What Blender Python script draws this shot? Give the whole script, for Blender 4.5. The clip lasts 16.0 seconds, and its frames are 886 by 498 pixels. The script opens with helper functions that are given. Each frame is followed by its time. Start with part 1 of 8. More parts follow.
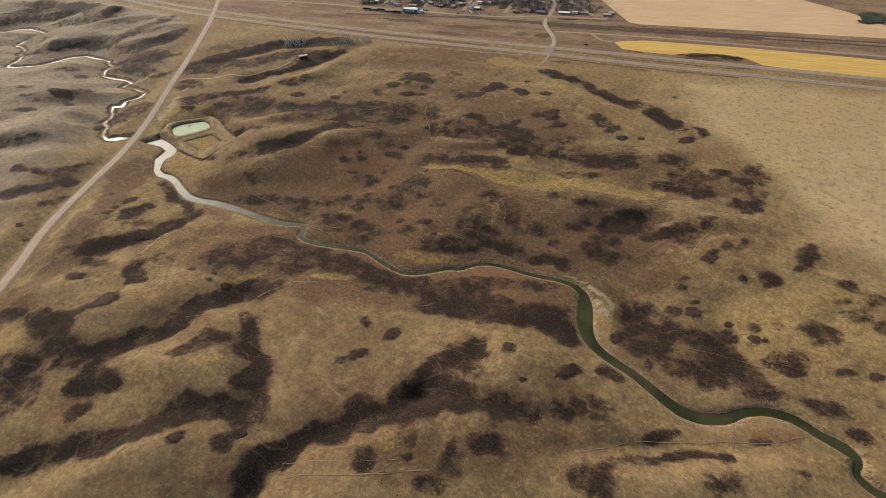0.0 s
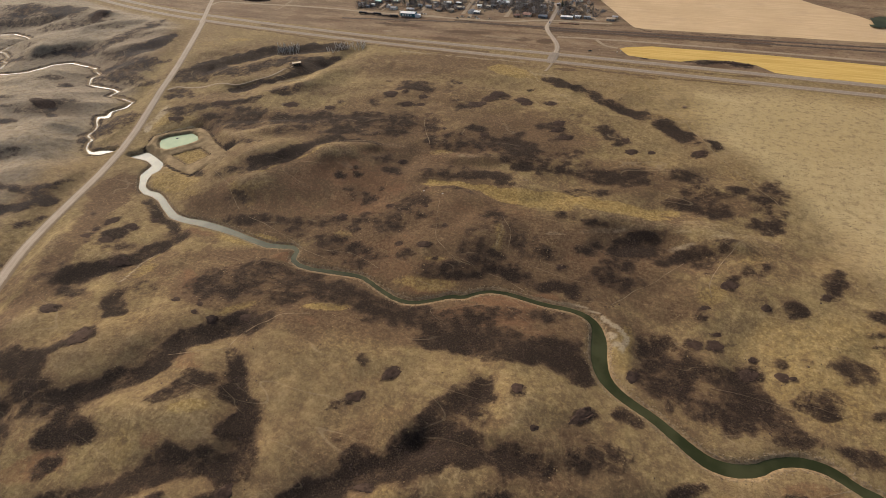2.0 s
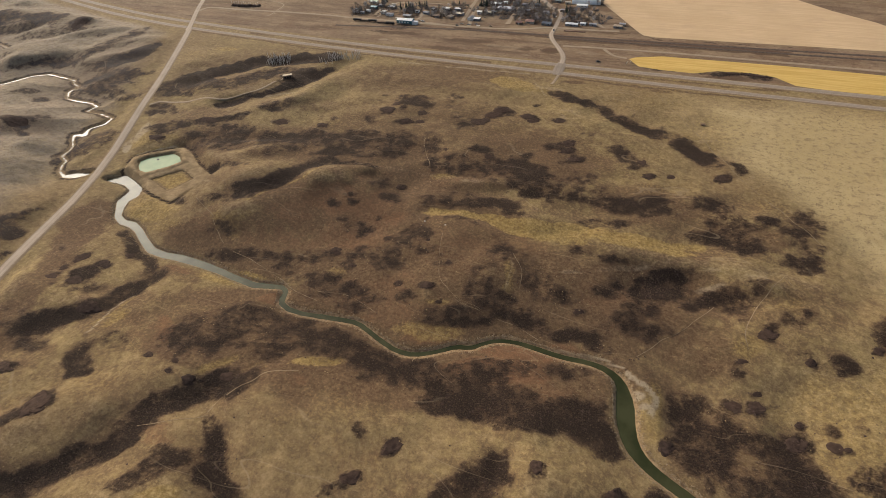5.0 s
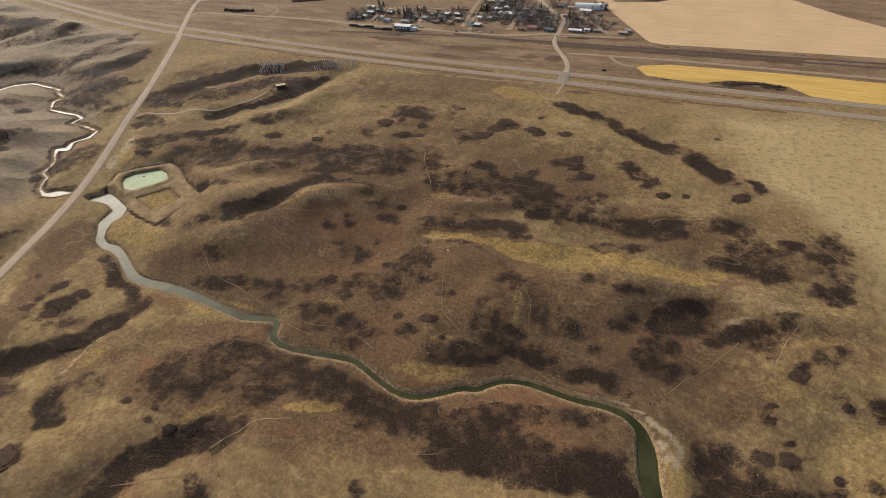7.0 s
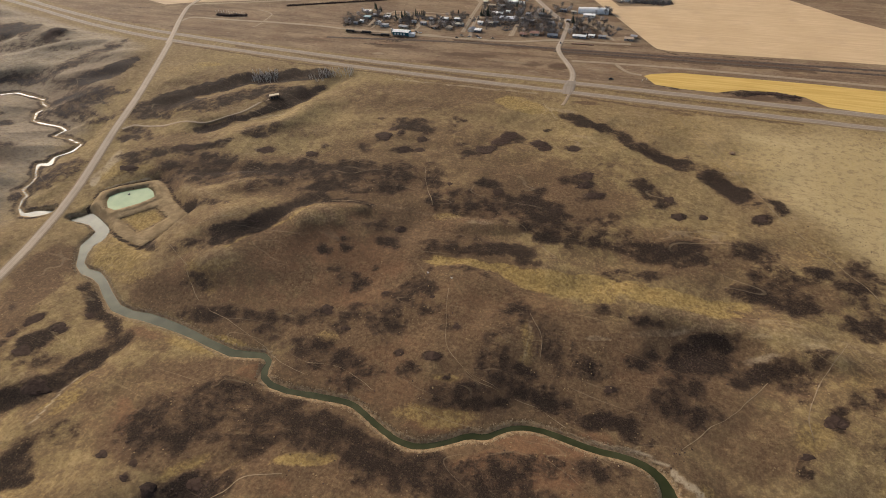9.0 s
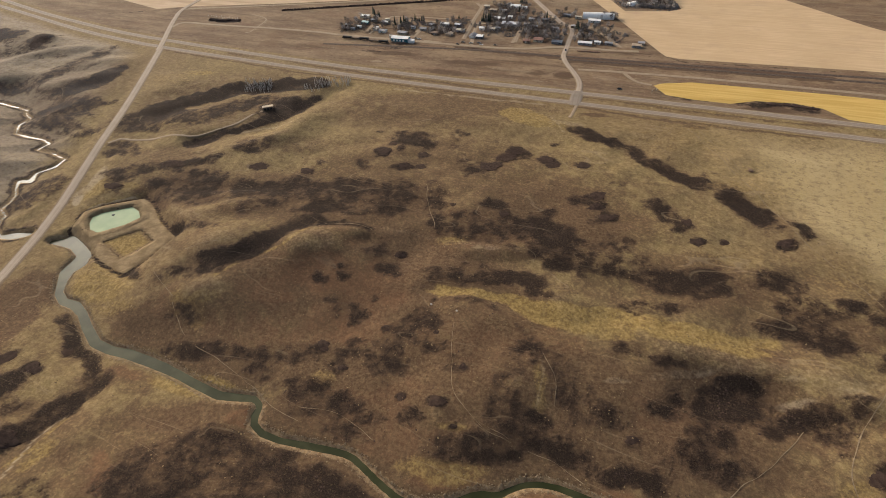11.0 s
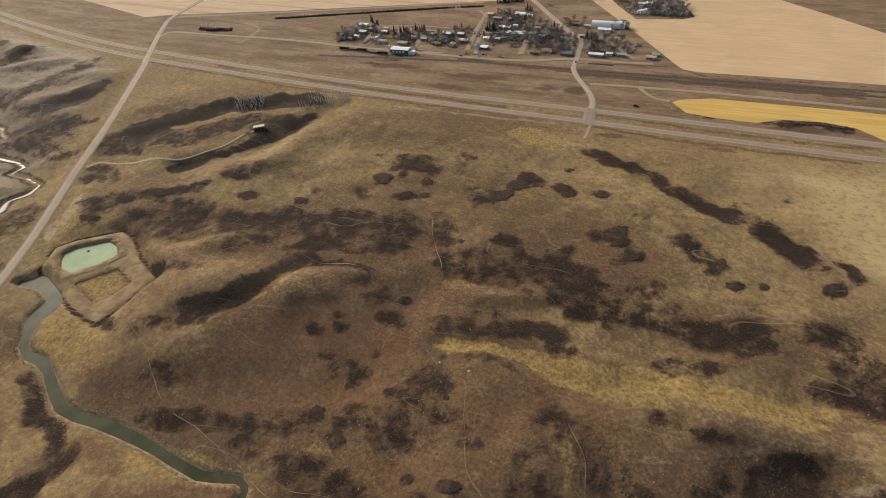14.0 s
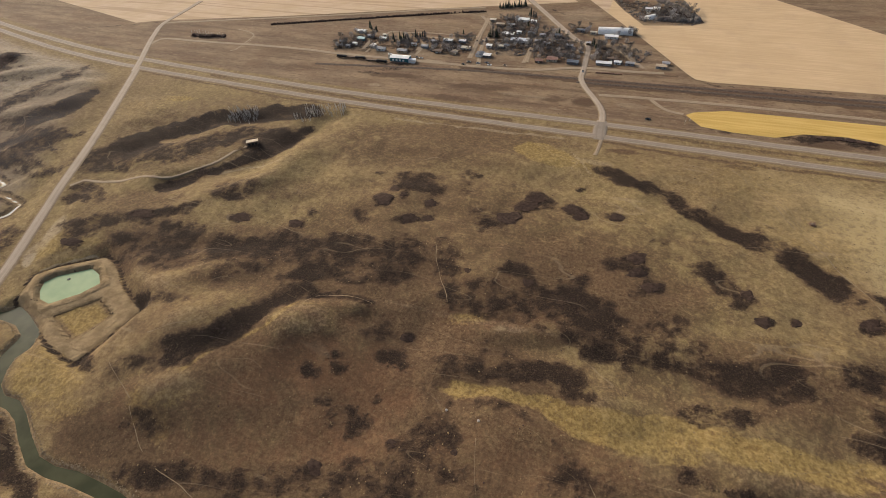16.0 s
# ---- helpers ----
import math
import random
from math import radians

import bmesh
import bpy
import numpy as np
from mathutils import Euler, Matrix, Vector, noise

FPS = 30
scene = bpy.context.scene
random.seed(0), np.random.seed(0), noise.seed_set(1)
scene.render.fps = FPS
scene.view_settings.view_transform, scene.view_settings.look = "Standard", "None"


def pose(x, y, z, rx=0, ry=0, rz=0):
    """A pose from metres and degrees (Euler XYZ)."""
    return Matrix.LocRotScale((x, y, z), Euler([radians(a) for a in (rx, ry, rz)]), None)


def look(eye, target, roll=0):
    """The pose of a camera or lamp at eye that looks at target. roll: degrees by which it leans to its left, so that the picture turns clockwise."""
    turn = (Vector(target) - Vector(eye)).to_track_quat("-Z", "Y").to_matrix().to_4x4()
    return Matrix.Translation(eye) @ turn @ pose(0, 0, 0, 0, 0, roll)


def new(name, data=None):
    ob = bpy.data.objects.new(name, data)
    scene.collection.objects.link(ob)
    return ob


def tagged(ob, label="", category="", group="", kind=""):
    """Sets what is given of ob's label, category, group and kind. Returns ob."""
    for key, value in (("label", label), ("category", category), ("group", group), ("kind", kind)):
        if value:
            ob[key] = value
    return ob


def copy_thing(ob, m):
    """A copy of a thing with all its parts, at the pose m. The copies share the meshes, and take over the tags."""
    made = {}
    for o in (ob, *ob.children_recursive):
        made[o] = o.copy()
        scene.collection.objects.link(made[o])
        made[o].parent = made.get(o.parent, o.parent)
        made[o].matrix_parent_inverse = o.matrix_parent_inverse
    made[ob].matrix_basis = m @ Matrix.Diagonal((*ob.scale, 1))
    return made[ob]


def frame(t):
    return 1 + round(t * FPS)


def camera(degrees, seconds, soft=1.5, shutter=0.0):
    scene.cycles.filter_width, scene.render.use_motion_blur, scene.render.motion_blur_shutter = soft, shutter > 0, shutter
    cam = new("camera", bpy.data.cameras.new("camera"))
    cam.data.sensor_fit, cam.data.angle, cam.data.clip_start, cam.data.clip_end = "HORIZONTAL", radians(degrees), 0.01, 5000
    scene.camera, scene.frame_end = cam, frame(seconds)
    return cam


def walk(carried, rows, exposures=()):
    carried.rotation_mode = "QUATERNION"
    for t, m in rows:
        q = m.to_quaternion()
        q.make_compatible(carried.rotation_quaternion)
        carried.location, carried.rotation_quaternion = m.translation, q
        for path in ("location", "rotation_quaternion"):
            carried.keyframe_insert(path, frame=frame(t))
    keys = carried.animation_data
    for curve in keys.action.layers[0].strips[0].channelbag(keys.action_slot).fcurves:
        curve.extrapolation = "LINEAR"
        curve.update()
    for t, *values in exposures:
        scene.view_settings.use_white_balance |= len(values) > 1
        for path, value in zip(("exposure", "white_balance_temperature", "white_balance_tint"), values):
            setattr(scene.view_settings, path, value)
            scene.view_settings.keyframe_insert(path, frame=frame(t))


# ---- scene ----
cam = camera(86.7, 16.0, soft=0.8)
METRES, EYE, TILT, LEAN, TURN = 239.54, 235.0, 0.0, 0.0, 25.1
ROWS = [
    (0.0, 0.0, 0.0, 0.0, -2.46, -42.83, 2.65),
    (0.5, -0.0017, 0.031, -0.0009, -2.56, -42.85, 2.64),
    (1.0, -0.0037, 0.0617, -0.0021, -2.65, -42.85, 2.65),
    (1.5, -0.0054, 0.0927, -0.0029, -2.75, -42.9, 2.64),
    (2.0, -0.0073, 0.1236, -0.0037, -2.84, -42.94, 2.63),
    (2.5, -0.0093, 0.1544, -0.0049, -2.93, -42.97, 2.64),
    (3.0, -0.0114, 0.1855, -0.0058, -2.99, -43.02, 2.64),
    (3.5, -0.0133, 0.2164, -0.0067, -3.1, -43.03, 2.63),
    (4.0, -0.0153, 0.2475, -0.0077, -3.2, -43.05, 2.62),
    (6.5, -0.0245, 0.4028, -0.0137, -3.65, -43.08, 2.58),
    (7.0, -0.0265, 0.4341, -0.0145, -3.74, -43.08, 2.57),
    (7.5, -0.0287, 0.4653, -0.0155, -3.81, -43.08, 2.56),
    (8.0, -0.0304, 0.4965, -0.0164, -3.93, -43.11, 2.54),
    (8.5, -0.0324, 0.5278, -0.0172, -4.0, -43.13, 2.55),
    (9.0, -0.0342, 0.557, -0.018, -4.09, -43.15, 2.54),
    (11.5, -0.0437, 0.7144, -0.0224, -4.43, -43.21, 2.53),
    (12.0, -0.0458, 0.7459, -0.0233, -4.49, -43.21, 2.54),
    (12.5, -0.0472, 0.7776, -0.0237, -4.54, -43.24, 2.55),
    (13.0, -0.0497, 0.8087, -0.025, -4.61, -43.23, 2.53),
    (13.5, -0.0518, 0.8402, -0.026, -4.64, -43.25, 2.55),
    (14.0, -0.0539, 0.8717, -0.0268, -4.7, -43.24, 2.58),
    (14.5, -0.0558, 0.9032, -0.0274, -4.75, -43.25, 2.57),
    (15.0, -0.058, 0.9349, -0.0281, -4.81, -43.25, 2.55),
    (15.5, -0.0602, 0.9662, -0.029, -4.85, -43.24, 2.55),
    (16.0, -0.0619, 0.9976, -0.0297, -4.92, -43.26, 2.55),
]
EXPO = 0.06
walk(cam, [(t, pose(0, 0, EYE, TILT, LEAN, TURN) @ pose(METRES * x, METRES * y, METRES * z, 90 + pitch, roll, yaw)) for t, x, y, z, yaw, pitch, roll in ROWS],
     exposures=[(0.0, EXPO), (16.0, EXPO)])

# ---- light: a thin overcast, with the sun behind cloud ----
SUN_HIGH, SUN_WAY = 25.0, -62.0
world = bpy.data.worlds.new("sky")
scene.world = world
world.use_nodes = True
sky = world.node_tree.nodes.new("ShaderNodeTexSky")
sky.sky_type, sky.sun_disc = "NISHITA", False
sky.sun_elevation, sky.sun_rotation = radians(SUN_HIGH), radians(SUN_WAY)
sky.air_density, sky.dust_density, sky.ozone_density = 1.0, 5.0, 0.6
backing = world.node_tree.nodes["Background"]
backing.inputs["Strength"].default_value = 0.135
world.node_tree.links.new(sky.outputs[0], backing.inputs[0])
sun = new("sun", bpy.data.lights.new("sun", "SUN"))
sun.data.energy, sun.data.angle, sun.data.color = 3.4, radians(12), (1.0, 0.92, 0.81)
sun.matrix_world = look((-300 + 900 * math.sin(radians(SUN_WAY)), 400 + 900 * math.cos(radians(SUN_WAY)), 900 * math.tan(radians(SUN_HIGH))), (-300, 400, 0))


# ---- materials ----
class Nodes:
    """Short hand for a material's nodes."""

    def __init__(self, name, rough=0.9, metal=0.0, spec=0.2):
        self.mat = bpy.data.materials.new(name)
        self.mat.use_nodes = True
        self.tree = self.mat.node_tree
        self.out = self.tree.nodes["Principled BSDF"]
        self.out.inputs["Roughness"].default_value = rough
        self.out.inputs["Metallic"].default_value = metal
        self.out.inputs["Specular IOR Level"].default_value = spec
        self.where = self.tree.nodes.new("ShaderNodeNewGeometry").outputs["Position"]

    def put(self, socket, value):
        if isinstance(value, (int, float)):
            socket.default_value = value
        elif isinstance(value, tuple):
            socket.default_value = (*value, 1.0) if len(value) == 3 else value
        else:
            self.tree.links.new(value, socket)

    def noise(self, metres, detail=3.0, rough=0.55, stretch=None, warp=0.0):
        n = self.tree.nodes.new("ShaderNodeTexNoise")
        n.inputs["Scale"].default_value = 1.0 / metres
        n.inputs["Detail"].default_value, n.inputs["Roughness"].default_value, n.inputs["Distortion"].default_value = detail, rough, warp
        vec = self.where
        if stretch:
            m = self.tree.nodes.new("ShaderNodeMapping")
            m.inputs["Rotation"].default_value = (0, 0, radians(stretch[2]))
            m.inputs["Scale"].default_value = (stretch[0], stretch[1], 1)
            self.tree.links.new(vec, m.inputs["Vector"])
            vec = m.outputs[0]
        self.tree.links.new(vec, n.inputs["Vector"])
        return n.outputs["Fac"]

    def attr(self, name):
        n = self.tree.nodes.new("ShaderNodeAttribute")
        n.attribute_name = name
        return n.outputs["Fac"]

    def math(self, op, a, b=0.0, c=0.0):
        n = self.tree.nodes.new("ShaderNodeMath")
        n.operation = op
        for k, v in enumerate((a, b, c)):
            self.put(n.inputs[k], v)
        return n.outputs[0]

    def ramp(self, value, a, b, lo=0.0, hi=1.0):
        n = self.tree.nodes.new("ShaderNodeMapRange")
        n.interpolation_type = "SMOOTHSTEP"
        for k, v in enumerate((value, a, b, lo, hi)):
            self.put(n.inputs[k], v)
        return n.outputs[0]

    def mix(self, fac, a, b, how="MIX"):
        n = self.tree.nodes.new("ShaderNodeMix")
        n.data_type, n.blend_type = "RGBA", how
        self.put(n.inputs[0], fac)
        self.put(n.inputs[6], a)
        self.put(n.inputs[7], b)
        return n.outputs[2]

    def random(self):
        return self.tree.nodes.new("ShaderNodeObjectInfo").outputs["Random"]

    def island(self):
        return self.tree.nodes.new("ShaderNodeNewGeometry").outputs["Random Per Island"]

    def done(self, colour, bump=None, strength=0.5, distance=0.3):
        self.put(self.out.inputs["Base Color"], colour)
        if bump is not None:
            n = self.tree.nodes.new("ShaderNodeBump")
            n.inputs["Strength"].default_value, n.inputs["Distance"].default_value = strength, distance
            self.put(n.inputs["Height"], bump)
            self.tree.links.new(n.outputs[0], self.out.inputs["Normal"])
        return self.mat


def ground_material():
    n = Nodes("dry_prairie", rough=0.95, spec=0.1)
    broad, mid, small, fine = n.noise(55, 4), n.noise(9, 5, 0.6), n.noise(2.2, 4, 0.65), n.noise(0.7, 3, 0.7)
    grass = n.mix(n.ramp(broad, 0.35, 0.65), (0.202, 0.146, 0.066), (0.292, 0.216, 0.096))
    grass = n.mix(n.ramp(n.noise(13, 5, 0.62, warp=1.2), 0.44, 0.64, 0.0, 0.5), grass, (0.150, 0.102, 0.054))
    grass = n.mix(n.ramp(n.noise(6, 4, 0.6, warp=0.8), 0.52, 0.70, 0.0, 0.4), grass, (0.345, 0.262, 0.120))
    grass = n.mix(n.ramp(mid, 0.3, 0.7, 0.0, 0.55), grass, (0.160, 0.104, 0.058))
    grass = n.mix(n.ramp(small, 0.45, 0.70, 0.0, 0.7), grass, (0.370, 0.272, 0.122))
    grass = n.mix(n.ramp(fine, 0.45, 0.72, 0.0, 0.6), grass, (0.150, 0.100, 0.056))
    grass = n.mix(n.ramp(n.noise(160, 3), 0.42, 0.62, 0.0, 0.5), grass, (0.200, 0.132, 0.072))
    # distance haze put into the colour: greyer grass towards the west
    haze_tint = n.ramp(n.math("ADD", n.attr("haze_tint"), n.math("MULTIPLY", n.math("SUBTRACT", broad, 0.5), 0.6)), 0.2, 0.9, 0, 0.7)
    grass = n.mix(haze_tint, grass, n.mix(n.ramp(mid, 0.3, 0.7), (0.230, 0.188, 0.146), (0.335, 0.284, 0.226)))
    grazed = n.ramp(n.math("ADD", n.attr("pasture"), n.math("MULTIPLY", n.math("SUBTRACT", broad, 0.5), 0.5)), 0.2, 0.8, 0, 0.8)
    grass = n.mix(grazed, grass, n.mix(n.ramp(mid, 0.3, 0.7), (0.400, 0.302, 0.158), (0.515, 0.402, 0.218)))
    brown = n.ramp(n.math("ADD", n.attr("brown"), n.math("MULTIPLY", n.math("SUBTRACT", mid, 0.5), 0.65)), 0.06, 0.70, 0, 0.86)
    grass = n.mix(brown, grass, n.mix(n.ramp(small, 0.3, 0.7), (0.072, 0.042, 0.026), (0.150, 0.091, 0.052)))
    red = n.ramp(n.math("ADD", n.attr("red"), n.math("MULTIPLY", n.math("SUBTRACT", mid, 0.5), 0.9)), 0.25, 1.0, 0, 0.7)
    grass = n.mix(red, grass, n.mix(small, (0.140, 0.068, 0.037), (0.225, 0.118, 0.062)))
    gold = n.ramp(n.math("ADD", n.attr("gold"), n.math("MULTIPLY", n.math("SUBTRACT", n.math("ADD", n.math("MULTIPLY", small, 0.6), n.math("MULTIPLY", mid, 0.6)), 0.6), 1.3)), 0.22, 1.0, 0, 0.8)
    grass = n.mix(gold, grass, n.mix(n.ramp(small, 0.35, 0.65), (0.215, 0.142, 0.047), (0.370, 0.262, 0.096)))
    pale = n.ramp(n.math("ADD", n.attr("pale"), n.math("MULTIPLY", n.math("SUBTRACT", small, 0.5), 0.45)), 0.3, 0.9, 0, 0.75)
    grass = n.mix(pale, grass, (0.400, 0.325, 0.225))
    blotch = n.ramp(n.noise(5.0, 6, 0.72), 0.30, 0.70, 0.62, 1.34)
    grass = n.mix(n.ramp(blotch, 0.62, 1.0, 0.42, 0.0), grass, (0.105, 0.068, 0.040))
    grass = n.mix(n.math("MULTIPLY", n.ramp(blotch, 1.0, 1.34, 0.0, 0.26), n.math("SUBTRACT", 1.0, n.math("MULTIPLY", brown, 0.7))), grass, (0.430, 0.320, 0.165))
    # low brush standing in hollows and on the shaded slopes
    mid_c, small_c = n.ramp(mid, 0.3, 0.7), n.ramp(small, 0.28, 0.72)
    edge = n.math("ADD", n.attr("brush"), n.math("ADD", n.math("MULTIPLY", n.math("SUBTRACT", mid_c, 0.5), 0.62), n.math("MULTIPLY", n.math("SUBTRACT", small_c, 0.5), 0.34)))
    edge = n.math("MULTIPLY", edge, n.ramp(n.attr("brush"), 0.02, 0.3))
    litter = n.mix(small_c, (0.076, 0.046, 0.030), (0.132, 0.083, 0.051))
    colour = n.mix(n.ramp(edge, 0.0, 0.66, 0, 0.85), grass, litter)
    cover = n.ramp(edge, 0.14, 0.84, 0, 0.95)
    twigs = n.mix(n.ramp(fine, 0.35, 0.70), (0.016, 0.0112, 0.0094), (0.062, 0.042, 0.032))
    twigs = n.mix(n.ramp(mid, 0.35, 0.7, 0, 0.6), twigs, (0.028, 0.019, 0.015))
    # lilac-grey twigs there paint the same haze over the brush
    twigs = n.mix(n.math("MULTIPLY", n.attr("haze_tint"), 0.55), twigs, n.mix(n.ramp(fine, 0.35, 0.70), (0.044, 0.038, 0.040), (0.118, 0.102, 0.104)))
    colour = n.mix(cover, colour, twigs)
    speck = n.noise(1.15, 4, 0.78)
    colour = n.mix(n.ramp(speck, 0.52, 0.74, 0, 0.44), colour, (0.062, 0.040, 0.026))
    colour = n.mix(n.math("MULTIPLY", n.ramp(speck, 0.48, 0.27, 0, 0.36), n.math("SUBTRACT", 1.0, n.math("MULTIPLY", brown, 0.5))), colour, (0.400, 0.300, 0.165))
    # narrow cattle trails and rills winding over the slopes
    for size, wide, tone, much in ((38, 0.0055, (0.400, 0.310, 0.200), 0.22), (26, 0.005, (0.330, 0.245, 0.150), 0.22), (33, 0.007, (0.070, 0.046, 0.032), 0.16)):
        wander = n.math("ABSOLUTE", n.math("SUBTRACT", n.noise(size, 1.0, 0.4, stretch=(0.35, 1.5, size)), 0.5))
        worn = n.math("MULTIPLY", n.ramp(wander, wide * 0.3, wide, much, 0), n.ramp(n.noise(size * 1.7, 2), 0.48, 0.6))
        colour = n.mix(worn, colour, tone)
    # tussocks and droppings, thin on the open grass
    colour = n.mix(n.ramp(n.noise(1.5, 2, 0.5), 0.66, 0.74, 0, 0.45), colour, (0.085, 0.058, 0.038))
    # bare ground: banks, ditches and earthworks
    earth = n.ramp(n.math("ADD", n.attr("earth"), n.math("MULTIPLY", n.math("SUBTRACT", small, 0.5), 0.8)), 0.35, 0.8, 0, 0.85)
    colour = n.mix(earth, colour, n.mix(n.ramp(small, 0.3, 0.7), (0.190, 0.124, 0.068), (0.345, 0.248, 0.140)))
    streak = n.noise(22, 5, 0.6, stretch=(0.22, 1.0, -2))
    meadow = n.mix(n.ramp(streak, 0.35, 0.65), (0.150, 0.098, 0.067), (0.272, 0.192, 0.124))
    meadow = n.mix(n.ramp(n.noise(45, 4), 0.45, 0.65, 0, 0.6), meadow, (0.175, 0.106, 0.067))
    meadow = n.mix(n.ramp(n.noise(7, 5, 0.65, stretch=(0.4, 1.0, 0)), 0.52, 0.7, 0, 0.55), meadow, (0.300, 0.222, 0.132))
    meadow = n.mix(n.ramp(n.noise(3.5, 5, 0.7, stretch=(0.5, 1.0, 3)), 0.50, 0.66, 0, 0.6), meadow, (0.098, 0.060, 0.042))
    meadow = n.mix(n.ramp(n.noise(2.6, 4, 0.7, stretch=(0.35, 1.0, -4)), 0.60, 0.70, 0, 0.7), meadow, (0.380, 0.290, 0.190))
    meadow = n.mix(n.ramp(n.noise(16, 5, 0.7, stretch=(0.10, 1.0, -5)), 0.52, 0.68, 0, 0.6), meadow, (0.085, 0.055, 0.038))
    meadow = n.mix(brown, meadow, (0.085, 0.053, 0.034))
    meadow = n.mix(cover, meadow, twigs)
    meadow = n.mix(pale, meadow, (0.400, 0.325, 0.225))
    colour = n.mix(n.ramp(n.attr("meadow"), 0.2, 0.9, 0, 0.85), colour, meadow)
    # bare packed dirt
    dirt = n.ramp(n.math("ADD", n.attr("dirt"), n.math("MULTIPLY", n.math("SUBTRACT", mid, 0.5), 0.5)), 0.3, 0.75, 0, 0.9)
    colour = n.mix(dirt, colour, n.mix(n.ramp(mid, 0.35, 0.65), (0.205, 0.143, 0.078), (0.345, 0.252, 0.142)))
    # fields of stubble
    rows = n.noise(3.0, 2, 0.5, stretch=(0.06, 1.0, -12))
    stubble = n.mix(n.ramp(rows, 0.3, 0.7), (0.520, 0.374, 0.224), (0.590, 0.430, 0.262))
    stubble = n.mix(n.math("MULTIPLY", n.attr("north"), 0.7), stubble, n.mix(n.ramp(rows, 0.3, 0.7), (0.480, 0.362, 0.262), (0.560, 0.430, 0.318)))
    swath = n.noise(11.0, 1, 0.4, stretch=(0.035, 1.0, -21))
    stubble = n.mix(n.math("MULTIPLY", n.ramp(swath, 0.56, 0.62, 0, 0.5), n.attr("north")), stubble, (0.300, 0.205, 0.130))
    stubble = n.mix(n.ramp(n.noise(38, 4, 0.6), 0.5, 0.75, 0, 0.45), stubble, (0.420, 0.305, 0.200))
    stubble = n.mix(n.ramp(broad, 0.3, 0.75, 0, 0.5), stubble, (0.460, 0.328, 0.188))
    colour = n.mix(n.ramp(n.attr("stubble"), 0.46, 0.54), colour, stubble)
    straw = n.mix(n.ramp(n.noise(4.0, 3, 0.5, stretch=(0.08, 1.0, 4)), 0.3, 0.7), (0.500, 0.330, 0.092), (0.600, 0.410, 0.140))
    colour = n.mix(n.ramp(n.attr("straw"), 0.46, 0.54), colour, straw)
    bump = n.math("ADD", n.math("MULTIPLY", fine, 0.45), n.math("ADD", small, n.math("MULTIPLY", n.math("MULTIPLY", cover, fine), 2.0)))
    return n.done(colour, bump, 0.9, 0.75)


def plain(name, a, b, metres=1.0, rough=0.8, metal=0.0, spec=0.3, bump=0.25, by_object=0.0):
    """A surface of two near colours, mottled at two scales."""
    n = Nodes(name, rough, metal, spec)
    coarse, fine = n.noise(metres, 4), n.noise(metres / 7, 3)
    colour = n.mix(n.ramp(n.math("ADD", n.math("MULTIPLY", coarse, 0.65), n.math("MULTIPLY", fine, 0.35)), 0.35, 0.65), a, b)
    if by_object:
        colour = n.mix(n.math("MULTIPLY", n.random(), by_object), colour, (0.02, 0.018, 0.016))
    return n.done(colour, fine, bump, metres / 8)


def road_material(name, a, b, track, sides=None):
    n = Nodes(name, 0.92, spec=0.15)
    coarse, fine, streak = n.noise(14, 4), n.noise(1.2, 4, 0.65), n.attr("across")
    colour = n.mix(n.ramp(fine, 0.3, 0.7), a, b)
    colour = n.mix(n.ramp(coarse, 0.35, 0.7, 0, 0.5), colour, tuple(v * 0.8 for v in a))
    wheel = n.math("ABSOLUTE", n.math("SUBTRACT", n.math("ABSOLUTE", streak), 0.45))
    colour = n.mix(n.ramp(wheel, 0.0, 0.22, 0.55, 0.0), colour, track)
    if sides:
        colour = n.mix(n.ramp(n.math("ABSOLUTE", streak), 0.66, 0.74, 0, 0.9), colour, n.mix(fine, sides, tuple(v * 0.8 for v in sides)))
        colour = n.mix(n.ramp(n.math("ABSOLUTE", n.math("SUBTRACT", n.math("ABSOLUTE", streak), 0.66)), 0.01, 0.03, 0.3, 0), colour, (0.62, 0.60, 0.55))
        colour = n.mix(n.ramp(n.math("ABSOLUTE", streak), 0.01, 0.03, 0.35, 0), colour, (0.12, 0.10, 0.085))
    colour = n.mix(n.ramp(n.math("ADD", n.math("ABSOLUTE", streak), n.math("MULTIPLY", n.math("SUBTRACT", fine, 0.5), 0.5)), 0.9, 1.1, 0, 0.9), colour, n.mix(coarse, (0.130, 0.088, 0.054), (0.235, 0.170, 0.098)))
    return n.done(colour, fine, 0.3, 0.2)


def water_material(name, shallow, deep, rough=0.14, spec=0.5):
    n = Nodes(name, rough, spec=spec)
    murk = n.noise(16, 3)
    n.out.inputs["IOR"].default_value = 1.33
    ripple = n.math("ADD", n.noise(1.6, 3), n.math("MULTIPLY", n.noise(0.4, 2), 0.4))
    return n.done(n.mix(n.ramp(murk, 0.35, 0.65), deep, shallow), ripple, 0.25, 0.03)


def brush_material():
    n = Nodes("leafless_brush", 0.95, spec=0.08)
    fine, tone = n.noise(0.35, 3, 0.7), n.island()
    patchy = n.ramp(n.noise(14, 3), 0.3, 0.7)
    colour = n.mix(tone, (0.034, 0.023, 0.022), (0.078, 0.053, 0.047))
    colour = n.mix(n.math("MULTIPLY", patchy, 0.6), colour, (0.090, 0.058, 0.042))
    colour = n.mix(n.ramp(fine, 0.45, 0.75, 0, 0.7), colour, (0.110, 0.075, 0.054))
    return n.done(colour, fine, 0.8, 0.3)


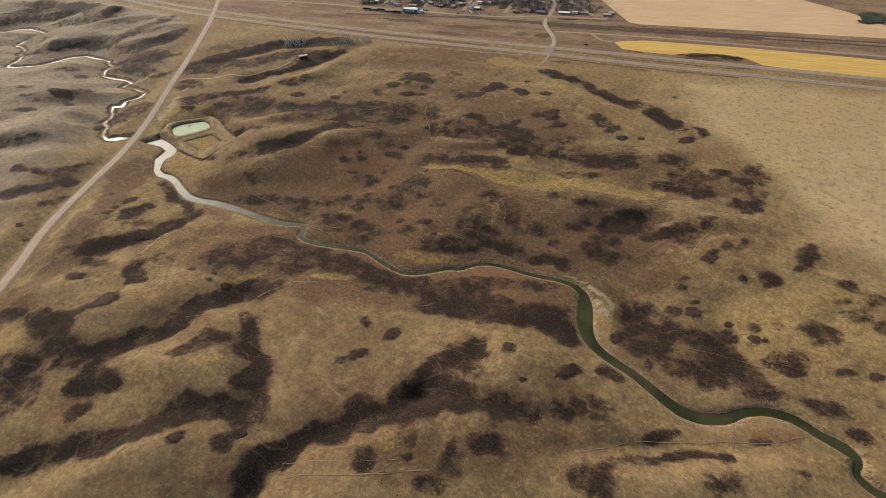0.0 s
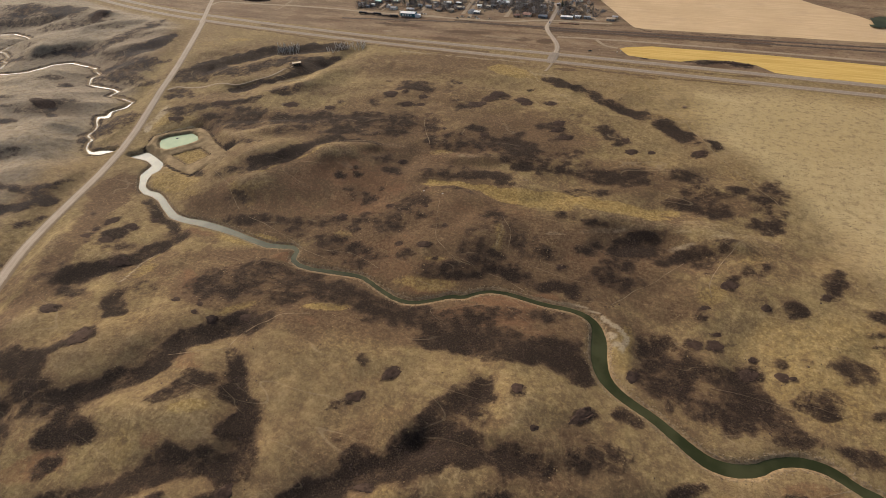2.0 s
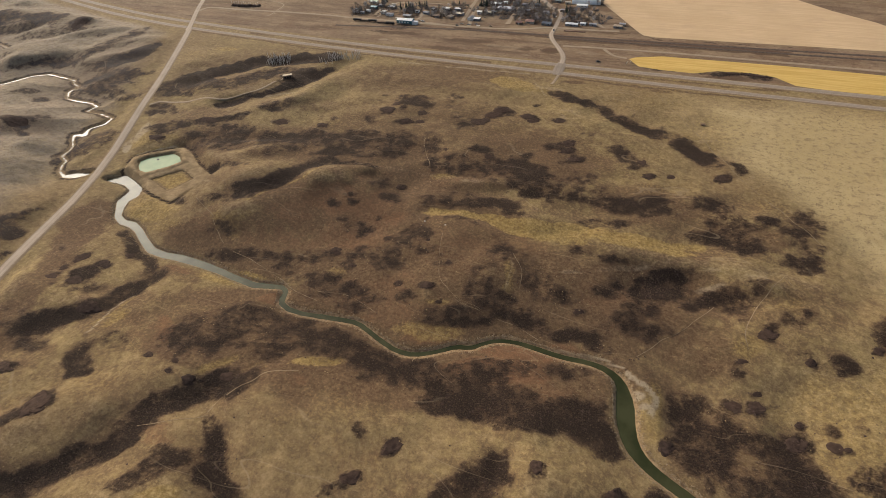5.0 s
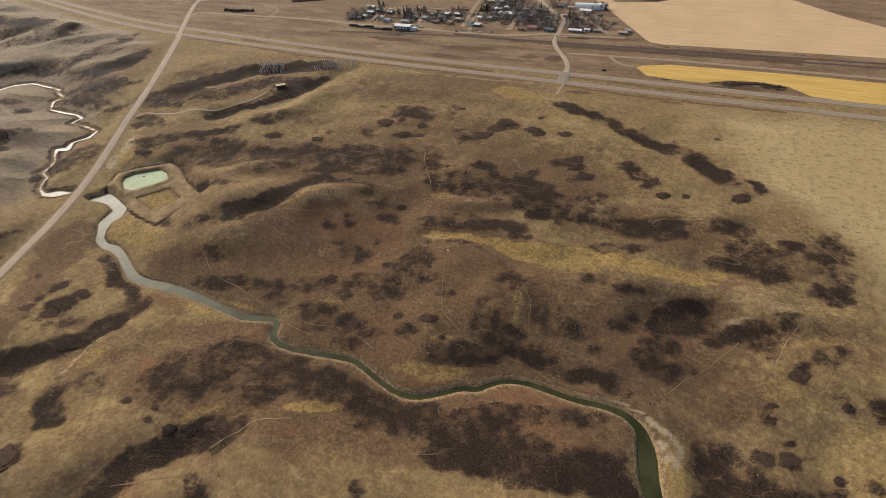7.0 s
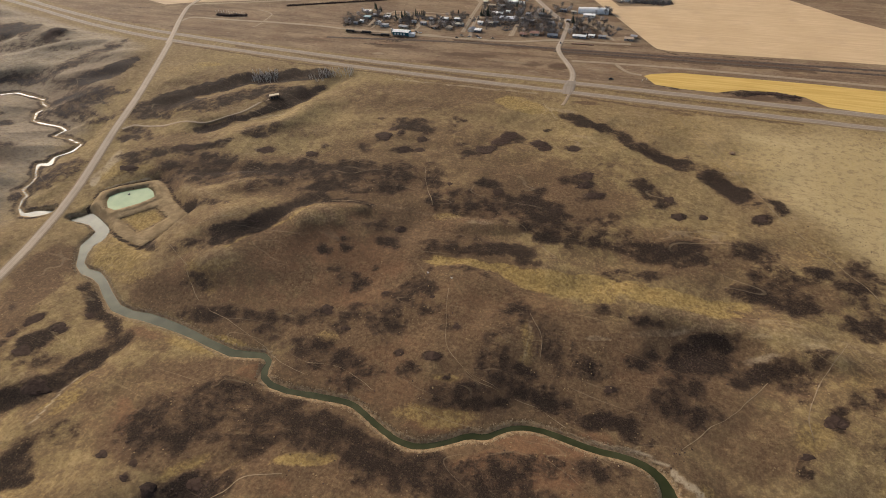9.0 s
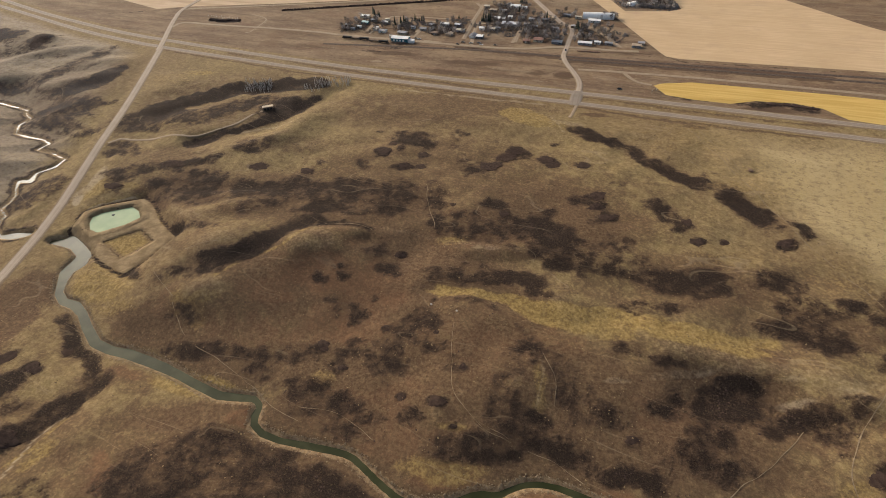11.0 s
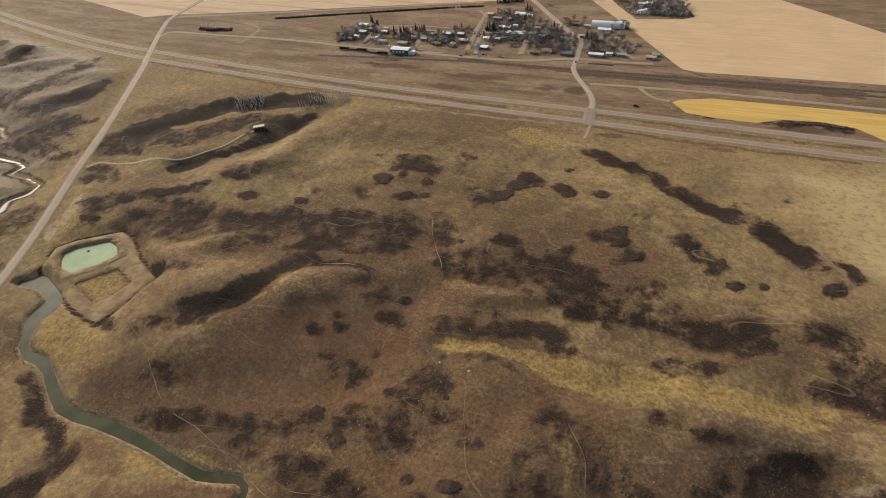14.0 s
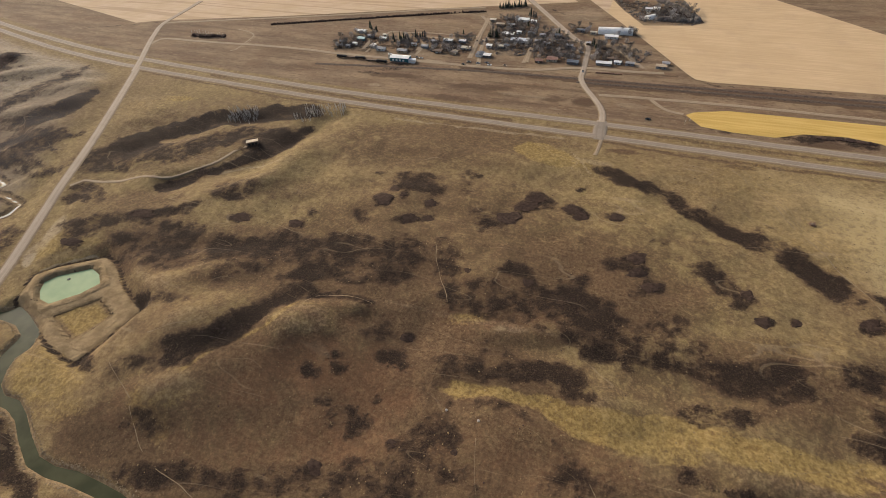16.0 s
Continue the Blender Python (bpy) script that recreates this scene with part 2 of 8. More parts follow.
M_GROUND = ground_material()
M_GRAVEL = road_material("gravel", (0.320, 0.255, 0.192), (0.400, 0.324, 0.252), (0.430, 0.355, 0.280))
M_ASPHALT = road_material("worn_asphalt", (0.250, 0.202, 0.158), (0.310, 0.254, 0.202), (0.205, 0.166, 0.130), (0.345, 0.268, 0.190))
M_CROSS = road_material("crossing_asphalt", (0.235, 0.192, 0.152), (0.300, 0.248, 0.198), (0.205, 0.166, 0.130))
M_TRACK = road_material("dirt_track", (0.260, 0.195, 0.130), (0.340, 0.262, 0.180), (0.365, 0.288, 0.205))
M_RAIL = plain("rail_ballast", (0.070, 0.052, 0.042), (0.125, 0.094, 0.074), 3.0, spec=0.05)
M_CREEK = water_material("creek_water", (0.050, 0.052, 0.024), (0.026, 0.030, 0.012), 0.45, 0.15)
M_BROOK = water_material("brook_water", (0.070, 0.068, 0.045), (0.040, 0.042, 0.028), 0.5)
M_LAGOON = water_material("lagoon_water", (0.250, 0.330, 0.180), (0.205, 0.290, 0.155), 0.6, 0.2)
M_BRUSH = brush_material()
def thicket_material():
    n = Nodes("dense_thicket", 0.95, spec=0.06)
    fine, mid, tone = n.noise(0.45, 3, 0.7), n.noise(2.5, 3), n.random()
    colour = n.mix(n.ramp(mid, 0.35, 0.65), (0.034, 0.023, 0.019), (0.066, 0.044, 0.034))
    colour = n.mix(n.ramp(fine, 0.45, 0.75, 0, 0.6), colour, (0.085, 0.058, 0.044))
    colour = n.mix(n.math("MULTIPLY", tone, 0.4), colour, (0.080, 0.050, 0.036))
    return n.done(colour, fine, 0.9, 0.4)


M_THICKET = thicket_material()
M_BARK = plain("grey_bark", (0.180, 0.155, 0.135), (0.300, 0.265, 0.235), 0.5)
M_ASPEN = plain("pale_aspen_bark", (0.420, 0.400, 0.375), (0.600, 0.575, 0.540), 0.5)
M_TWIG = plain("bare_twigs", (0.120, 0.100, 0.088), (0.235, 0.202, 0.180), 0.8, by_object=0.25)
M_PALE_TWIG = plain("pale_aspen_twigs", (0.360, 0.330, 0.310), (0.520, 0.490, 0.465), 0.8, by_object=0.2)
M_SPRUCE = plain("spruce_needles", (0.018, 0.026, 0.016), (0.045, 0.056, 0.032), 0.6, by_object=0.3)


# ---- helpers for building ----
def from_arrays(name, verts, faces, material, parent=None, smooth=False):
    """One mesh object out of numpy arrays of places and of faces with the same number of corners."""
    me = bpy.data.meshes.new(name)
    count, corners = faces.shape
    me.vertices.add(len(verts))
    me.vertices.foreach_set("co", np.ascontiguousarray(verts, np.float32).ravel())
    me.loops.add(count * corners)
    me.loops.foreach_set("vertex_index", np.ascontiguousarray(faces, np.int32).ravel())
    me.polygons.add(count)
    me.polygons.foreach_set("loop_start", np.arange(0, count * corners, corners, dtype=np.int32))
    me.polygons.foreach_set("use_smooth", np.full(count, smooth))
    me.update(calc_edges=True)
    me.materials.append(material)
    ob = new(name, me)
    ob.parent = parent
    return ob


def part(name, bm, material, parent=None, label=""):
    me = bpy.data.meshes.new(name)
    bm.to_mesh(me)
    bm.free()
    me.materials.append(material)
    ob = new(name, me)
    ob.parent = parent
    if label:
        ob["label"] = label
    return ob


def set_value(ob, name, values):
    a = ob.data.attributes.new(name, "FLOAT", "POINT")
    a.data.foreach_set("value", np.ascontiguousarray(values, np.float32).ravel())


def box(bm, x, y, z, sx, sy, sz, turn=0.0, bevel=0.0):
    """A block centred at x, y with its underside at z."""
    m = pose(x, y, z + sz / 2, 0, 0, turn) @ Matrix.Diagonal((sx, sy, sz, 1))
    made = bmesh.ops.create_cube(bm, size=1.0, matrix=m)["verts"]
    if bevel:
        bmesh.ops.bevel(bm, geom=list({e for v in made for e in v.link_edges}), offset=bevel, segments=1, affect="EDGES")
    return bm


def tube(bm, a, b, ra, rb, sides=6):
    a, b = Vector(a), Vector(b)
    m = Matrix.Translation((a + b) / 2) @ (b - a).to_track_quat("Z", "Y").to_matrix().to_4x4()
    bmesh.ops.create_cone(bm, cap_ends=True, segments=sides, radius1=ra, radius2=rb, depth=(b - a).length, matrix=m)
    return bm


# ---- relief ----
def vnoise(x, y, scale, seed=0):
    """Smooth value noise in -1..1, with lumps about `scale` metres across."""
    x, y = np.asarray(x, float) / scale, np.asarray(y, float) / scale
    xi, yi = np.floor(x), np.floor(y)
    fx, fy = x - xi, y - yi
    fx, fy = fx * fx * (3 - 2 * fx), fy * fy * (3 - 2 * fy)

    def corner(a, b):
        v = np.sin(a * 127.1 + b * 311.7 + seed * 74.7) * 43758.5453
        return v - np.floor(v)
    low = corner(xi, yi) * (1 - fx) + corner(xi + 1, yi) * fx
    high = corner(xi, yi + 1) * (1 - fx) + corner(xi + 1, yi + 1) * fx
    return 2 * (low * (1 - fy) + high * fy) - 1


def steps(v, a, b):
    u = np.clip((v - a) / (b - a), 0, 1)
    return u * u * (3 - 2 * u)


# creek bed: x, y, half width
CREEK_WEST = [(-487, 291.7, 3.1), (-473.7, 296, 6), (-463.2, 294.6, 4.6), (-448.2, 288.7, 4.5), (-443.1, 279.9, 7.4), (-443.5, 271.1, 5.8), (-437.4, 262, 3.8), (-429.2, 252.7, 3), (-418.4, 248, 3.2), (-406.7, 248.2, 3.7), (-394.9, 244.2, 3.2), (-381.9, 236.9, 3.4), (-364.5, 228.9, 3.5), (-350.1, 228, 3.3), (-336.2, 229.7, 3.8), (-321, 229.8, 3.6), (-305.9, 229.5, 3.4), (-290.2, 228.2, 2.9), (-274.8, 226.5, 2.9), (-260.5, 225.6, 3), (-249.3, 228.2, 2.8), (-239.2, 230.8, 2.2), (-233.6, 228.4, 2), (-232.5, 222.4, 2.6), (-230, 217.9, 2.2), (-222.5, 215, 2.2), (-210.4, 214.9, 2), (-198.1, 217, 2.1)]
CREEK_EAST = [(-198.1, 217, 2.1), (-182.5, 219.5, 2), (-171.4, 220.8, 1.9), (-162.6, 218.1, 1.8), (-150.3, 213.4, 1.8), (-137.6, 209.7, 1.8), (-125.4, 210.2, 1.8), (-112.3, 217.8, 1.5), (-102.3, 225.7, 1.9), (-93.4, 227.3, 1.8), (-88.1, 232.8, 1.5), (-80.3, 238.3, 1.6), (-69.3, 241.2, 1.6), (-57.2, 241, 1.9), (-39.5, 240, 1.9), (-23, 241.7, 1.8), (-12, 240.3, 2.2), (-3.9, 234.4, 2.8)]
CREEK_LOWER = [(-0.5, 222.6, 5.1), (1, 210.3, 5.1), (4.8, 198.7, 4.2), (12.4, 191, 3.3), (22.3, 185.9, 3), (34.3, 181.3, 2.9), (44.3, 175.5, 3.2), (53.9, 169.6, 3.5), (62, 165.8, 3.8), (71.5, 165.3, 3.8), (84.1, 169.8, 3.4), (91.7, 177, 2.7), (102.5, 182.3, 2.8), (113.4, 183.7, 3.1), (121.2, 181.5, 3.2), (127.7, 178, 2.7), (135.7, 175.6, 3.4), (140.4, 174, 3.5), (144.9, 169.3, 2.2), (141.3, 161.9, 1.8), (145.1, 157.1, 2.5), (151.3, 154, 2.4), (190, 150, 3), (300, 140, 3)]
WATER = -14


def rounded(line):
    """The same line with its corners cut."""
    out = [line[0]]
    for a, b in zip(line, line[1:]):
        out += [tuple(p * 0.75 + q * 0.25 for p, q in zip(a, b)), tuple(p * 0.25 + q * 0.75 for p, q in zip(a, b))]
    return [*out, line[-1]]


def near_line(x, y, line):
    """Distance to a line of (x, y, half width), less the half width there."""
    best = np.full(np.shape(x), 1e9)
    for (ax, ay, aw), (bx, by, bw) in zip(line, line[1:]):
        dx, dy = bx - ax, by - ay
        u = np.clip(((x - ax) * dx + (y - ay) * dy) / (dx * dx + dy * dy), 0, 1)
        best = np.minimum(best, np.hypot(x - ax - u * dx, y - ay - u * dy) - (aw + u * (bw - aw)))
    return best


UPSTREAM = [(-513.9, 291.8, 4.9), (-528.5, 285.8, 5), (-536.9, 281.9, 2.5), (-550.3, 287.6, 1.75), (-559.3, 297.7, 1.8), (-560.1, 302.7, 1.75), (-575.2, 308.8, 1.75), (-577.2, 318, 1.8), (-582.6, 327.7, 1.75), (-593.1, 334.8, 1.75), (-603.2, 345.3, 2.475), (-591.7, 348.8, 3.825), (-599.7, 360.5, 1.875), (-591.2, 374.4, 2.55), (-594.9, 388.2, 1.75), (-608.9, 390.8, 1.75), (-619.4, 392.9, 1.875), (-642.5, 393, 1.75), (-641, 406.1, 2.175), (-657, 410.6, 1.875), (-679.6, 409.6, 2.1), (-701.3, 410.9, 1.75), (-717.8, 425.9, 2.25), (-719.1, 441.9, 1.75), (-736.5, 447.5, 1.75), (-744.7, 456, 1.75), (-768.9, 458, 1.875), (-802.3, 460, 2.175), (-823.2, 447.3, 2.925), (-830.3, 429.6, 3.375), (-839.5, 414, 2.625), (-859.7, 401.7, 2.25), (-884.5, 392.5, 2.175)]
UPSTREAM_FAR = [(-891.5, 397, 2.38), (-896.6, 415.4, 2.38), (-910.5, 432.2, 1.8), (-922.3, 433.7, 1.8), (-927.3, 446.7, 1.8), (-954.7, 459.1, 1.8), (-970.4, 459.9, 1.8), (-977.9, 478.8, 2.52), (-972.2, 499.3, 3.43), (-967.9, 514.3, 1.89), (-1000, 523.1, 1.8), (-1037.9, 528.1, 2.1), (-1059.2, 516.7, 3.15), (-1066, 506, 3.36)]
GRAVEL_LINE = [(-330, -40), (-390.6, 83.5), (-438.8, 158.1), (-503.6, 296.3), (-568.5, 418.1), (-621.7, 510), (-706, 639.4)]
HIGHWAY_NORTH = [(-1700, 905), (-1400, 810), (-1104, 729), (-922, 691), (-808, 672), (-712, 662), (-574, 651), (-409, 643), (-273, 642), (-126, 644), (36, 645), (400, 645)]
HIGHWAY_SOUTH = [(-1700, 875), (-1400, 780), (-1064, 702), (-890, 664), (-723, 640), (-557, 629), (-398, 622), (-267, 620), (-123, 620), (32, 619), (400, 619)]
YARD_LANE = [(-558, 415), (-554, 426), (-533, 429), (-508, 438), (-475, 452), (-451, 477), (-441, 500), (-434, 509)]
PAD = [(-478.9, 304.8), (-489, 326.5), (-479.7, 337.7), (-453, 357), (-439.8, 353.4), (-413.5, 336.1), (-386.1, 324.8), (-393.2, 280.8), (-421.1, 285.8)]
POND = [(-464.7, 311), (-472.5, 316.8), (-477.3, 323.9), (-473.7, 331.6), (-454.8, 345.9), (-444.3, 343.2), (-435.2, 335.9), (-440.3, 324.4), (-453.9, 309.8)]
CELL = [(-443.1, 301.8), (-422.3, 326.4), (-399.4, 317.3), (-405.5, 296.8), (-410.3, 291.1)]
FIELD_EAST = [(-129, 939), (-101, 889), (-44, 781), (-38, 772), (-22, 768), (135, 779), (900, 820), (900, 500), (283, 839), (248, 893), (204, 934), (150, 1000), (-20, 1200), (-220, 1100)]
FIELD_NORTH = [(-859, 782), (-817, 803), (-650, 858), (-480, 921), (-316, 981), (-200, 1022), (-500, 1500), (-2500, 1500), (-2500, 1200), (-1126, 852)]
FARM = [(-151, 1046), (-50, 1066), (-23, 962), (-39, 949), (-100, 936), (-130, 994)]
FIELD_GOLD = [(-48, 684), (-40, 692), (-10, 703), (120, 708), (256, 706), (400, 700), (400, 640), (242, 641), (126, 654), (108, 672), (84, 677), (50, 673), (26, 660), (-8, 660), (-35, 664)]
PASTURE = [(9, 587), (39, 501), (60, 446), (84, 408), (104, 382), (133, 344), (157, 311), (175, 285), (211, 233), (500, 233), (500, 612), (-11, 612)]
CREEK_EAST = CREEK_EAST + CREEK_LOWER
CREEK_WEST, CREEK_EAST = [(x, y, w + 0.6) for x, y, w in CREEK_WEST], rounded([(x, y, w + 0.8) for x, y, w in CREEK_EAST])
UPSTREAM = UPSTREAM + UPSTREAM_FAR
KNOLLS = []
GULLIES = []



def knoll(x, y, cx, cy, a, b, turn, high):
    c, s = np.cos(np.radians(turn)), np.sin(np.radians(turn))
    u, v = ((x - cx) * c + (y - cy) * s) / a, (-(x - cx) * s + (y - cy) * c) / b
    return high * np.exp(-(u * u + v * v))


def outline(x, y, corners):
    """How far a place lies outside a closed outline, below 0 inside."""
    best, inside = np.full(np.shape(x), 1e9), np.zeros(np.shape(x), bool)
    for (ax, ay), (bx, by) in zip(corners, corners[1:] + corners[:1]):
        dx, dy = bx - ax, by - ay
        u = np.clip(((x - ax) * dx + (y - ay) * dy) / (dx * dx + dy * dy), 0, 1)
        best = np.minimum(best, np.hypot(x - ax - u * dx, y - ay - u * dy))
        cross = (ay > y) != (by > y)
        inside = inside ^ (cross & (x < ax + (y - ay) / (dy if dy else 1e-9) * dx))
    return np.where(inside, -best, best)


def beyond(x, y):
    """How far north of the southern carriageway a place lies."""
    return y - np.interp(x, [p[0] for p in HIGHWAY_SOUTH], [p[1] for p in HIGHWAY_SOUTH])


def height(x, y):
    x, y = np.asarray(x, float), np.asarray(y, float)
    d = np.minimum(near_line(x, y, CREEK_WEST), near_line(x, y, CREEK_EAST))
    dd = np.minimum(d, near_line(x, y, UPSTREAM))
    z = np.interp(dd, [-4, -1.2, 1.6, 9, 30, 60, 110, 400], [-16, -14.1, -12.7, -11.8, -9.5, -5, -0.5, 1])
    z = z 
    for k in KNOLLS:
        z = z + steps(dd, 3, 24) * knoll(x, y, *k)
    off = beyond(x, y)
    west = (1 - steps(off, -50, -12)) * steps(-x - 0.55 * y, 330, 430) * steps(dd, 5, 45)
    z = z + west * (4.4 * vnoise(y * 0.83 - x * 0.55, (x * 0.83 + y * 0.55) * 0.42, 46, 13) + 2.6 * vnoise(y * 0.8 - x * 0.6, (x * 0.8 + y * 0.6) * 0.4, 23, 14) + 5)
    for wide, deep, line in GULLIES:
        z = z - steps(dd, 2, 30) * 0.75 * deep * np.exp(-(near_line(x, y, [(p[0], p[1], 0) for p in line]) / (2.0 * wide)) ** 2)
    far = steps(off, -62, -8)
    rough = (1 - far) * steps(dd, 8, 50) * (0.3 + 0.7 * steps(outline(x, y, PASTURE), -40, 10))
    z = z + rough * (1.0 * vnoise(x, y, 64, 3) + 1.5 * vnoise(x, y * 1.25, 29, 5) + 0.55 * vnoise(x, y, 11, 7))
    z = z * (1 - far) + far * (0.8 * vnoise(x, y, 300, 9) - 0.4)
    bed = np.interp(y, [-40, 85, 160, 250, 292, 330, 412, 520, 640], [3, 1, -4, -9.8, -10.5, -9.8, -4, -1, 0])
    gap = near_line(x, y, [(a, b, 0) for a, b in GRAVEL_LINE])
    z = z + (bed - z) * (1 - steps(gap, 6, 26)) * steps(dd, -2, 1)
    pad = outline(x, y, PAD)
    z = z + (-9.0 - z) * (1 - steps(pad, 0, 16)) * steps(dd, 1, 9)
    z = z + 1.1 * np.exp(-((outline(x, y, POND) - 4.5) / 2.5) ** 2) - 1.4 * np.exp(-((pad - 2.5) / 2.0) ** 2)
    z = z - 3.2 * (1 - steps(outline(x, y, POND), -2.5, 2.0)) - 1.6 * (1 - steps(outline(x, y, CELL), -3, 2))
    return z

KNOLLS.append((-140.4, 143, 40.5, 34.5, 0, 5))
KNOLLS.append((-25.8, 161.1, 29, 17.4, 27, 3))
KNOLLS.append((-206.2, 80.7, 25.9, 14.7, 11, 4))
KNOLLS.append((-284.8, 98.6, 32, 23.1, 26, 4))
KNOLLS.append((-344.9, 94.9, 30, 14.8, 43, 3))
KNOLLS.append((-197.6, 27.3, 36.3, 18.8, 40, 5))
KNOLLS.append((-54.7, 99.4, 32.4, 20, 24, 3))
KNOLLS.append((68.1, 124.7, 41, 10.8, 24, 4))
KNOLLS.append((-82.4, 55.7, 27, 15.3, 17, 3))
KNOLLS.append((-277.2, 336.9, 35.8, 17.9, 44, 3))
KNOLLS.append((-238.6, 368, 21.5, 6.9, 16, 4))
KNOLLS.append((-152.8, 377.2, 36.9, 8.5, 12, 4))
KNOLLS.append((-335.9, 322.9, 29.1, 14.2, 42, 3))
KNOLLS.append((-368.1, 352.8, 42.7, 11.2, 29, 3))
KNOLLS.append((16.8, 337.3, 49.8, 10.9, 4, 5))
KNOLLS.append((76.9, 330, 16.3, 7.7, 2, 4))
KNOLLS.append((-95.5, 290.3, 21.6, 16.5, 26, 2))
KNOLLS.append((-203, 340.5, 39.3, 18, 17, 3))
KNOLLS.append((-314.8, 286.9, 25.4, 15.2, 25, 3))
KNOLLS.append((-383.5, 479.9, 36.7, 15.6, 74, 3))
KNOLLS.append((-384.8, 383.8, 55.1, 8.9, 17, -3))
KNOLLS.append((34.1, 303.7, 28.3, 13.6, 24, -2))
KNOLLS.append((-601.1, 249.8, 45.5, 39.4, -28, 4))
KNOLLS.append((-422.4, 134.5, 35.8, 26.5, -78, 4))
KNOLLS.append((-917, 487.1, 97, 37.7, -14, 4))
KNOLLS.append((-404.7, 445, 45.5, 9.6, 43, 4))
KNOLLS.append((-594.6, 536.9, 36.9, 23.9, 59, 3))
KNOLLS.append((-431, 515, 46, 46, 0, 1.3))
KNOLLS.append((-128, 506, 46, 46, 0, -1.1))
KNOLLS.append((-266, 464, 46, 46, 0, 2.7))
KNOLLS.append((68, 244, 46, 46, 0, -9.6))
KNOLLS.append((13, 226, 46, 46, 0, -2.9))
KNOLLS.append((-304, 127, 46, 46, 0, -1.5))
KNOLLS.append((-160, 260, 46, 46, 0, -1.6))
KNOLLS.append((-93, 315, 46, 46, 0, -0.6))
KNOLLS.append((87, 354, 46, 46, 0, -0.8))
KNOLLS.append((29, 337, 46, 46, 0, -6.5))
KNOLLS.append((-23, 146, 46, 46, 0, 5.0))
KNOLLS.append((-304, 321, 46, 46, 0, 2.9))
KNOLLS.append((-241, 299, 46, 46, 0, -3.6))
KNOLLS.append((-43, 353, 46, 46, 0, -1.7))
KNOLLS.append((-77, 197, 46, 46, 0, -1.2))
KNOLLS.append((-219, 152, 46, 46, 0, 5.3))
KNOLLS.append((-223, 82, 46, 46, 0, 3.7))
KNOLLS.append((-348, 106, 46, 46, 0, 2.2))
KNOLLS.append((-299, 66, 46, 46, 0, 11.8))
KNOLLS.append((-181, 54, 46, 46, 0, 7.7))
KNOLLS.append((-85, 79, 46, 46, 0, 3.8))
KNOLLS.append((111, 225, 46, 46, 0, -1.2))
KNOLLS.append((-392, 173, 46, 46, 0, 4.8))
KNOLLS.append((-327, 170, 46, 46, 0, 3.0))
KNOLLS.append((-266, 146, 46, 46, 0, 3.5))
KNOLLS.append((132, 361, 46, 46, 0, -2.5))
KNOLLS.append((-295, 251, 46, 46, 0, 0.7))
KNOLLS.append((-346, 291, 46, 46, 0, 4.7))
KNOLLS.append((-258, 362, 46, 46, 0, 4.4))
KNOLLS.append((-106, 266, 46, 46, 0, 4.6))
KNOLLS.append((-204, 343, 46, 46, 0, -6.7))
KNOLLS.append((-131, 360, 46, 46, 0, -1.3))
KNOLLS.append((-165, 414, 46, 46, 0, 2.3))
KNOLLS.append((-360, 341, 46, 46, 0, 3.3))
GULLIES.append((5.1, 5, [(-254.3, -14.5), (-250.9, -5.4), (-239.2, 5.2), (-222.6, 21.5), (-209.3, 37.8), (-195.7, 51.6), (-173.6, 62), (-162, 70.5), (-158.8, 88.6), (-179.2, 103.5), (-196.4, 119.4), (-220.2, 136.6)]))
GULLIES.append((4.2, 5, [(-129.2, 16.3), (-129.5, 34.5), (-125.7, 49.8), (-121.4, 62.4), (-114.8, 72.8), (-97.6, 90.2), (-83.4, 102.5), (-74.3, 119.1)]))
GULLIES.append((5.2, 4, [(-74.3, 119.1), (-65.7, 133.1), (-55.3, 153.2), (-57.8, 170.6), (-69.3, 181.2)]))
GULLIES.append((3.2, 3, [(-76.8, 116.8), (-42.3, 126.6), (-13.1, 127.3), (7.5, 132.4)]))
GULLIES.append((5.6, 4, [(-291.9, 51.8), (-264, 65), (-241.7, 90.5), (-244.5, 111.4), (-221.6, 138), (-204.7, 167.3)]))
GULLIES.append((5.6, 4, [(-293.1, 23), (-289.5, 35.4), (-305.8, 61.8), (-312.2, 78.6), (-302.7, 104.4)]))
GULLIES.append((5, 3, [(-355.8, 137.9), (-337.6, 158), (-329.3, 187.1), (-333.8, 205.7)]))
GULLIES.append((5.7, 3, [(-345.4, 279.7), (-321.4, 299.4), (-298, 328.5), (-292.7, 351.3), (-270.4, 365.5), (-237.9, 367.1)]))
GULLIES.append((4.2, 3, [(-169.9, 335.4), (-142.3, 340.1), (-117.1, 338.6), (-95.6, 332)]))
GULLIES.append((7, 6, [(-469.9, 441.6), (-445.5, 459.1), (-409.4, 487.3), (-396.2, 549.6), (-378.8, 599.6)]))
GULLIES.append((7.8, 5, [(-551.9, 473.7), (-530.2, 504.8), (-495.9, 551.9), (-445, 582)]))
GULLIES.append((3, 3, [(7.2, 118.5), (60.8, 142.8), (121.8, 168.4)]))
GULLIES.append((6, 3, [(-193.6, 370.9), (-159.3, 376.7), (-124.8, 378.4), (-90, 374.2), (-47, 371.2)]))
GULLIES.append((4.4, 3, [(-11.3, 306.1), (22.5, 320), (46.5, 308.6), (74.3, 322.8)]))
GULLIES.append((9.7, 3, [(-388.3, 356.8), (-321.6, 360.5), (-272.5, 396.2)]))


# ---- the ground: one sheet, finest where the camera passes ----
def spread(lo, hi, step):
    return np.arange(lo, hi, step)


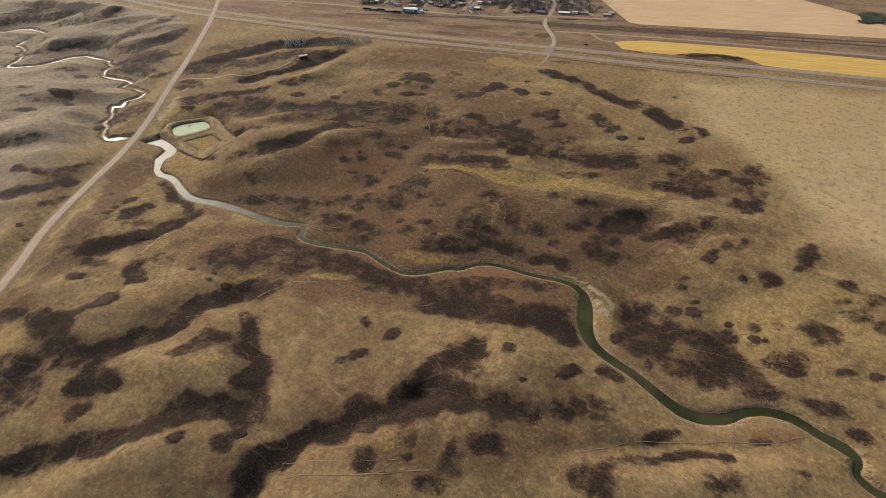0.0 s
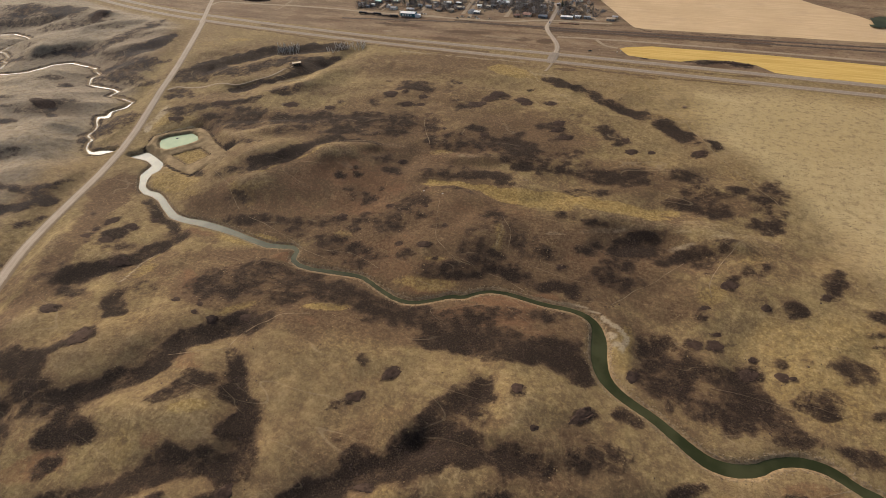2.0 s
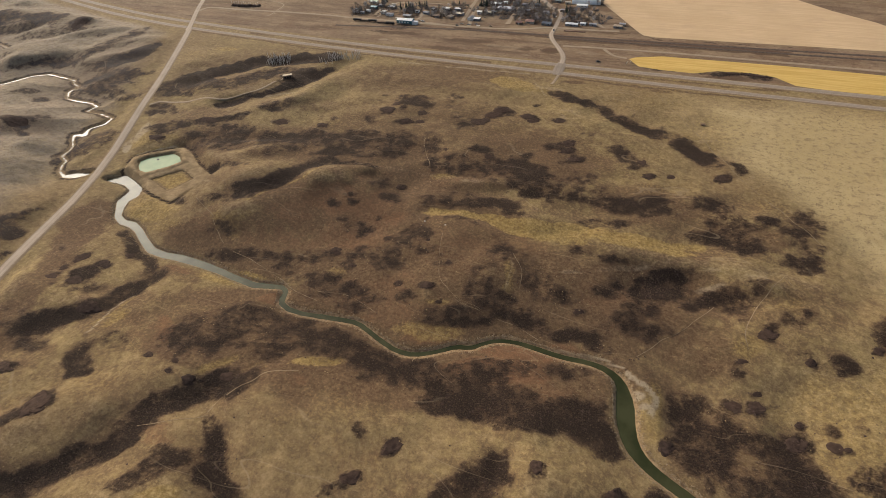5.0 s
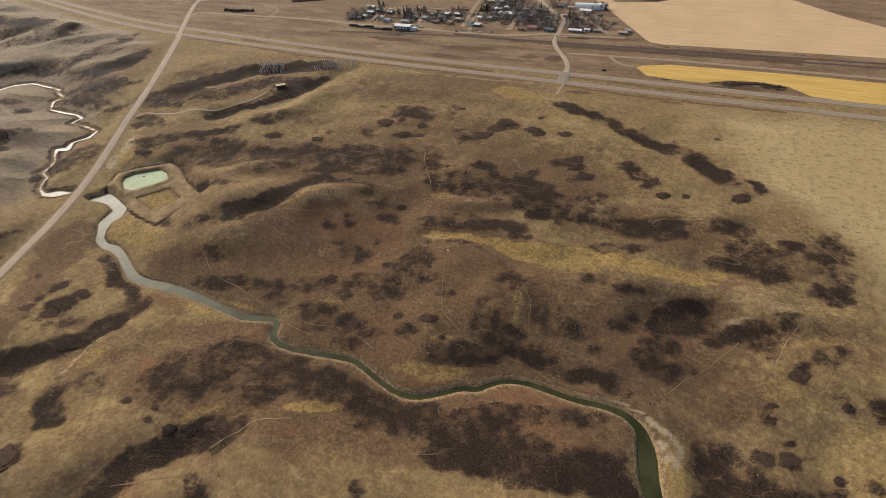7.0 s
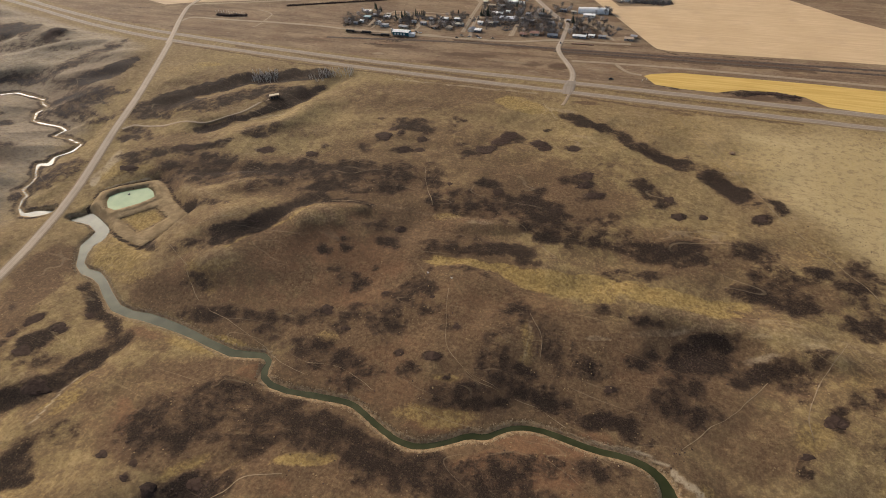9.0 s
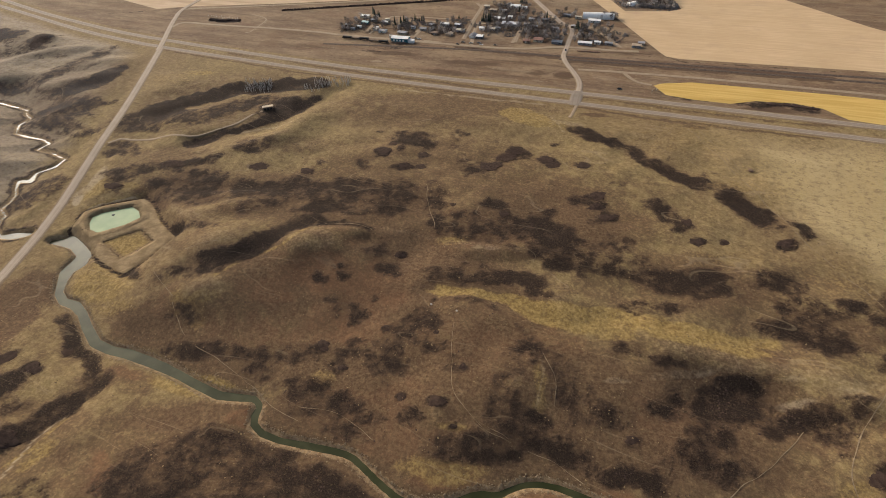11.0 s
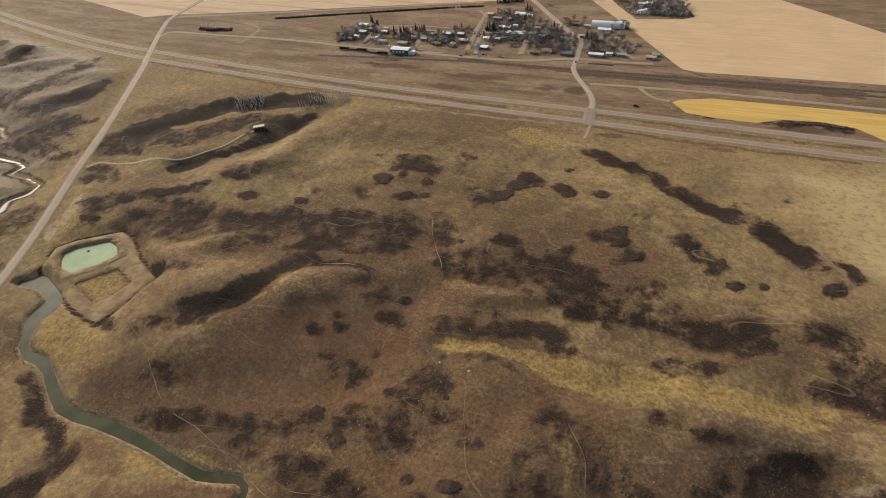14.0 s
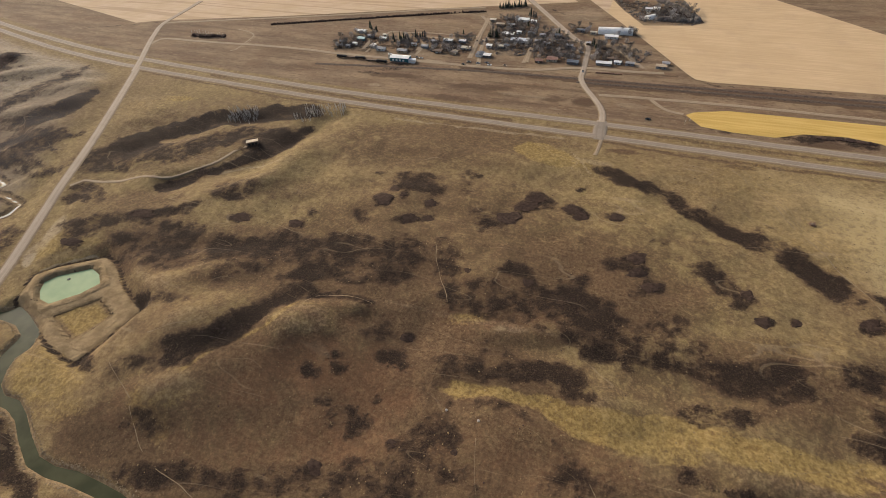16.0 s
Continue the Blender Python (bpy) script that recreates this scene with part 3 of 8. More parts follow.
far_out = np.cumsum(10 * 1.22 ** np.arange(23))
GX = np.concatenate([-1300 - far_out[::-1], spread(-1300, -1000, 6), spread(-1000, -700, 3), spread(-700, 240, 2), spread(240, 420, 6), 420 + far_out])
GY = np.concatenate([-60 - far_out[::-1], spread(-60, 600, 2), spread(600, 1060, 3), 1060 + far_out])
XX, YY = np.meshgrid(GX, GY)
LAYERS = {k: np.zeros_like(XX) for k in ("brush", "gold", "red", "pale", "brown")}
BEND_X = 5.5 * vnoise(XX, YY, 17, 21) + 3.2 * vnoise(XX, YY, 7, 22)
BEND_Y = 5.5 * vnoise(XX, YY, 17, 23) + 3.2 * vnoise(XX, YY, 7, 24)


def window(lox, hix, loy, hiy):
    a, b = np.searchsorted(GX, (lox, hix))
    c, d = np.searchsorted(GY, (loy, hiy))
    return slice(c, d), slice(a, b)


def patch(layer, x, y, a, b, turn, dense):
    """An uneven oval of growth, a and b metres from its middle to its ends, at `turn` degrees."""
    w = window(x - a - 14, x + a + 14, y - a - 14, y + a + 14)
    wild = min(1.0, 0.25 + b / 14.0)
    px, py = XX[w] + wild * BEND_X[w] * 0.6 - x, YY[w] + wild * BEND_Y[w] * 0.6 - y
    c, s = math.cos(radians(turn)), math.sin(radians(turn))
    r = np.hypot((px * c + py * s) / a, (-px * s + py * c) / b)
    soft = min(0.6, 4.0 / b) if dense > 0.82 else 0.9
    LAYERS[layer][w] = np.maximum(LAYERS[layer][w], dense * (1 - steps(r, 1 - soft * 0.5, 1 + soft * 0.5)))


def belt(layer, wide, dense, *line):
    """A strip of growth along a line, `wide` metres from its middle to its edge."""
    xs, ys = [p[0] for p in line], [p[1] for p in line]
    w = window(min(xs) - wide - 14, max(xs) + wide + 14, min(ys) - wide - 14, max(ys) + wide + 14)
    wild = min(1.0, wide / 9.0)
    d = near_line(XX[w] + wild * BEND_X[w], YY[w] + wild * BEND_Y[w], [(x, y, 0) for x, y in line])
    soft = 5.0 if dense > 0.82 else 1.1 * wide
    if layer == "pale":
        soft = 1.2
    LAYERS[layer][w] = np.maximum(LAYERS[layer][w], dense * (1 - steps(d, wide - soft * 0.5, wide + soft * 0.5)))


# ---- growth on the ground ----
belt("brush", 16.2, 0.95, (-565.0, 486.1), (-542.7, 516.8), (-512.9, 542.9), (-473.8, 568.3), (-419.5, 590.8))
belt("brush", 6.7, 0.95, (-470.6, 439.8), (-450.4, 462.3), (-428.0, 491.1), (-404.8, 520.8), (-399.5, 557.4))
patch("brush", -556.4, 460.2, 37.0, 19.5, -175, 0.68)
patch("brush", -524.7, 477.4, 34.1, 19.6, -164, 0.7)
patch("brush", -481.4, 499.7, 31.5, 16.1, -117, 0.66)
patch("brush", -572.8, 439.1, 18.4, 8.6, -175, 0.5)
patch("brush", -459.6, 524.1, 26.8, 16.5, -130, 0.7)
patch("brush", -423.0, 529.5, 28.0, 15.7, -116, 0.85)
patch("brush", -556.1, 449.9, 24.1, 12.6, 173, 0.5)
patch("brush", -399.9, 446.2, 20.8, 14.9, -152, 0.6)
belt("brush", 7.0, 0.8, (-491.8, 382.5), (-449.1, 401.4), (-425.5, 415.6), (-420.9, 420.8))
patch("brush", -483.0, 385.7, 20.9, 8.7, -159, 0.75)
patch("brush", -454.9, 401.2, 13.1, 5.7, -173, 0.95)
patch("brush", -402.1, 394.6, 15.7, 9.5, 175, 0.75)
patch("brush", -373.7, 421.0, 9.5, 5.1, -170, 0.9)
patch("brush", -493.1, 366.2, 14.6, 5.4, -171, 0.7)
patch("brush", -451.2, 375.3, 13.4, 8.2, -163, 0.75)
patch("brush", -411.6, 373.4, 36.2, 20.2, 163, 0.58)
patch("brush", -345.4, 391.1, 35.3, 13.6, 178, 0.75)
patch("brush", -324.7, 404.5, 20.6, 12.5, -177, 0.8)
patch("brush", -335.6, 371.0, 18.7, 11.5, -148, 0.6)
# main dark band: the shadow on this slope, painted as brush
belt("brush", 9.0, 0.92, (-279.8, 369.3), (-291.9, 357.4), (-300.9, 340.0), (-311.3, 325.7), (-321.8, 312.1), (-330.6, 301.6))
patch("brush", -364.8, 334.1, 18.5, 4.6, -172, 0.6)
patch("brush", -386.3, 328.0, 17.6, 5.8, 172, 0.7)
patch("brush", -349.2, 288.0, 6.6, 4.4, -179, 0.7)
patch("brush", -385.4, 282.8, 14.3, 5.5, 165, 0.8)
patch("brush", -271.5, 471.7, 9.7, 7.8, 142, 1)
patch("brush", -256.2, 502.3, 19.4, 14.6, -171, 0.8)
patch("brush", -238.0, 499.0, 8.2, 7.0, 111, 0.75)
patch("brush", -268.8, 487.6, 5.6, 4.1, 153, 0.85)
patch("brush", -258.8, 481.4, 3.9, 3.6, 131, 0.85)
patch("brush", -269.1, 461.3, 5.5, 2.9, -169, 0.7)
patch("brush", -234.7, 480.1, 5.4, 5.2, -158, 0.85)
patch("brush", -243.0, 457.0, 7.4, 5.6, -151, 0.95)
patch("brush", -230.2, 462.3, 4.8, 4.3, -172, 0.9)
patch("brush", -253.6, 452.2, 3.8, 3.5, 119, 0.6)
patch("brush", -280.6, 449.3, 10.7, 7.5, 174, 0.45)
patch("brush", -326.9, 427.3, 6.9, 4.9, 172, 0.88)
patch("brush", -323.1, 444.0, 7.4, 4.9, 149, 0.5)
patch("brush", -291.9, 507.9, 4.0, 2.8, -170, 0.8)
patch("brush", -294.0, 495.2, 4.3, 3.2, 170, 0.5)
patch("brush", -172.3, 481.6, 10.7, 8.1, -140, 1)
patch("brush", -185.5, 469.8, 10.7, 9.7, -164, 0.7)
patch("brush", -190.5, 478.9, 17.5, 8.3, -159, 0.4)
patch("brush", -157.8, 511.3, 9.2, 6.7, -148, 1)
patch("brush", -162.0, 499.6, 11.2, 6.6, -141, 0.92)
patch("brush", -148.1, 508.1, 7.2, 6.5, 77, 0.7)
patch("brush", -127.7, 504.6, 9.0, 6.7, 173, 1)
patch("brush", -121.5, 498.2, 7.0, 5.2, -148, 0.95)
patch("brush", -213.6, 507.3, 9.8, 9.3, 110, 0.35)
patch("brush", -218.1, 528.6, 13.6, 7.3, -159, 0.35)
patch("brush", -179.2, 522.7, 4.1, 3.6, 72, 0.5)
patch("brush", -126.8, 534.5, 4.2, 3.7, -140, 0.8)
patch("brush", -293.6, 402.7, 27.1, 15.0, -180, 0.75)
patch("brush", -271.4, 413.1, 25.8, 16.0, -173, 0.75)
patch("brush", -240.4, 415.2, 21.2, 18.5, 166, 0.7)
patch("brush", -282.5, 384.6, 23.2, 6.9, -155, 0.85)
patch("brush", -254.9, 390.9, 15.8, 7.0, -165, 0.5)
patch("brush", -229.3, 400.0, 15.5, 10.7, -163, 0.6)
patch("brush", -227.5, 425.9, 17.5, 10.1, 114, 0.5)
patch("brush", -200.4, 422.7, 21.9, 11.8, 113, 0.55)
patch("brush", -188.8, 396.2, 8.7, 7.3, 127, 0.78)
patch("brush", -211.0, 440.0, 6.7, 5.9, 148, 0.5)
patch("brush", -154.9, 426.2, 12.2, 7.5, -158, 0.92)
patch("brush", -143.7, 420.1, 4.6, 3.8, -142, 0.92)
patch("brush", -184.1, 417.4, 3.1, 2.5, 179, 0.9)
patch("brush", -169.9, 403.6, 18.5, 9.9, -171, 0.6)
patch("brush", -153.0, 397.2, 25.0, 8.7, -168, 0.75)
patch("brush", -173.0, 389.4, 12.6, 6.0, -167, 0.5)
patch("brush", -129.9, 408.2, 17.6, 12.1, 177, 0.65)
patch("brush", -115.4, 429.0, 11.3, 9.1, -144, 0.55)
patch("brush", -115.1, 416.0, 14.2, 12.4, 152, 0.82)
patch("brush", -107.6, 400.9, 12.9, 9.9, 87, 0.75)
patch("brush", -103.1, 393.1, 8.6, 7.1, -140, 0.78)
patch("brush", -236.9, 334.7, 6.1, 2.9, -162, 0.75)
patch("brush", -247.3, 320.4, 5.0, 3.9, 176, 0.65)
patch("brush", -203.6, 359.0, 4.9, 2.7, -158, 0.88)
patch("brush", -223.5, 354.4, 10.2, 8.8, -155, 0.5)
patch("brush", -210.7, 341.6, 6.6, 4.0, -157, 0.5)
patch("brush", -201.9, 338.4, 10.3, 5.5, -176, 0.5)
patch("brush", -239.3, 331.9, 10.2, 4.8, -163, 0.4)
patch("brush", -163.3, 354.0, 8.3, 6.9, -142, 0.78)
patch("brush", -151.5, 366.5, 10.1, 5.4, 174, 0.5)
patch("brush", -119.9, 360.5, 21.7, 8.0, -176, 0.9)
patch("brush", -135.9, 359.1, 16.2, 5.9, -160, 0.78)
patch("brush", -149.3, 347.1, 12.8, 4.8, -163, 0.7)
patch("brush", -103.2, 354.0, 14.7, 6.7, 179, 0.78)
patch("brush", -169.3, 346.1, 4.9, 4.2, -167, 0.6)
belt("brush", 1.4, 0.85, (-151.2, 332.0), (-138.7, 332.8), (-126.1, 332.0), (-117.5, 326.8), (-106.3, 321.4), (-97.3, 318.7))
patch("brush", -141.5, 331.6, 9.1, 3.7, -164, 0.6)
patch("brush", -170.2, 325.4, 6.9, 3.5, -165, 0.6)
patch("brush", -178.0, 332.2, 8.0, 5.0, -162, 0.45)
patch("brush", -232.4, 308.1, 5.8, 4.0, -167, 0.7)
patch("brush", -213.7, 302.9, 14.0, 5.8, -162, 0.5)
patch("brush", -203.9, 297.6, 7.8, 3.9, -167, 0.5)
patch("brush", -204.0, 317.8, 4.6, 2.9, -169, 0.5)
patch("brush", -185.1, 296.0, 2.4, 1.2, -167, 0.95)
patch("brush", -177.7, 295.4, 4.5, 2.4, -167, 0.6)
belt("brush", 9.3, 0.58, (-160.7, 312.8), (-169.5, 302.5), (-171.9, 289.4), (-174.4, 277.6), (-174.8, 271.6))
patch("brush", -174.2, 273.6, 5.0, 3.1, -167, 0.75)
patch("brush", -153.7, 302.0, 2.3, 2.0, -179, 0.85)
patch("brush", -147.9, 296.4, 4.7, 3.2, -165, 0.75)
patch("brush", -151.4, 295.4, 8.5, 7.5, -175, 0.5)
patch("brush", -139.3, 289.6, 4.9, 2.5, -163, 0.65)
patch("brush", -129.5, 284.9, 4.2, 2.5, -161, 0.7)
patch("brush", -132.9, 282.5, 9.9, 2.5, -162, 0.5)
patch("brush", -224.6, 265.8, 8.8, 4.4, -166, 0.6)
patch("brush", -217.3, 272.9, 3.6, 2.5, -173, 0.9)
patch("brush", -206.0, 273.6, 5.6, 4.3, 175, 0.6)
patch("brush", -193.3, 277.4, 8.7, 7.2, 164, 0.65)
patch("brush", -199.3, 264.5, 4.0, 2.0, -166, 0.85)
patch("brush", -203.1, 260.0, 7.0, 2.0, -162, 0.6)
patch("brush", -97.9, 305.2, 14.4, 11.0, -158, 0.62)
belt("brush", 7.5, 0.95, (-109.0, 564.3), (-94.7, 556.0), (-81.1, 551.4), (-72.0, 545.8))
belt("brush", 5.6, 0.85, (-59.0, 543.0), (-50.8, 529.9), (-44.9, 523.8))
belt("brush", 7.8, 0.92, (-39.0, 524.5), (-27.3, 520.2), (-16.6, 510.1), (-6.7, 502.7))
patch("brush", 1.6, 498.7, 5.0, 3.1, -141, 0.65)
patch("brush", 14.2, 508.2, 3.5, 2.5, -137, 0.65)
belt("brush", 10.3, 0.92, (18.2, 492.3), (25.1, 482.3), (33.1, 474.0))
patch("brush", 41.2, 476.5, 8.8, 8.4, 85, 0.75)
patch("brush", 48.1, 462.4, 4.2, 3.6, 80, 0.75)
belt("brush", 4.3, 0.9, (59.4, 470.0), (63.7, 458.3))
patch("brush", -65.4, 483.8, 8.7, 5.2, -153, 0.45)
patch("brush", -89.5, 455.1, 13.5, 7.4, -151, 0.75)
patch("brush", -79.3, 463.9, 7.5, 6.0, -123, 0.88)
patch("brush", -78.2, 450.4, 7.7, 4.8, -150, 0.85)
patch("brush", -96.2, 503.9, 6.6, 5.3, -135, 0.85)
patch("brush", -68.6, 441.1, 8.2, 4.8, -151, 0.92)
patch("brush", -75.1, 433.4, 7.5, 3.9, -151, 0.6)
patch("brush", -34.6, 464.8, 11.6, 7.2, 73, 0.88)
patch("brush", -45.1, 466.8, 7.8, 5.0, -146, 0.6)
patch("brush", -25.3, 451.5, 9.3, 7.3, 101, 0.78)
patch("brush", -21.2, 442.1, 6.3, 4.1, -132, 0.78)
patch("brush", -13.8, 451.5, 5.3, 4.3, 66, 0.85)
patch("brush", -7.2, 431.1, 5.3, 4.4, -167, 0.92)
patch("brush", 10.9, 436.7, 4.7, 2.6, -137, 0.85)
patch("brush", 49.9, 447.9, 6.9, 4.6, -147, 0.95)
patch("brush", -30.3, 537.1, 4.2, 2.8, -123, 0.6)
patch("brush", 2.5, 522.7, 11.3, 4.3, -129, 0.35)
patch("brush", -94.7, 404.6, 16.3, 12.8, 75, 0.75)
patch("brush", -80.2, 392.2, 19.0, 14.8, -162, 0.72)
patch("brush", -94.5, 380.7, 11.2, 6.9, -158, 0.78)
patch("brush", -43.3, 402.9, 9.8, 4.4, -155, 0.45)
patch("brush", -37.3, 393.3, 15.7, 6.9, -157, 0.62)
patch("brush", -20.1, 393.3, 12.1, 5.2, -158, 0.6)
patch("brush", -61.3, 390.7, 16.0, 8.7, -156, 0.68)
patch("brush", -59.1, 415.2, 14.4, 10.2, -139, 0.4)
patch("brush", 2.6, 400.6, 12.0, 6.7, -152, 0.62)
patch("brush", 40.5, 405.8, 14.4, 10.1, -160, 0.68)
patch("brush", 8.9, 390.9, 12.2, 6.6, -176, 0.72)
patch("brush", -16.3, 388.9, 18.6, 11.0, -165, 0.75)
patch("brush", -5.6, 397.8, 11.7, 7.9, -150, 0.82)
patch("brush", -32.4, 362.3, 18.5, 6.1, -160, 0.82)
patch("brush", 52.3, 387.5, 19.6, 9.5, -168, 0.6)
patch("brush", 45.5, 372.2, 19.1, 8.1, -169, 0.72)
patch("brush", 78.6, 397.9, 10.3, 7.3, -151, 0.78)
patch("brush", 69.1, 365.2, 15.2, 6.6, -166, 0.68)
patch("brush", 60.7, 371.6, 13.1, 6.3, -158, 0.5)
patch("brush", 97.0, 360.9, 11.2, 8.7, -158, 0.78)
patch("brush", 100.8, 398.6, 23.8, 11.2, 68, 0.58)
patch("brush", 107.6, 372.9, 14.8, 5.4, 73, 0.5)
belt("brush", 3.0, 0.78, (-50.1, 327.6), (-32.9, 326.3), (-13.1, 327.9))
patch("brush", -47.0, 285.1, 13.3, 9.8, -144, 0.5)
patch("brush", -20.1, 299.2, 11.2, 7.9, -129, 0.78)
patch("brush", -36.0, 275.2, 4.4, 2.6, -154, 0.85)
patch("brush", 16.1, 327.9, 15.7, 4.0, -160, 0.92)
patch("brush", 11.0, 312.2, 20.4, 12.3, -146, 0.82)
patch("brush", 1.8, 288.8, 12.3, 8.7, -151, 0.72)
patch("brush", 7.7, 277.1, 15.0, 7.4, -154, 0.78)
patch("brush", -12.0, 273.6, 12.4, 8.8, -145, 0.35)
patch("brush", 45.3, 314.9, 17.6, 4.5, -158, 0.78)
patch("brush", 33.6, 303.8, 10.0, 4.5, -149, 0.6)
patch("brush", 66.2, 322.7, 6.7, 3.4, -163, 0.62)
patch("brush", 71.2, 331.3, 9.6, 3.3, -152, 0.78)
patch("brush", 59.5, 309.9, 12.9, 4.9, -165, 0.5)
patch("brush", 58.8, 297.0, 5.5, 3.6, -144, 0.5)
patch("brush", 74.1, 294.9, 7.3, 4.4, -154, 0.78)
patch("brush", 58.9, 270.1, 4.0, 2.0, -152, 0.88)
patch("brush", 58.3, 263.1, 6.5, 3.4, -151, 0.5)
patch("brush", 91.6, 309.5, 5.9, 3.4, -141, 0.5)
patch("brush", 90.2, 287.7, 7.9, 5.0, 60, 0.5)
patch("brush", -27.8, 258.2, 16.8, 7.0, -174, 0.78)
patch("brush", -42.0, 254.7, 14.4, 4.6, -170, 0.82)
patch("brush", -16.0, 253.0, 11.0, 3.1, -169, 0.6)
patch("brush", -171.2, 351.2, 14.7, 7.6, -157, 0.6)
patch("brush", -171.9, 300.9, 10.4, 8.0, 169, 0.5)
patch("brush", -155.5, 306.7, 6.7, 5.6, 152, 0.72)
patch("brush", -149.2, 295.8, 8.3, 6.1, -176, 0.62)
patch("brush", -175.1, 289.7, 8.5, 6.7, 158, 0.6)
patch("brush", -176.7, 275.6, 11.4, 6.0, -170, 0.6)
patch("brush", -186.5, 298.3, 3.2, 1.6, -171, 1)
patch("brush", -191.9, 280.9, 16.0, 9.2, -175, 0.45)
patch("brush", -219.7, 275.8, 4.8, 3.3, -174, 0.88)
patch("brush", -218.2, 266.2, 6.1, 3.2, -165, 0.75)
patch("brush", -206.9, 265.3, 5.4, 3.2, -171, 0.72)
patch("brush", -230.3, 264.6, 15.7, 9.3, -170, 0.45)
patch("brush", -157.4, 257.5, 3.4, 2.5, 172, 0.88)
patch("brush", -136.7, 259.8, 6.1, 3.7, -167, 0.95)
patch("brush", -145.0, 248.8, 8.4, 4.3, -161, 0.72)
patch("brush", -124.3, 250.4, 2.6, 1.3, -162, 0.92)
patch("brush", -133.4, 284.7, 7.1, 3.4, -165, 0.5)
patch("brush", -130.2, 284.2, 2.8, 2.6, 178, 0.85)
patch("brush", -208.6, 244.0, 22.3, 8.0, -169, 0.62)
patch("brush", -191.2, 241.7, 14.2, 9.8, -172, 0.68)
patch("brush", -210.8, 234.6, 14.2, 5.8, -164, 0.6)
patch("brush", -180.3, 229.4, 16.4, 4.1, -172, 0.6)
patch("brush", -167.8, 241.4, 8.7, 5.5, -170, 0.5)
patch("brush", -103.6, 282.4, 22.2, 10.1, 98, 0.5)
patch("brush", -91.7, 264.8, 19.4, 8.0, -158, 0.72)
patch("brush", -112.8, 246.7, 17.5, 4.4, -160, 0.82)
patch("brush", -122.9, 237.5, 14.6, 3.6, -161, 0.72)
patch("brush", -98.5, 243.7, 14.0, 3.5, -159, 0.78)
patch("brush", -73.5, 258.2, 18.4, 5.5, -170, 0.62)
patch("brush", -63.4, 255.2, 15.0, 4.2, -171, 0.72)
patch("brush", -75.3, 293.9, 17.9, 10.0, 97, 0.6)
patch("brush", -62.9, 283.1, 14.8, 12.4, 78, 0.5)
patch("brush", -351.2, 284.1, 16.1, 6.2, -167, 0.5)
patch("brush", -334.0, 289.3, 10.2, 4.6, -178, 0.6)
patch("brush", -317.7, 262.8, 18.1, 7.8, -176, 0.5)
patch("brush", -270.5, 250.8, 21.1, 6.6, -174, 0.72)
patch("brush", -297.3, 242.4, 17.0, 5.6, -171, 0.72)
patch("brush", -247.8, 244.6, 12.0, 8.1, -179, 0.5)
patch("brush", -245.1, 259.8, 11.7, 6.8, -169, 0.5)
patch("brush", -322.6, 298.5, 11.9, 5.2, -172, 0.5)
belt("pale", 1.6, 0.5, (-91.9, 312.7), (-86.6, 297.6), (-86.0, 281.4), (-84.6, 269.4))
patch("pale", 42.1, 334.0, 8.1, 2.0, -171, 0.55)
patch("pale", 66.6, 336.0, 9.9, 2.5, -167, 0.55)
patch("pale", -2.7, 325.6, 7.6, 1.9, -159, 0.5)
patch("pale", -46.8, 304.3, 9.4, 2.4, -159, 0.5)
patch("pale", -145.6, 380.5, 12.7, 3.2, -170, 0.5)
patch("pale", 66.3, 319.7, 8.0, 2.4, -165, 0.4)
patch("pale", 42.5, 320.8, 7.6, 1.9, -165, 0.5)
patch("gold", -311.9, 276.7, 13.6, 6.1, -143, 0.5)
patch("gold", -124.1, 249.8, 9.7, 2.6, -161, 0.7)
patch("gold", -84.3, 274.8, 6.8, 4.5, 98, 0.6)
patch("gold", -206.2, 253.5, 9.2, 5.9, -169, 0.6)
patch("gold", -167.6, 185.5, 9.7, 2.4, -153, 0.8)
patch("gold", 62.2, 281.0, 10.7, 6.5, -148, 0.6)
patch("gold", 86.2, 318.3, 12.0, 7.3, -141, 0.5)
patch("gold", -115.7, 340.8, 17.6, 4.6, -179, 0.95)
patch("gold", -94.2, 335.7, 15.2, 5.7, -173, 0.95)
patch("gold", -69.5, 338.9, 19.2, 5.4, -166, 0.85)
patch("gold", -165.4, 334.9, 12.3, 3.1, -172, 0.75)
patch("gold", -133.7, 337.8, 9.0, 2.2, -173, 0.9)
patch("gold", -171.2, 383.8, 14.7, 3.7, -166, 0.75)
patch("gold", -164.4, 576.7, 26.9, 15.0, 159, 0.85)
patch("gold", -140.5, 568.9, 25.1, 8.1, 166, 0.65)
belt("gold", 1.8, 0.85, (-314.8, 294.0), (-305.7, 317.1), (-286.2, 333.1), (-278.6, 357.7))
patch("gold", -53.4, 333.8, 13.0, 4.0, -166, 0.8)
patch("gold", -23.5, 341.9, 14.6, 3.6, -165, 0.75)
patch("gold", 7.0, 350.6, 14.0, 3.5, -163, 0.7)
belt("pale", 1.5, 0.6, (-140.4, 583.5), (-121.9, 557.1))
patch("brush", -124.2, 200.1, 24.5, 15.5, -162, 0.75)
patch("brush", -89.1, 200.5, 23.9, 14.0, -170, 0.8)
patch("brush", -54.2, 194.2, 26.3, 14.7, -171, 0.88)
patch("brush", -25.7, 202.5, 18.3, 13.2, -160, 0.82)
patch("brush", -9.1, 194.9, 12.3, 8.5, -128, 0.82)
patch("brush", -91.0, 184.8, 19.4, 6.6, -172, 0.85)
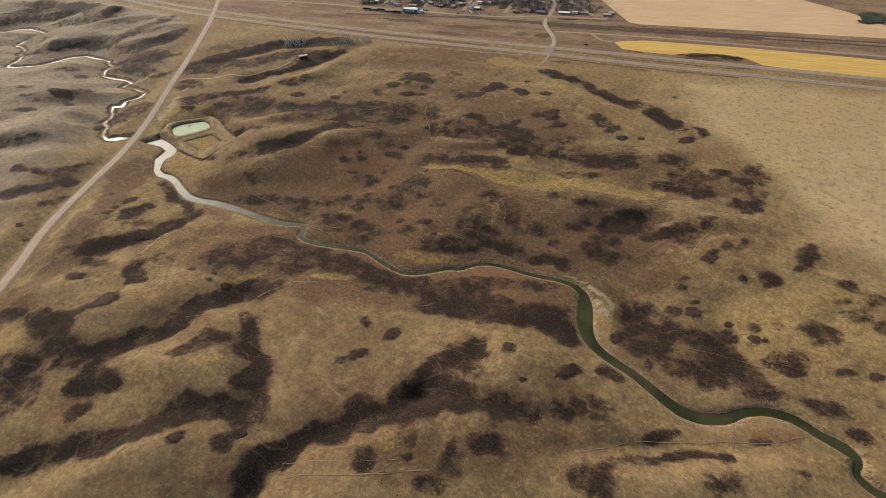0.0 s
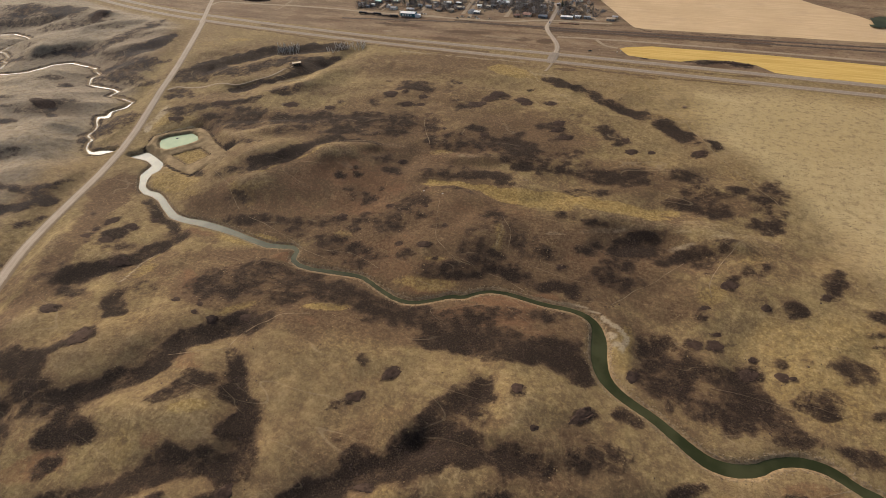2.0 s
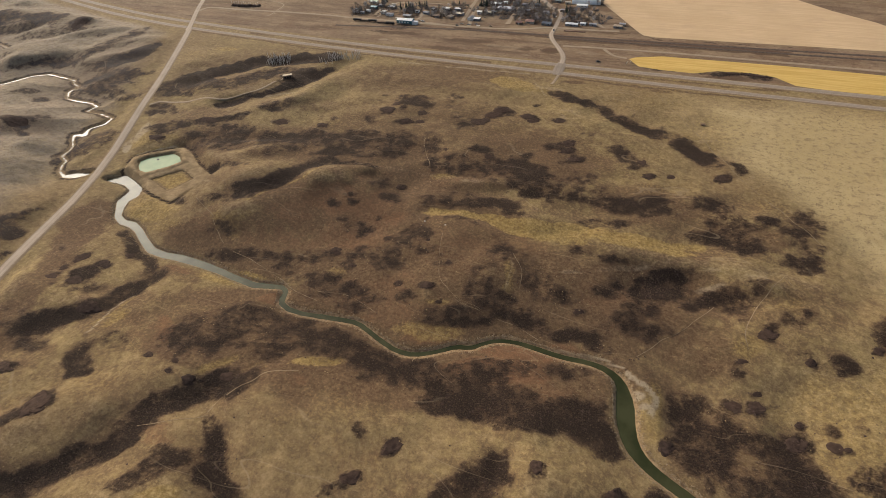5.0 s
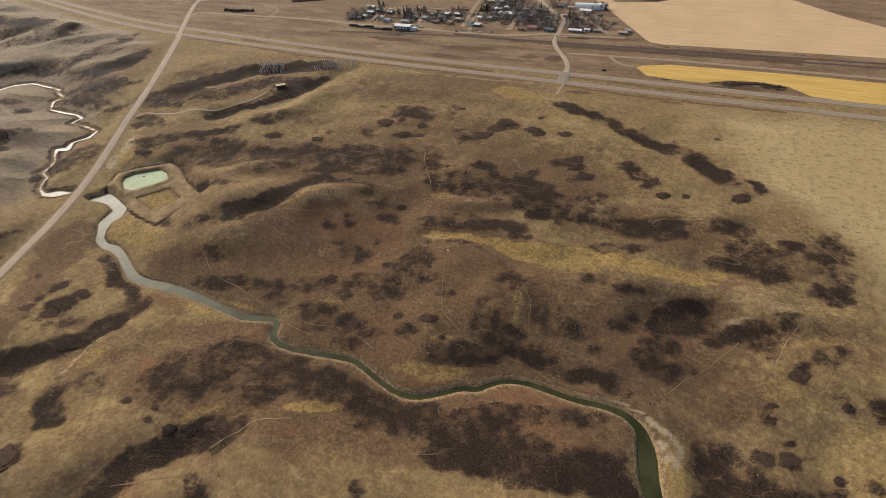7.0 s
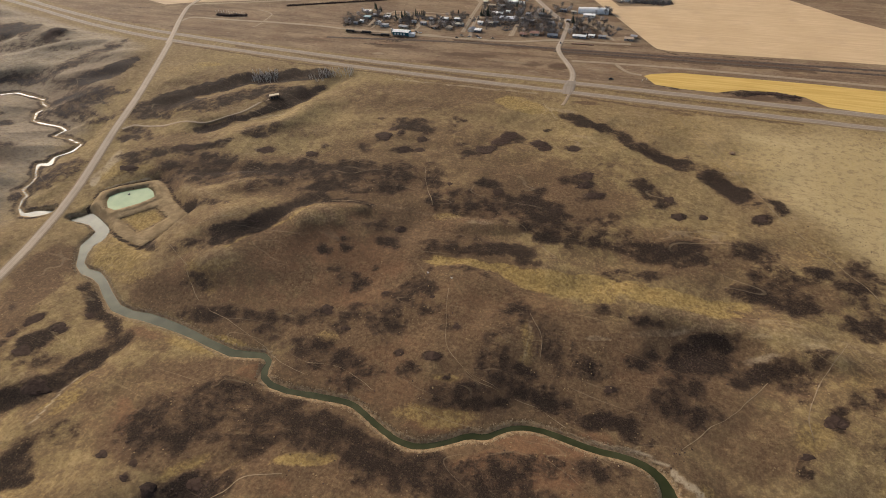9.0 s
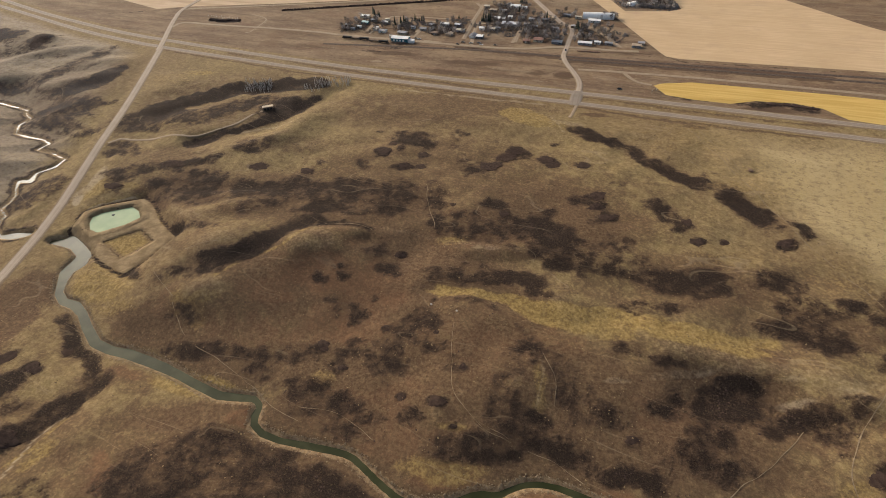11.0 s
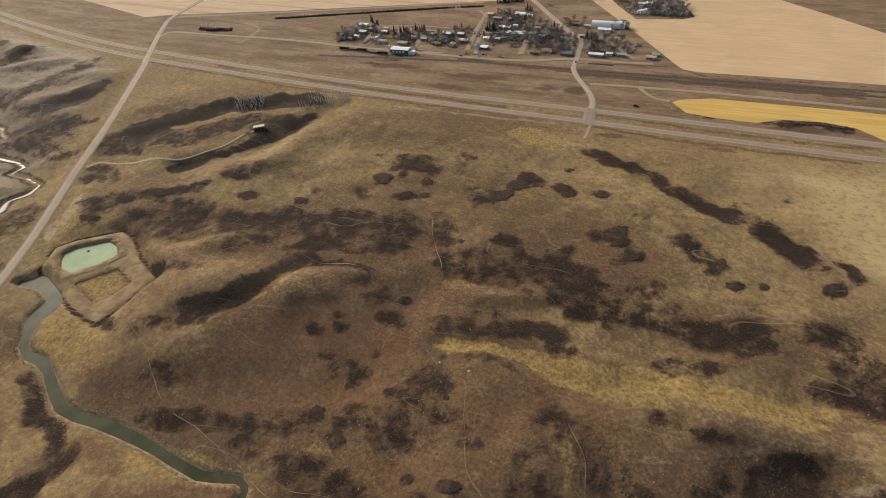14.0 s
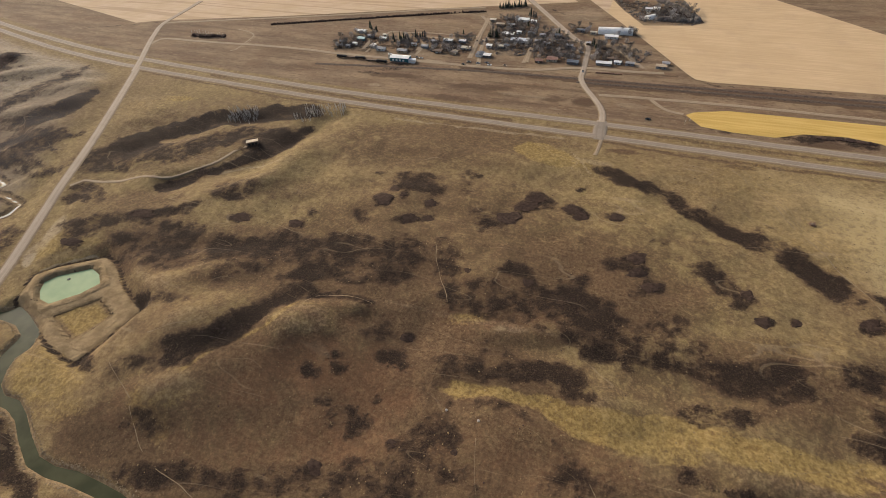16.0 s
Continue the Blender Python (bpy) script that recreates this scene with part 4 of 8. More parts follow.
patch("brush", -32.6, 231.1, 23.5, 5.9, -156, 0.75)
patch("brush", -70.4, 218.7, 23.2, 5.8, -159, 0.7)
patch("brush", -178.8, 196.3, 20.8, 14.3, -159, 0.6)
patch("brush", -208.1, 208.7, 17.8, 11.9, -163, 0.5)
patch("brush", -149.9, 196.0, 10.3, 9.1, -169, 0.8)
patch("brush", -58.4, 151.8, 15.1, 11.8, -100, 0.82)
patch("brush", -72.5, 133.4, 13.4, 9.0, -113, 0.78)
patch("brush", -59.0, 126.2, 12.7, 5.1, -157, 0.78)
patch("brush", -80.2, 111.5, 15.7, 9.6, -129, 0.82)
patch("brush", -93.5, 97.5, 12.2, 6.5, -160, 0.78)
patch("brush", -104.0, 97.8, 9.2, 6.3, -162, 0.85)
belt("brush", 5.5, 0.88, (-125.8, 60.8), (-116.2, 76.9), (-93.4, 91.1), (-76.5, 104.7), (-55.2, 116.9), (-31.8, 123.9), (-13.4, 125.1))
patch("brush", -18.6, 127.1, 11.8, 4.9, -171, 0.88)
patch("brush", -84.5, 71.2, 7.6, 6.5, 143, 0.95)
patch("brush", -90.7, 87.1, 5.8, 2.9, -173, 0.92)
patch("brush", -70.1, 89.1, 6.7, 6.2, 146, 0.7)
patch("brush", -64.9, 81.4, 3.3, 1.9, -159, 0.92)
patch("brush", -43.6, 88.2, 6.9, 4.7, -159, 0.95)
patch("brush", -40.8, 96.5, 8.6, 5.5, -136, 0.82)
patch("brush", -28.5, 103.9, 8.3, 5.0, -140, 0.95)
patch("brush", -49.2, 73.4, 8.0, 5.4, -156, 0.88)
patch("brush", -39.6, 85.5, 6.8, 3.1, -159, 0.82)
patch("brush", 4.3, 141.5, 11.5, 7.8, -139, 0.75)
patch("brush", 13.7, 104.4, 8.0, 4.2, 95, 0.82)
patch("brush", -1.8, 164.9, 10.3, 3.9, -121, 0.95)
patch("brush", -38.1, 165.3, 4.5, 3.9, 81, 0.88)
patch("brush", -23.9, 145.5, 3.0, 2.0, -142, 0.85)
patch("brush", -130.1, 152.0, 5.1, 4.3, -170, 0.82)
patch("brush", -109.0, 150.3, 6.6, 4.4, -118, 0.88)
patch("brush", -120.5, 128.5, 6.0, 3.8, -142, 0.92)
patch("brush", -128.6, 119.4, 7.1, 4.2, -136, 0.7)
patch("brush", -102.1, 129.8, 3.8, 3.4, 170, 0.6)
patch("brush", -115.8, 102.4, 6.3, 3.0, -160, 0.5)
patch("brush", -25.5, 103.9, 17.7, 13.9, -133, 0.25)
patch("brush", -304.0, 125.6, 14.5, 8.1, 153, 0.98)
patch("brush", -295.2, 98.9, 11.0, 7.3, 144, 0.95)
belt("brush", 5.7, 0.88, (-356.0, 64.0), (-328.7, 72.2), (-303.5, 82.7), (-292.8, 99.4))
patch("brush", -306.5, 68.4, 15.8, 7.8, -180, 0.88)
patch("brush", -295.0, 63.8, 12.2, 6.9, -156, 0.88)
belt("brush", 5.6, 0.88, (-283.2, 55.8), (-265.2, 66.8), (-252.2, 79.3), (-241.7, 90.3))
patch("brush", -255.3, 88.7, 6.2, 3.8, -156, 0.82)
belt("brush", 8.0, 0.88, (-242.0, 95.0), (-241.5, 109.0), (-235.2, 126.5), (-225.4, 141.5), (-204.4, 152.9))
patch("brush", -225.8, 138.9, 17.6, 7.0, -135, 0.82)
patch("brush", -234.6, 142.2, 4.5, 4.0, 174, 0.92)
patch("brush", -216.7, 152.3, 5.2, 3.5, -179, 0.92)
patch("brush", -208.6, 101.1, 11.2, 8.5, -157, 0.95)
patch("brush", -214.7, 86.2, 9.7, 4.8, -154, 0.92)
patch("brush", -192.5, 115.4, 20.5, 5.1, 138, 0.75)
patch("brush", -185.9, 103.0, 8.4, 7.2, 149, 0.85)
patch("brush", -168.5, 94.0, 12.3, 6.0, 133, 0.95)
patch("brush", -171.0, 84.3, 6.2, 4.9, 139, 0.95)
patch("brush", -153.6, 79.7, 10.2, 5.8, 144, 0.92)
belt("brush", 4.4, 0.92, (-154.7, 75.5), (-173.1, 66.6), (-191.1, 60.8), (-198.9, 51.6))
belt("brush", 4.8, 0.88, (-148.1, 72.3), (-169.9, 62.9), (-187.7, 49.8), (-206.0, 39.0), (-212.8, 27.0))
belt("brush", 6.5, 0.92, (-257.1, 0.1), (-244.3, 9.6), (-230.4, 19.2), (-214.9, 28.2), (-201.8, 39.9))
patch("brush", -256.2, 51.4, 10.2, 6.8, -150, 0.92)
patch("brush", -242.9, 56.1, 9.5, 4.8, 171, 0.92)
patch("brush", -260.8, 59.2, 17.5, 4.4, -164, 0.7)
patch("brush", -245.6, 35.7, 7.0, 5.3, -139, 0.92)
patch("brush", -176.6, 44.8, 4.7, 2.7, -170, 0.95)
patch("brush", -155.1, 51.5, 6.0, 5.3, 160, 0.95)
patch("brush", -150.7, 60.4, 5.2, 4.1, -91, 0.95)
patch("brush", -309.3, 44.1, 18.2, 5.0, -162, 0.82)
patch("brush", -305.4, 37.8, 6.4, 2.8, -163, 0.92)
patch("brush", -287.5, 34.5, 19.8, 9.9, 166, 0.5)
patch("brush", -281.3, 24.9, 11.6, 8.8, -166, 0.6)
belt("brush", 7.6, 0.88, (-118.4, 69.7), (-125.6, 60.3), (-130.9, 49.6), (-132.1, 38.1))
patch("brush", -130.0, 62.4, 9.3, 3.2, -143, 0.92)
patch("brush", -260.6, 170.1, 23.4, 15.6, 164, 0.7)
patch("brush", -239.2, 176.1, 20.3, 15.0, 152, 0.72)
patch("brush", -242.8, 198.3, 21.1, 11.5, -153, 0.6)
patch("brush", -269.7, 146.9, 3.8, 2.5, 171, 0.88)
patch("brush", -250.5, 149.1, 3.0, 2.0, 161, 0.88)
patch("brush", -248.7, 142.0, 2.8, 2.0, 162, 0.85)
patch("brush", -269.5, 105.7, 2.7, 1.4, -168, 0.8)
patch("brush", -340.3, 107.7, 8.1, 3.9, 179, 0.85)
patch("brush", -350.0, 125.4, 14.5, 6.3, -172, 0.6)
patch("brush", -353.8, 152.7, 19.6, 7.0, -142, 0.85)
patch("brush", -368.2, 134.9, 18.6, 7.0, -157, 0.75)
patch("brush", -302.2, 150.1, 9.0, 5.4, -174, 0.6)
patch("brush", -208.0, 181.5, 16.5, 13.7, -173, 0.55)
patch("brush", 21.7, 176.1, 7.8, 7.0, 148, 0.82)
patch("brush", 15.8, 147.3, 13.2, 7.4, -144, 0.7)
patch("brush", 51.8, 146.4, 11.3, 2.8, -146, 0.92)
belt("brush", 2.8, 0.82, (16.0, 110.0), (33.6, 122.7), (60.4, 137.5), (83.7, 144.3))
patch("brush", 22.1, 105.0, 11.0, 6.6, -148, 0.82)
patch("brush", 54.7, 240.5, 5.1, 3.9, -171, 0.95)
patch("brush", 65.9, 243.4, 6.1, 4.2, -144, 1)
patch("brush", 66.9, 252.4, 3.4, 1.8, -153, 0.92)
patch("brush", 75.2, 249.3, 3.1, 1.7, -147, 0.7)
patch("brush", 86.4, 241.1, 2.8, 2.1, -141, 0.92)
patch("brush", 99.3, 243.9, 4.1, 3.1, 178, 0.65)
patch("brush", 112.5, 245.9, 4.0, 3.7, 149, 0.7)
patch("brush", 100.5, 232.6, 4.1, 3.5, -166, 0.95)
patch("brush", 105.8, 233.1, 2.5, 1.6, -155, 0.88)
patch("brush", 67.0, 227.6, 13.6, 4.4, -168, 0.72)
patch("brush", 83.9, 229.5, 6.9, 4.5, -147, 0.95)
patch("brush", 118.4, 219.4, 10.8, 8.2, -176, 0.84)
patch("brush", 133.7, 244.5, 12.5, 10.1, -169, 0.76)
patch("brush", 153.0, 263.7, 6.8, 5.2, 179, 0.84)
patch("brush", 166.4, 259.1, 5.9, 4.6, -142, 0.6)
patch("brush", 143.3, 231.0, 4.2, 2.3, -173, 0.65)
patch("brush", 145.0, 219.8, 5.8, 2.9, -171, 0.75)
patch("brush", 151.0, 226.8, 5.7, 3.6, -159, 0.55)
patch("brush", 159.8, 222.7, 4.1, 2.7, -148, 0.88)
patch("brush", 33.7, 225.2, 20.6, 13.5, 80, 0.55)
patch("brush", 47.6, 218.9, 16.6, 13.3, -163, 0.72)
patch("brush", 45.6, 199.4, 18.7, 13.7, -179, 0.68)
patch("brush", 70.7, 213.4, 19.5, 11.3, -164, 0.78)
patch("brush", 86.5, 209.1, 15.0, 9.2, -171, 0.78)
patch("brush", 67.8, 190.4, 17.8, 10.9, -171, 0.78)
patch("brush", 91.4, 195.3, 17.4, 7.9, -168, 0.78)
patch("brush", 102.7, 195.4, 11.4, 4.9, -168, 0.82)
patch("brush", 129.7, 194.5, 15.9, 4.4, -171, 0.7)
patch("brush", 134.4, 191.0, 10.4, 3.5, -170, 0.6)
patch("brush", 158.6, 205.9, 6.2, 3.3, -168, 0.6)
patch("brush", 99.2, 160.8, 7.0, 1.7, -157, 0.7)
patch("brush", 21.5, 202.8, 6.1, 4.0, -123, 0.85)
patch("brush", 146.0, 183.9, 6.8, 3.5, 178, 0.82)
patch("brush", 76.9, 126.4, 9.4, 4.6, -174, 0.78)
patch("brush", 87.0, 133.7, 11.4, 3.8, -152, 0.7)
patch("brush", 118.5, 150.5, 10.2, 3.1, -165, 0.7)
patch("brush", 91.6, 308.8, 10.9, 9.5, -155, 0.6)
patch("brush", 72.3, 291.6, 6.6, 4.3, -160, 0.85)
patch("brush", 93.3, 278.9, 3.7, 2.9, -135, 0.88)
patch("brush", 108.6, 281.5, 8.1, 6.2, -171, 0.88)
patch("brush", 133.3, 312.5, 13.6, 6.4, 75, 0.84)
patch("brush", 126.9, 296.2, 4.3, 2.6, -133, 0.88)
patch("brush", 152.8, 288.6, 8.5, 5.5, 156, 0.82)
patch("brush", 165.3, 277.1, 7.8, 5.0, 57, 0.82)
patch("brush", 147.8, 273.7, 6.2, 2.5, -162, 0.6)
patch("brush", -1.8, 280.1, 12.7, 9.9, -146, 0.75)
patch("red", -50.9, 238.6, 24.4, 8.2, -162, 0.9)
patch("red", -177.2, 166.4, 7.5, 5.0, -154, 0.6)
patch("red", -220.1, 107.9, 10.8, 4.7, -158, 0.9)
patch("red", -256.0, 33.3, 15.0, 4.7, -131, 0.9)
patch("red", -190.9, 21.6, 11.3, 2.8, -161, 0.8)
patch("red", -202.2, 64.5, 9.0, 5.5, 155, 0.6)
patch("red", -141.7, 39.0, 12.8, 6.0, -157, 0.7)
patch("red", 106.0, 166.6, 16.5, 4.1, -157, 0.8)
patch("red", -122.2, 225.4, 21.7, 6.2, -164, 0.6)
patch("red", -420.9, 127.2, 11.9, 5.1, -145, 0.4)
patch("gold", -123.2, 227.8, 26.2, 7.2, -164, 0.7)
patch("gold", 15.6, 220.0, 20.4, 7.4, 94, 0.7)
patch("gold", 119.1, 229.1, 32.8, 25.3, -180, 0.55)
patch("gold", -81.8, 114.8, 13.0, 3.6, -119, 0.7)
patch("gold", -76.1, 85.1, 11.6, 7.4, -163, 0.5)
patch("gold", -197.1, 86.3, 9.2, 4.1, -157, 0.9)
patch("gold", -214.8, 60.0, 12.2, 7.1, 124, 0.5)
patch("gold", -326.7, 55.2, 22.2, 8.8, 178, 0.6)
patch("gold", 65.8, 145.9, 11.7, 4.3, -155, 0.6)
patch("gold", 132.8, 162.8, 16.7, 7.6, -157, 0.6)
patch("gold", -175.3, 183.9, 15.8, 4.1, -151, 0.9)
patch("gold", -227.0, 156.2, 14.7, 4.9, -136, 0.7)
patch("gold", -319.2, 164.4, 11.4, 6.3, -81, 0.7)
belt("pale", 1.2, 0.8, (-321.5, 147.1), (-329.6, 165.2), (-330.5, 179.1), (-327.4, 187.7))
belt("pale", 2.0, 0.9, (-0.8, 240.3), (9.5, 235.9), (16.3, 228.8), (13.8, 219.0))
belt("pale", 1.2, 0.85, (-47.8, 242.2), (-31.6, 244.3), (-15.6, 245.6), (-3.3, 243.3), (6.2, 237.2))
patch("brush", -394.2, 174.0, 5.8, 3.3, 178, 0.88)
patch("brush", -397.6, 184.3, 3.4, 3.1, 150, 0.88)
patch("brush", -397.7, 198.8, 7.5, 4.7, -94, 0.92)
patch("brush", -377.7, 188.1, 12.3, 8.2, -98, 0.9)
patch("brush", -376.3, 199.9, 6.5, 4.5, 166, 0.92)
patch("brush", -376.4, 177.5, 6.6, 4.8, 168, 0.92)
patch("brush", -372.5, 216.6, 4.1, 3.1, -169, 0.95)
patch("brush", -423.8, 202.3, 7.8, 3.2, 158, 0.6)
patch("brush", -384.8, 167.4, 2.6, 1.4, -179, 0.75)
belt("brush", 4.2, 0.88, (-405.4, 235.6), (-384.9, 229.4), (-361.1, 219.8), (-336.7, 209.5))
belt("brush", 6.7, 0.9, (-332.4, 208.5), (-335.6, 191.2), (-336.9, 176.5), (-344.0, 158.4), (-352.0, 149.5))
patch("brush", -342.5, 162.4, 7.9, 5.8, -166, 0.95)
patch("brush", -362.7, 144.1, 18.0, 5.0, -155, 0.8)
patch("brush", -342.0, 109.4, 7.2, 3.1, 170, 0.9)
patch("brush", -350.4, 125.7, 9.4, 4.5, -175, 0.65)
patch("brush", -364.2, 172.7, 16.0, 9.3, -157, 0.4)
patch("brush", -392.1, 141.3, 18.5, 4.6, -168, 0.35)
patch("brush", -303.7, 149.2, 8.7, 5.5, 169, 0.6)
patch("brush", -318.9, 141.4, 12.9, 6.5, 156, 0.55)
belt("brown", 15.2, 0.75, (-356.0, 64.0), (-361.1, 92.2), (-374.9, 131.1), (-413.7, 194.6), (-454.2, 247.2))
patch("brown", -387.7, 126.3, 33.7, 25.3, -91, 0.5)
patch("brown", -337.2, 117.4, 22.6, 12.5, -153, 0.5)
patch("brown", -444.2, 250.4, 23.9, 13.4, 157, 0.7)
patch("brown", -450.8, 233.2, 19.9, 15.4, -113, 0.6)
patch("brown", -415.0, 301.4, 22.9, 13.2, 173, 0.3)
patch("brown", -223.1, 267.0, 36.2, 26.3, 179, 0.7)
patch("brown", -167.6, 273.6, 40.9, 25.5, -172, 0.75)
patch("brown", -110.1, 280.6, 41.1, 32.0, -160, 0.75)
patch("brown", -62.9, 283.1, 49.5, 28.5, -154, 0.7)
patch("brown", -1.2, 291.4, 38.5, 23.3, -149, 0.7)
patch("brown", -268.7, 242.3, 42.4, 15.9, -176, 0.7)
patch("brown", -227.4, 322.5, 50.2, 19.6, -162, 0.55)
patch("brown", -118.8, 296.6, 32.0, 18.1, -163, 0.8)
patch("brown", -148.6, 191.9, 45.2, 15.1, -159, 0.8)
patch("brown", -64.1, 216.9, 41.8, 11.1, -159, 0.8)
patch("brown", -218.3, 175.6, 46.6, 22.5, -164, 0.6)
patch("brown", 35.1, 283.5, 23.3, 14.5, -147, 0.4)
patch("brown", -296.7, 388.9, 59.6, 34.5, -167, 0.6)
patch("brown", -115.5, 440.0, 69.5, 47.7, 177, 0.6)
patch("brown", -5.4, 392.2, 57.2, 28.4, -176, 0.6)
patch("brown", 61.0, 376.1, 36.9, 19.2, -174, 0.6)
patch("brush", -993.3, 606.7, 47.7, 19.7, -170, 0.9)
patch("brush", -1091.5, 599.0, 55.2, 18.0, -176, 0.75)
patch("brush", -904.3, 606.6, 26.2, 12.8, -88, 0.88)
patch("brush", -693.7, 531.6, 35.3, 17.3, -88, 0.9)
patch("brush", -703.4, 505.5, 28.9, 19.1, -143, 0.85)
patch("brush", -774.4, 538.7, 53.5, 13.4, -96, 0.6)
patch("brush", -767.1, 590.1, 40.4, 10.1, 110, 0.65)
patch("brush", -673.9, 468.6, 48.1, 14.8, -159, 0.8)
patch("brush", -803.6, 484.1, 31.0, 7.7, -161, 0.65)
patch("brush", -844.8, 468.8, 12.0, 3.0, -150, 0.8)
patch("brush", -887.7, 437.1, 22.2, 5.6, -176, 0.8)
patch("brush", -740.1, 388.5, 18.0, 6.9, -99, 0.7)
patch("brush", -711.9, 387.6, 11.1, 6.8, 119, 0.8)
patch("brush", -664.5, 328.8, 17.1, 9.0, -178, 0.88)
patch("brush", -656.2, 317.4, 15.5, 5.8, -142, 0.75)
patch("brush", -655.1, 345.2, 15.0, 8.2, -117, 0.65)
patch("brush", -634.9, 317.5, 9.9, 7.1, 162, 0.8)
patch("brush", -719.9, 321.7, 12.9, 5.1, -164, 0.7)
patch("brush", -696.1, 305.5, 10.1, 3.5, -165, 0.7)
patch("brush", -667.9, 281.5, 14.4, 5.5, -153, 0.75)
patch("brush", -563.9, 453.0, 23.1, 14.5, -74, 0.65)
patch("brush", -1091.9, 561.1, 36.5, 13.2, -138, 0.75)
patch("brush", -671.0, 444.9, 41.3, 19.7, -169, 0.65)
patch("brush", -622.7, 428.4, 38.5, 10.6, 178, 0.55)
patch("brush", -558.9, 328.2, 21.9, 18.8, -149, 0.6)
patch("brush", -558.4, 345.2, 18.5, 16.5, -143, 0.55)
patch("brush", -572.2, 300.0, 14.5, 3.6, 141, 0.5)
patch("brush", -532.1, 410.2, 24.0, 12.9, 167, 0.55)
patch("brush", -497.1, 375.9, 22.8, 8.3, -176, 0.75)
patch("brush", -490.6, 359.5, 11.2, 4.5, -172, 0.85)
belt("brush", 9.7, 0.85, (-500.1, 163.3), (-490.0, 185.7), (-479.7, 198.8))
belt("brush", 5.9, 0.82, (-538.3, 188.8), (-510.7, 200.6), (-493.2, 217.3))
patch("brush", -494.3, 204.2, 10.7, 6.7, -105, 0.6)
patch("brush", -494.0, 228.4, 8.1, 3.0, -126, 0.65)
patch("brush", -448.2, 135.5, 4.1, 2.5, 158, 0.85)
patch("brush", -462.6, 172.7, 15.4, 5.6, -104, 0.4)
patch("brush", -429.4, 133.6, 14.6, 6.5, -91, 0.35)
patch("brown", -1061.2, 571.9, 90.6, 36.7, -166, 0.4)
patch("brown", -713.1, 480.5, 76.2, 61.9, -74, 0.4)
patch("brown", -651.7, 331.1, 35.1, 26.7, -158, 0.4)
patch("brush", 55.8, 663.0, 15.2, 3.8, -159, 0.95)
patch("brush", 94.9, 667.1, 11.4, 8.7, -178, 0.75)
patch("brush", -690.1, 757.7, 23.9, 9.2, -173, 0.9)
patch("brush", -96.0, 707.8, 11.5, 4.0, -163, 0.5)
patch("brush", -105.2, 682.6, 5.8, 4.8, -139, 0.6)
patch("brush", -378.1, 726.8, 15.8, 5.3, -167, 0.7)
patch("brush", -380.5, 715.3, 17.3, 4.3, -166, 0.6)
patch("brown", 58.8, 654.7, 27.3, 7.9, -166, 0.7)
patch("brown", 104.2, 636.9, 15.5, 3.9, 179, 0.6)
patch("brown", -98.1, 599.5, 16.1, 4.0, -178, 0.8)
patch("brown", -7.4, 599.6, 14.9, 3.7, -178, 0.6)
patch("brown", -279.5, 658.6, 31.7, 7.9, -178, 0.5)
patch("brown", -573.0, 645.7, 31.5, 7.9, 172, 0.5)
patch("brown", -145.3, 687.6, 14.6, 10.4, -157, 0.7)
patch("brown", -174.6, 686.6, 17.7, 8.1, -164, 0.5)
patch("brown", -365.1, 698.3, 31.9, 8.0, -173, 0.6)
patch("brown", -258.2, 693.7, 35.2, 8.8, -172, 0.6)
patch("gold", 4.1, 636.0, 12.4, 3.1, 176, 0.55)
patch("gold", -215.1, 652.6, 14.8, 3.7, 178, 0.5)
patch("gold", -584.0, 579.3, 21.2, 6.9, -169, 0.8)
patch("gold", -654.5, 666.2, 23.7, 5.9, 175, 0.4)
patch("pale", -224.2, 687.7, 16.7, 4.2, -177, 0.5)
patch("pale", -170.6, 664.8, 10.0, 2.5, 177, 0.6)
patch("pale", -119.6, 573.5, 22.1, 5.5, -180, 0.5)
patch("pale", -51.3, 567.9, 24.5, 6.1, -177, 0.4)
patch("pale", -186.1, 825.4, 23.2, 5.8, -172, 0.6)
patch("pale", -266.8, 795.9, 28.7, 15.3, -167, 0.5)
patch("pale", -341.4, 748.8, 21.3, 5.3, -174, 0.7)
patch("pale", -194.6, 875.8, 22.3, 6.5, -167, 0.5)
patch("pale", -217.5, 838.2, 24.3, 6.1, -167, 0.5)
patch("pale", -276.8, 891.9, 23.6, 9.5, 105, 0.5)
patch("pale", -112.1, 843.3, 27.0, 11.5, 133, 0.5)
patch("brown", -332.7, 249.4, 43.5, 15.7, -178, 0.7)
patch("brown", -321.0, 212.9, 25.4, 8.8, -176, 0.5)
patch("brown", -208.3, 303.1, 57.1, 29.4, -169, 0.8)
patch("brown", -131.7, 301.2, 44.1, 27.9, -164, 0.85)
patch("brown", -157.4, 251.6, 68.7, 22.5, -164, 0.85)
patch("brown", -79.8, 284.1, 53.4, 29.9, -157, 0.85)
patch("brown", -17.0, 300.6, 41.3, 26.5, -145, 0.8)
patch("brown", 10.1, 326.3, 45.9, 30.1, -149, 0.75)
patch("brown", -156.3, 205.7, 40.5, 10.1, -159, 0.85)
patch("brown", -130.0, 192.9, 46.7, 11.7, -159, 0.85)
patch("brown", -220.7, 198.7, 37.5, 22.2, -167, 0.8)
patch("brown", -244.9, 164.9, 35.2, 15.4, -165, 0.7)
patch("brown", -72.0, 226.1, 28.7, 7.7, -165, 0.6)
patch("brown", -302.6, 310.4, 50.7, 22.1, -153, 0.55)
patch("brown", 36.8, 270.2, 33.2, 21.9, -170, 0.55)
patch("brown", -64.1, 203.1, 55.4, 18.1, -165, 0.85)
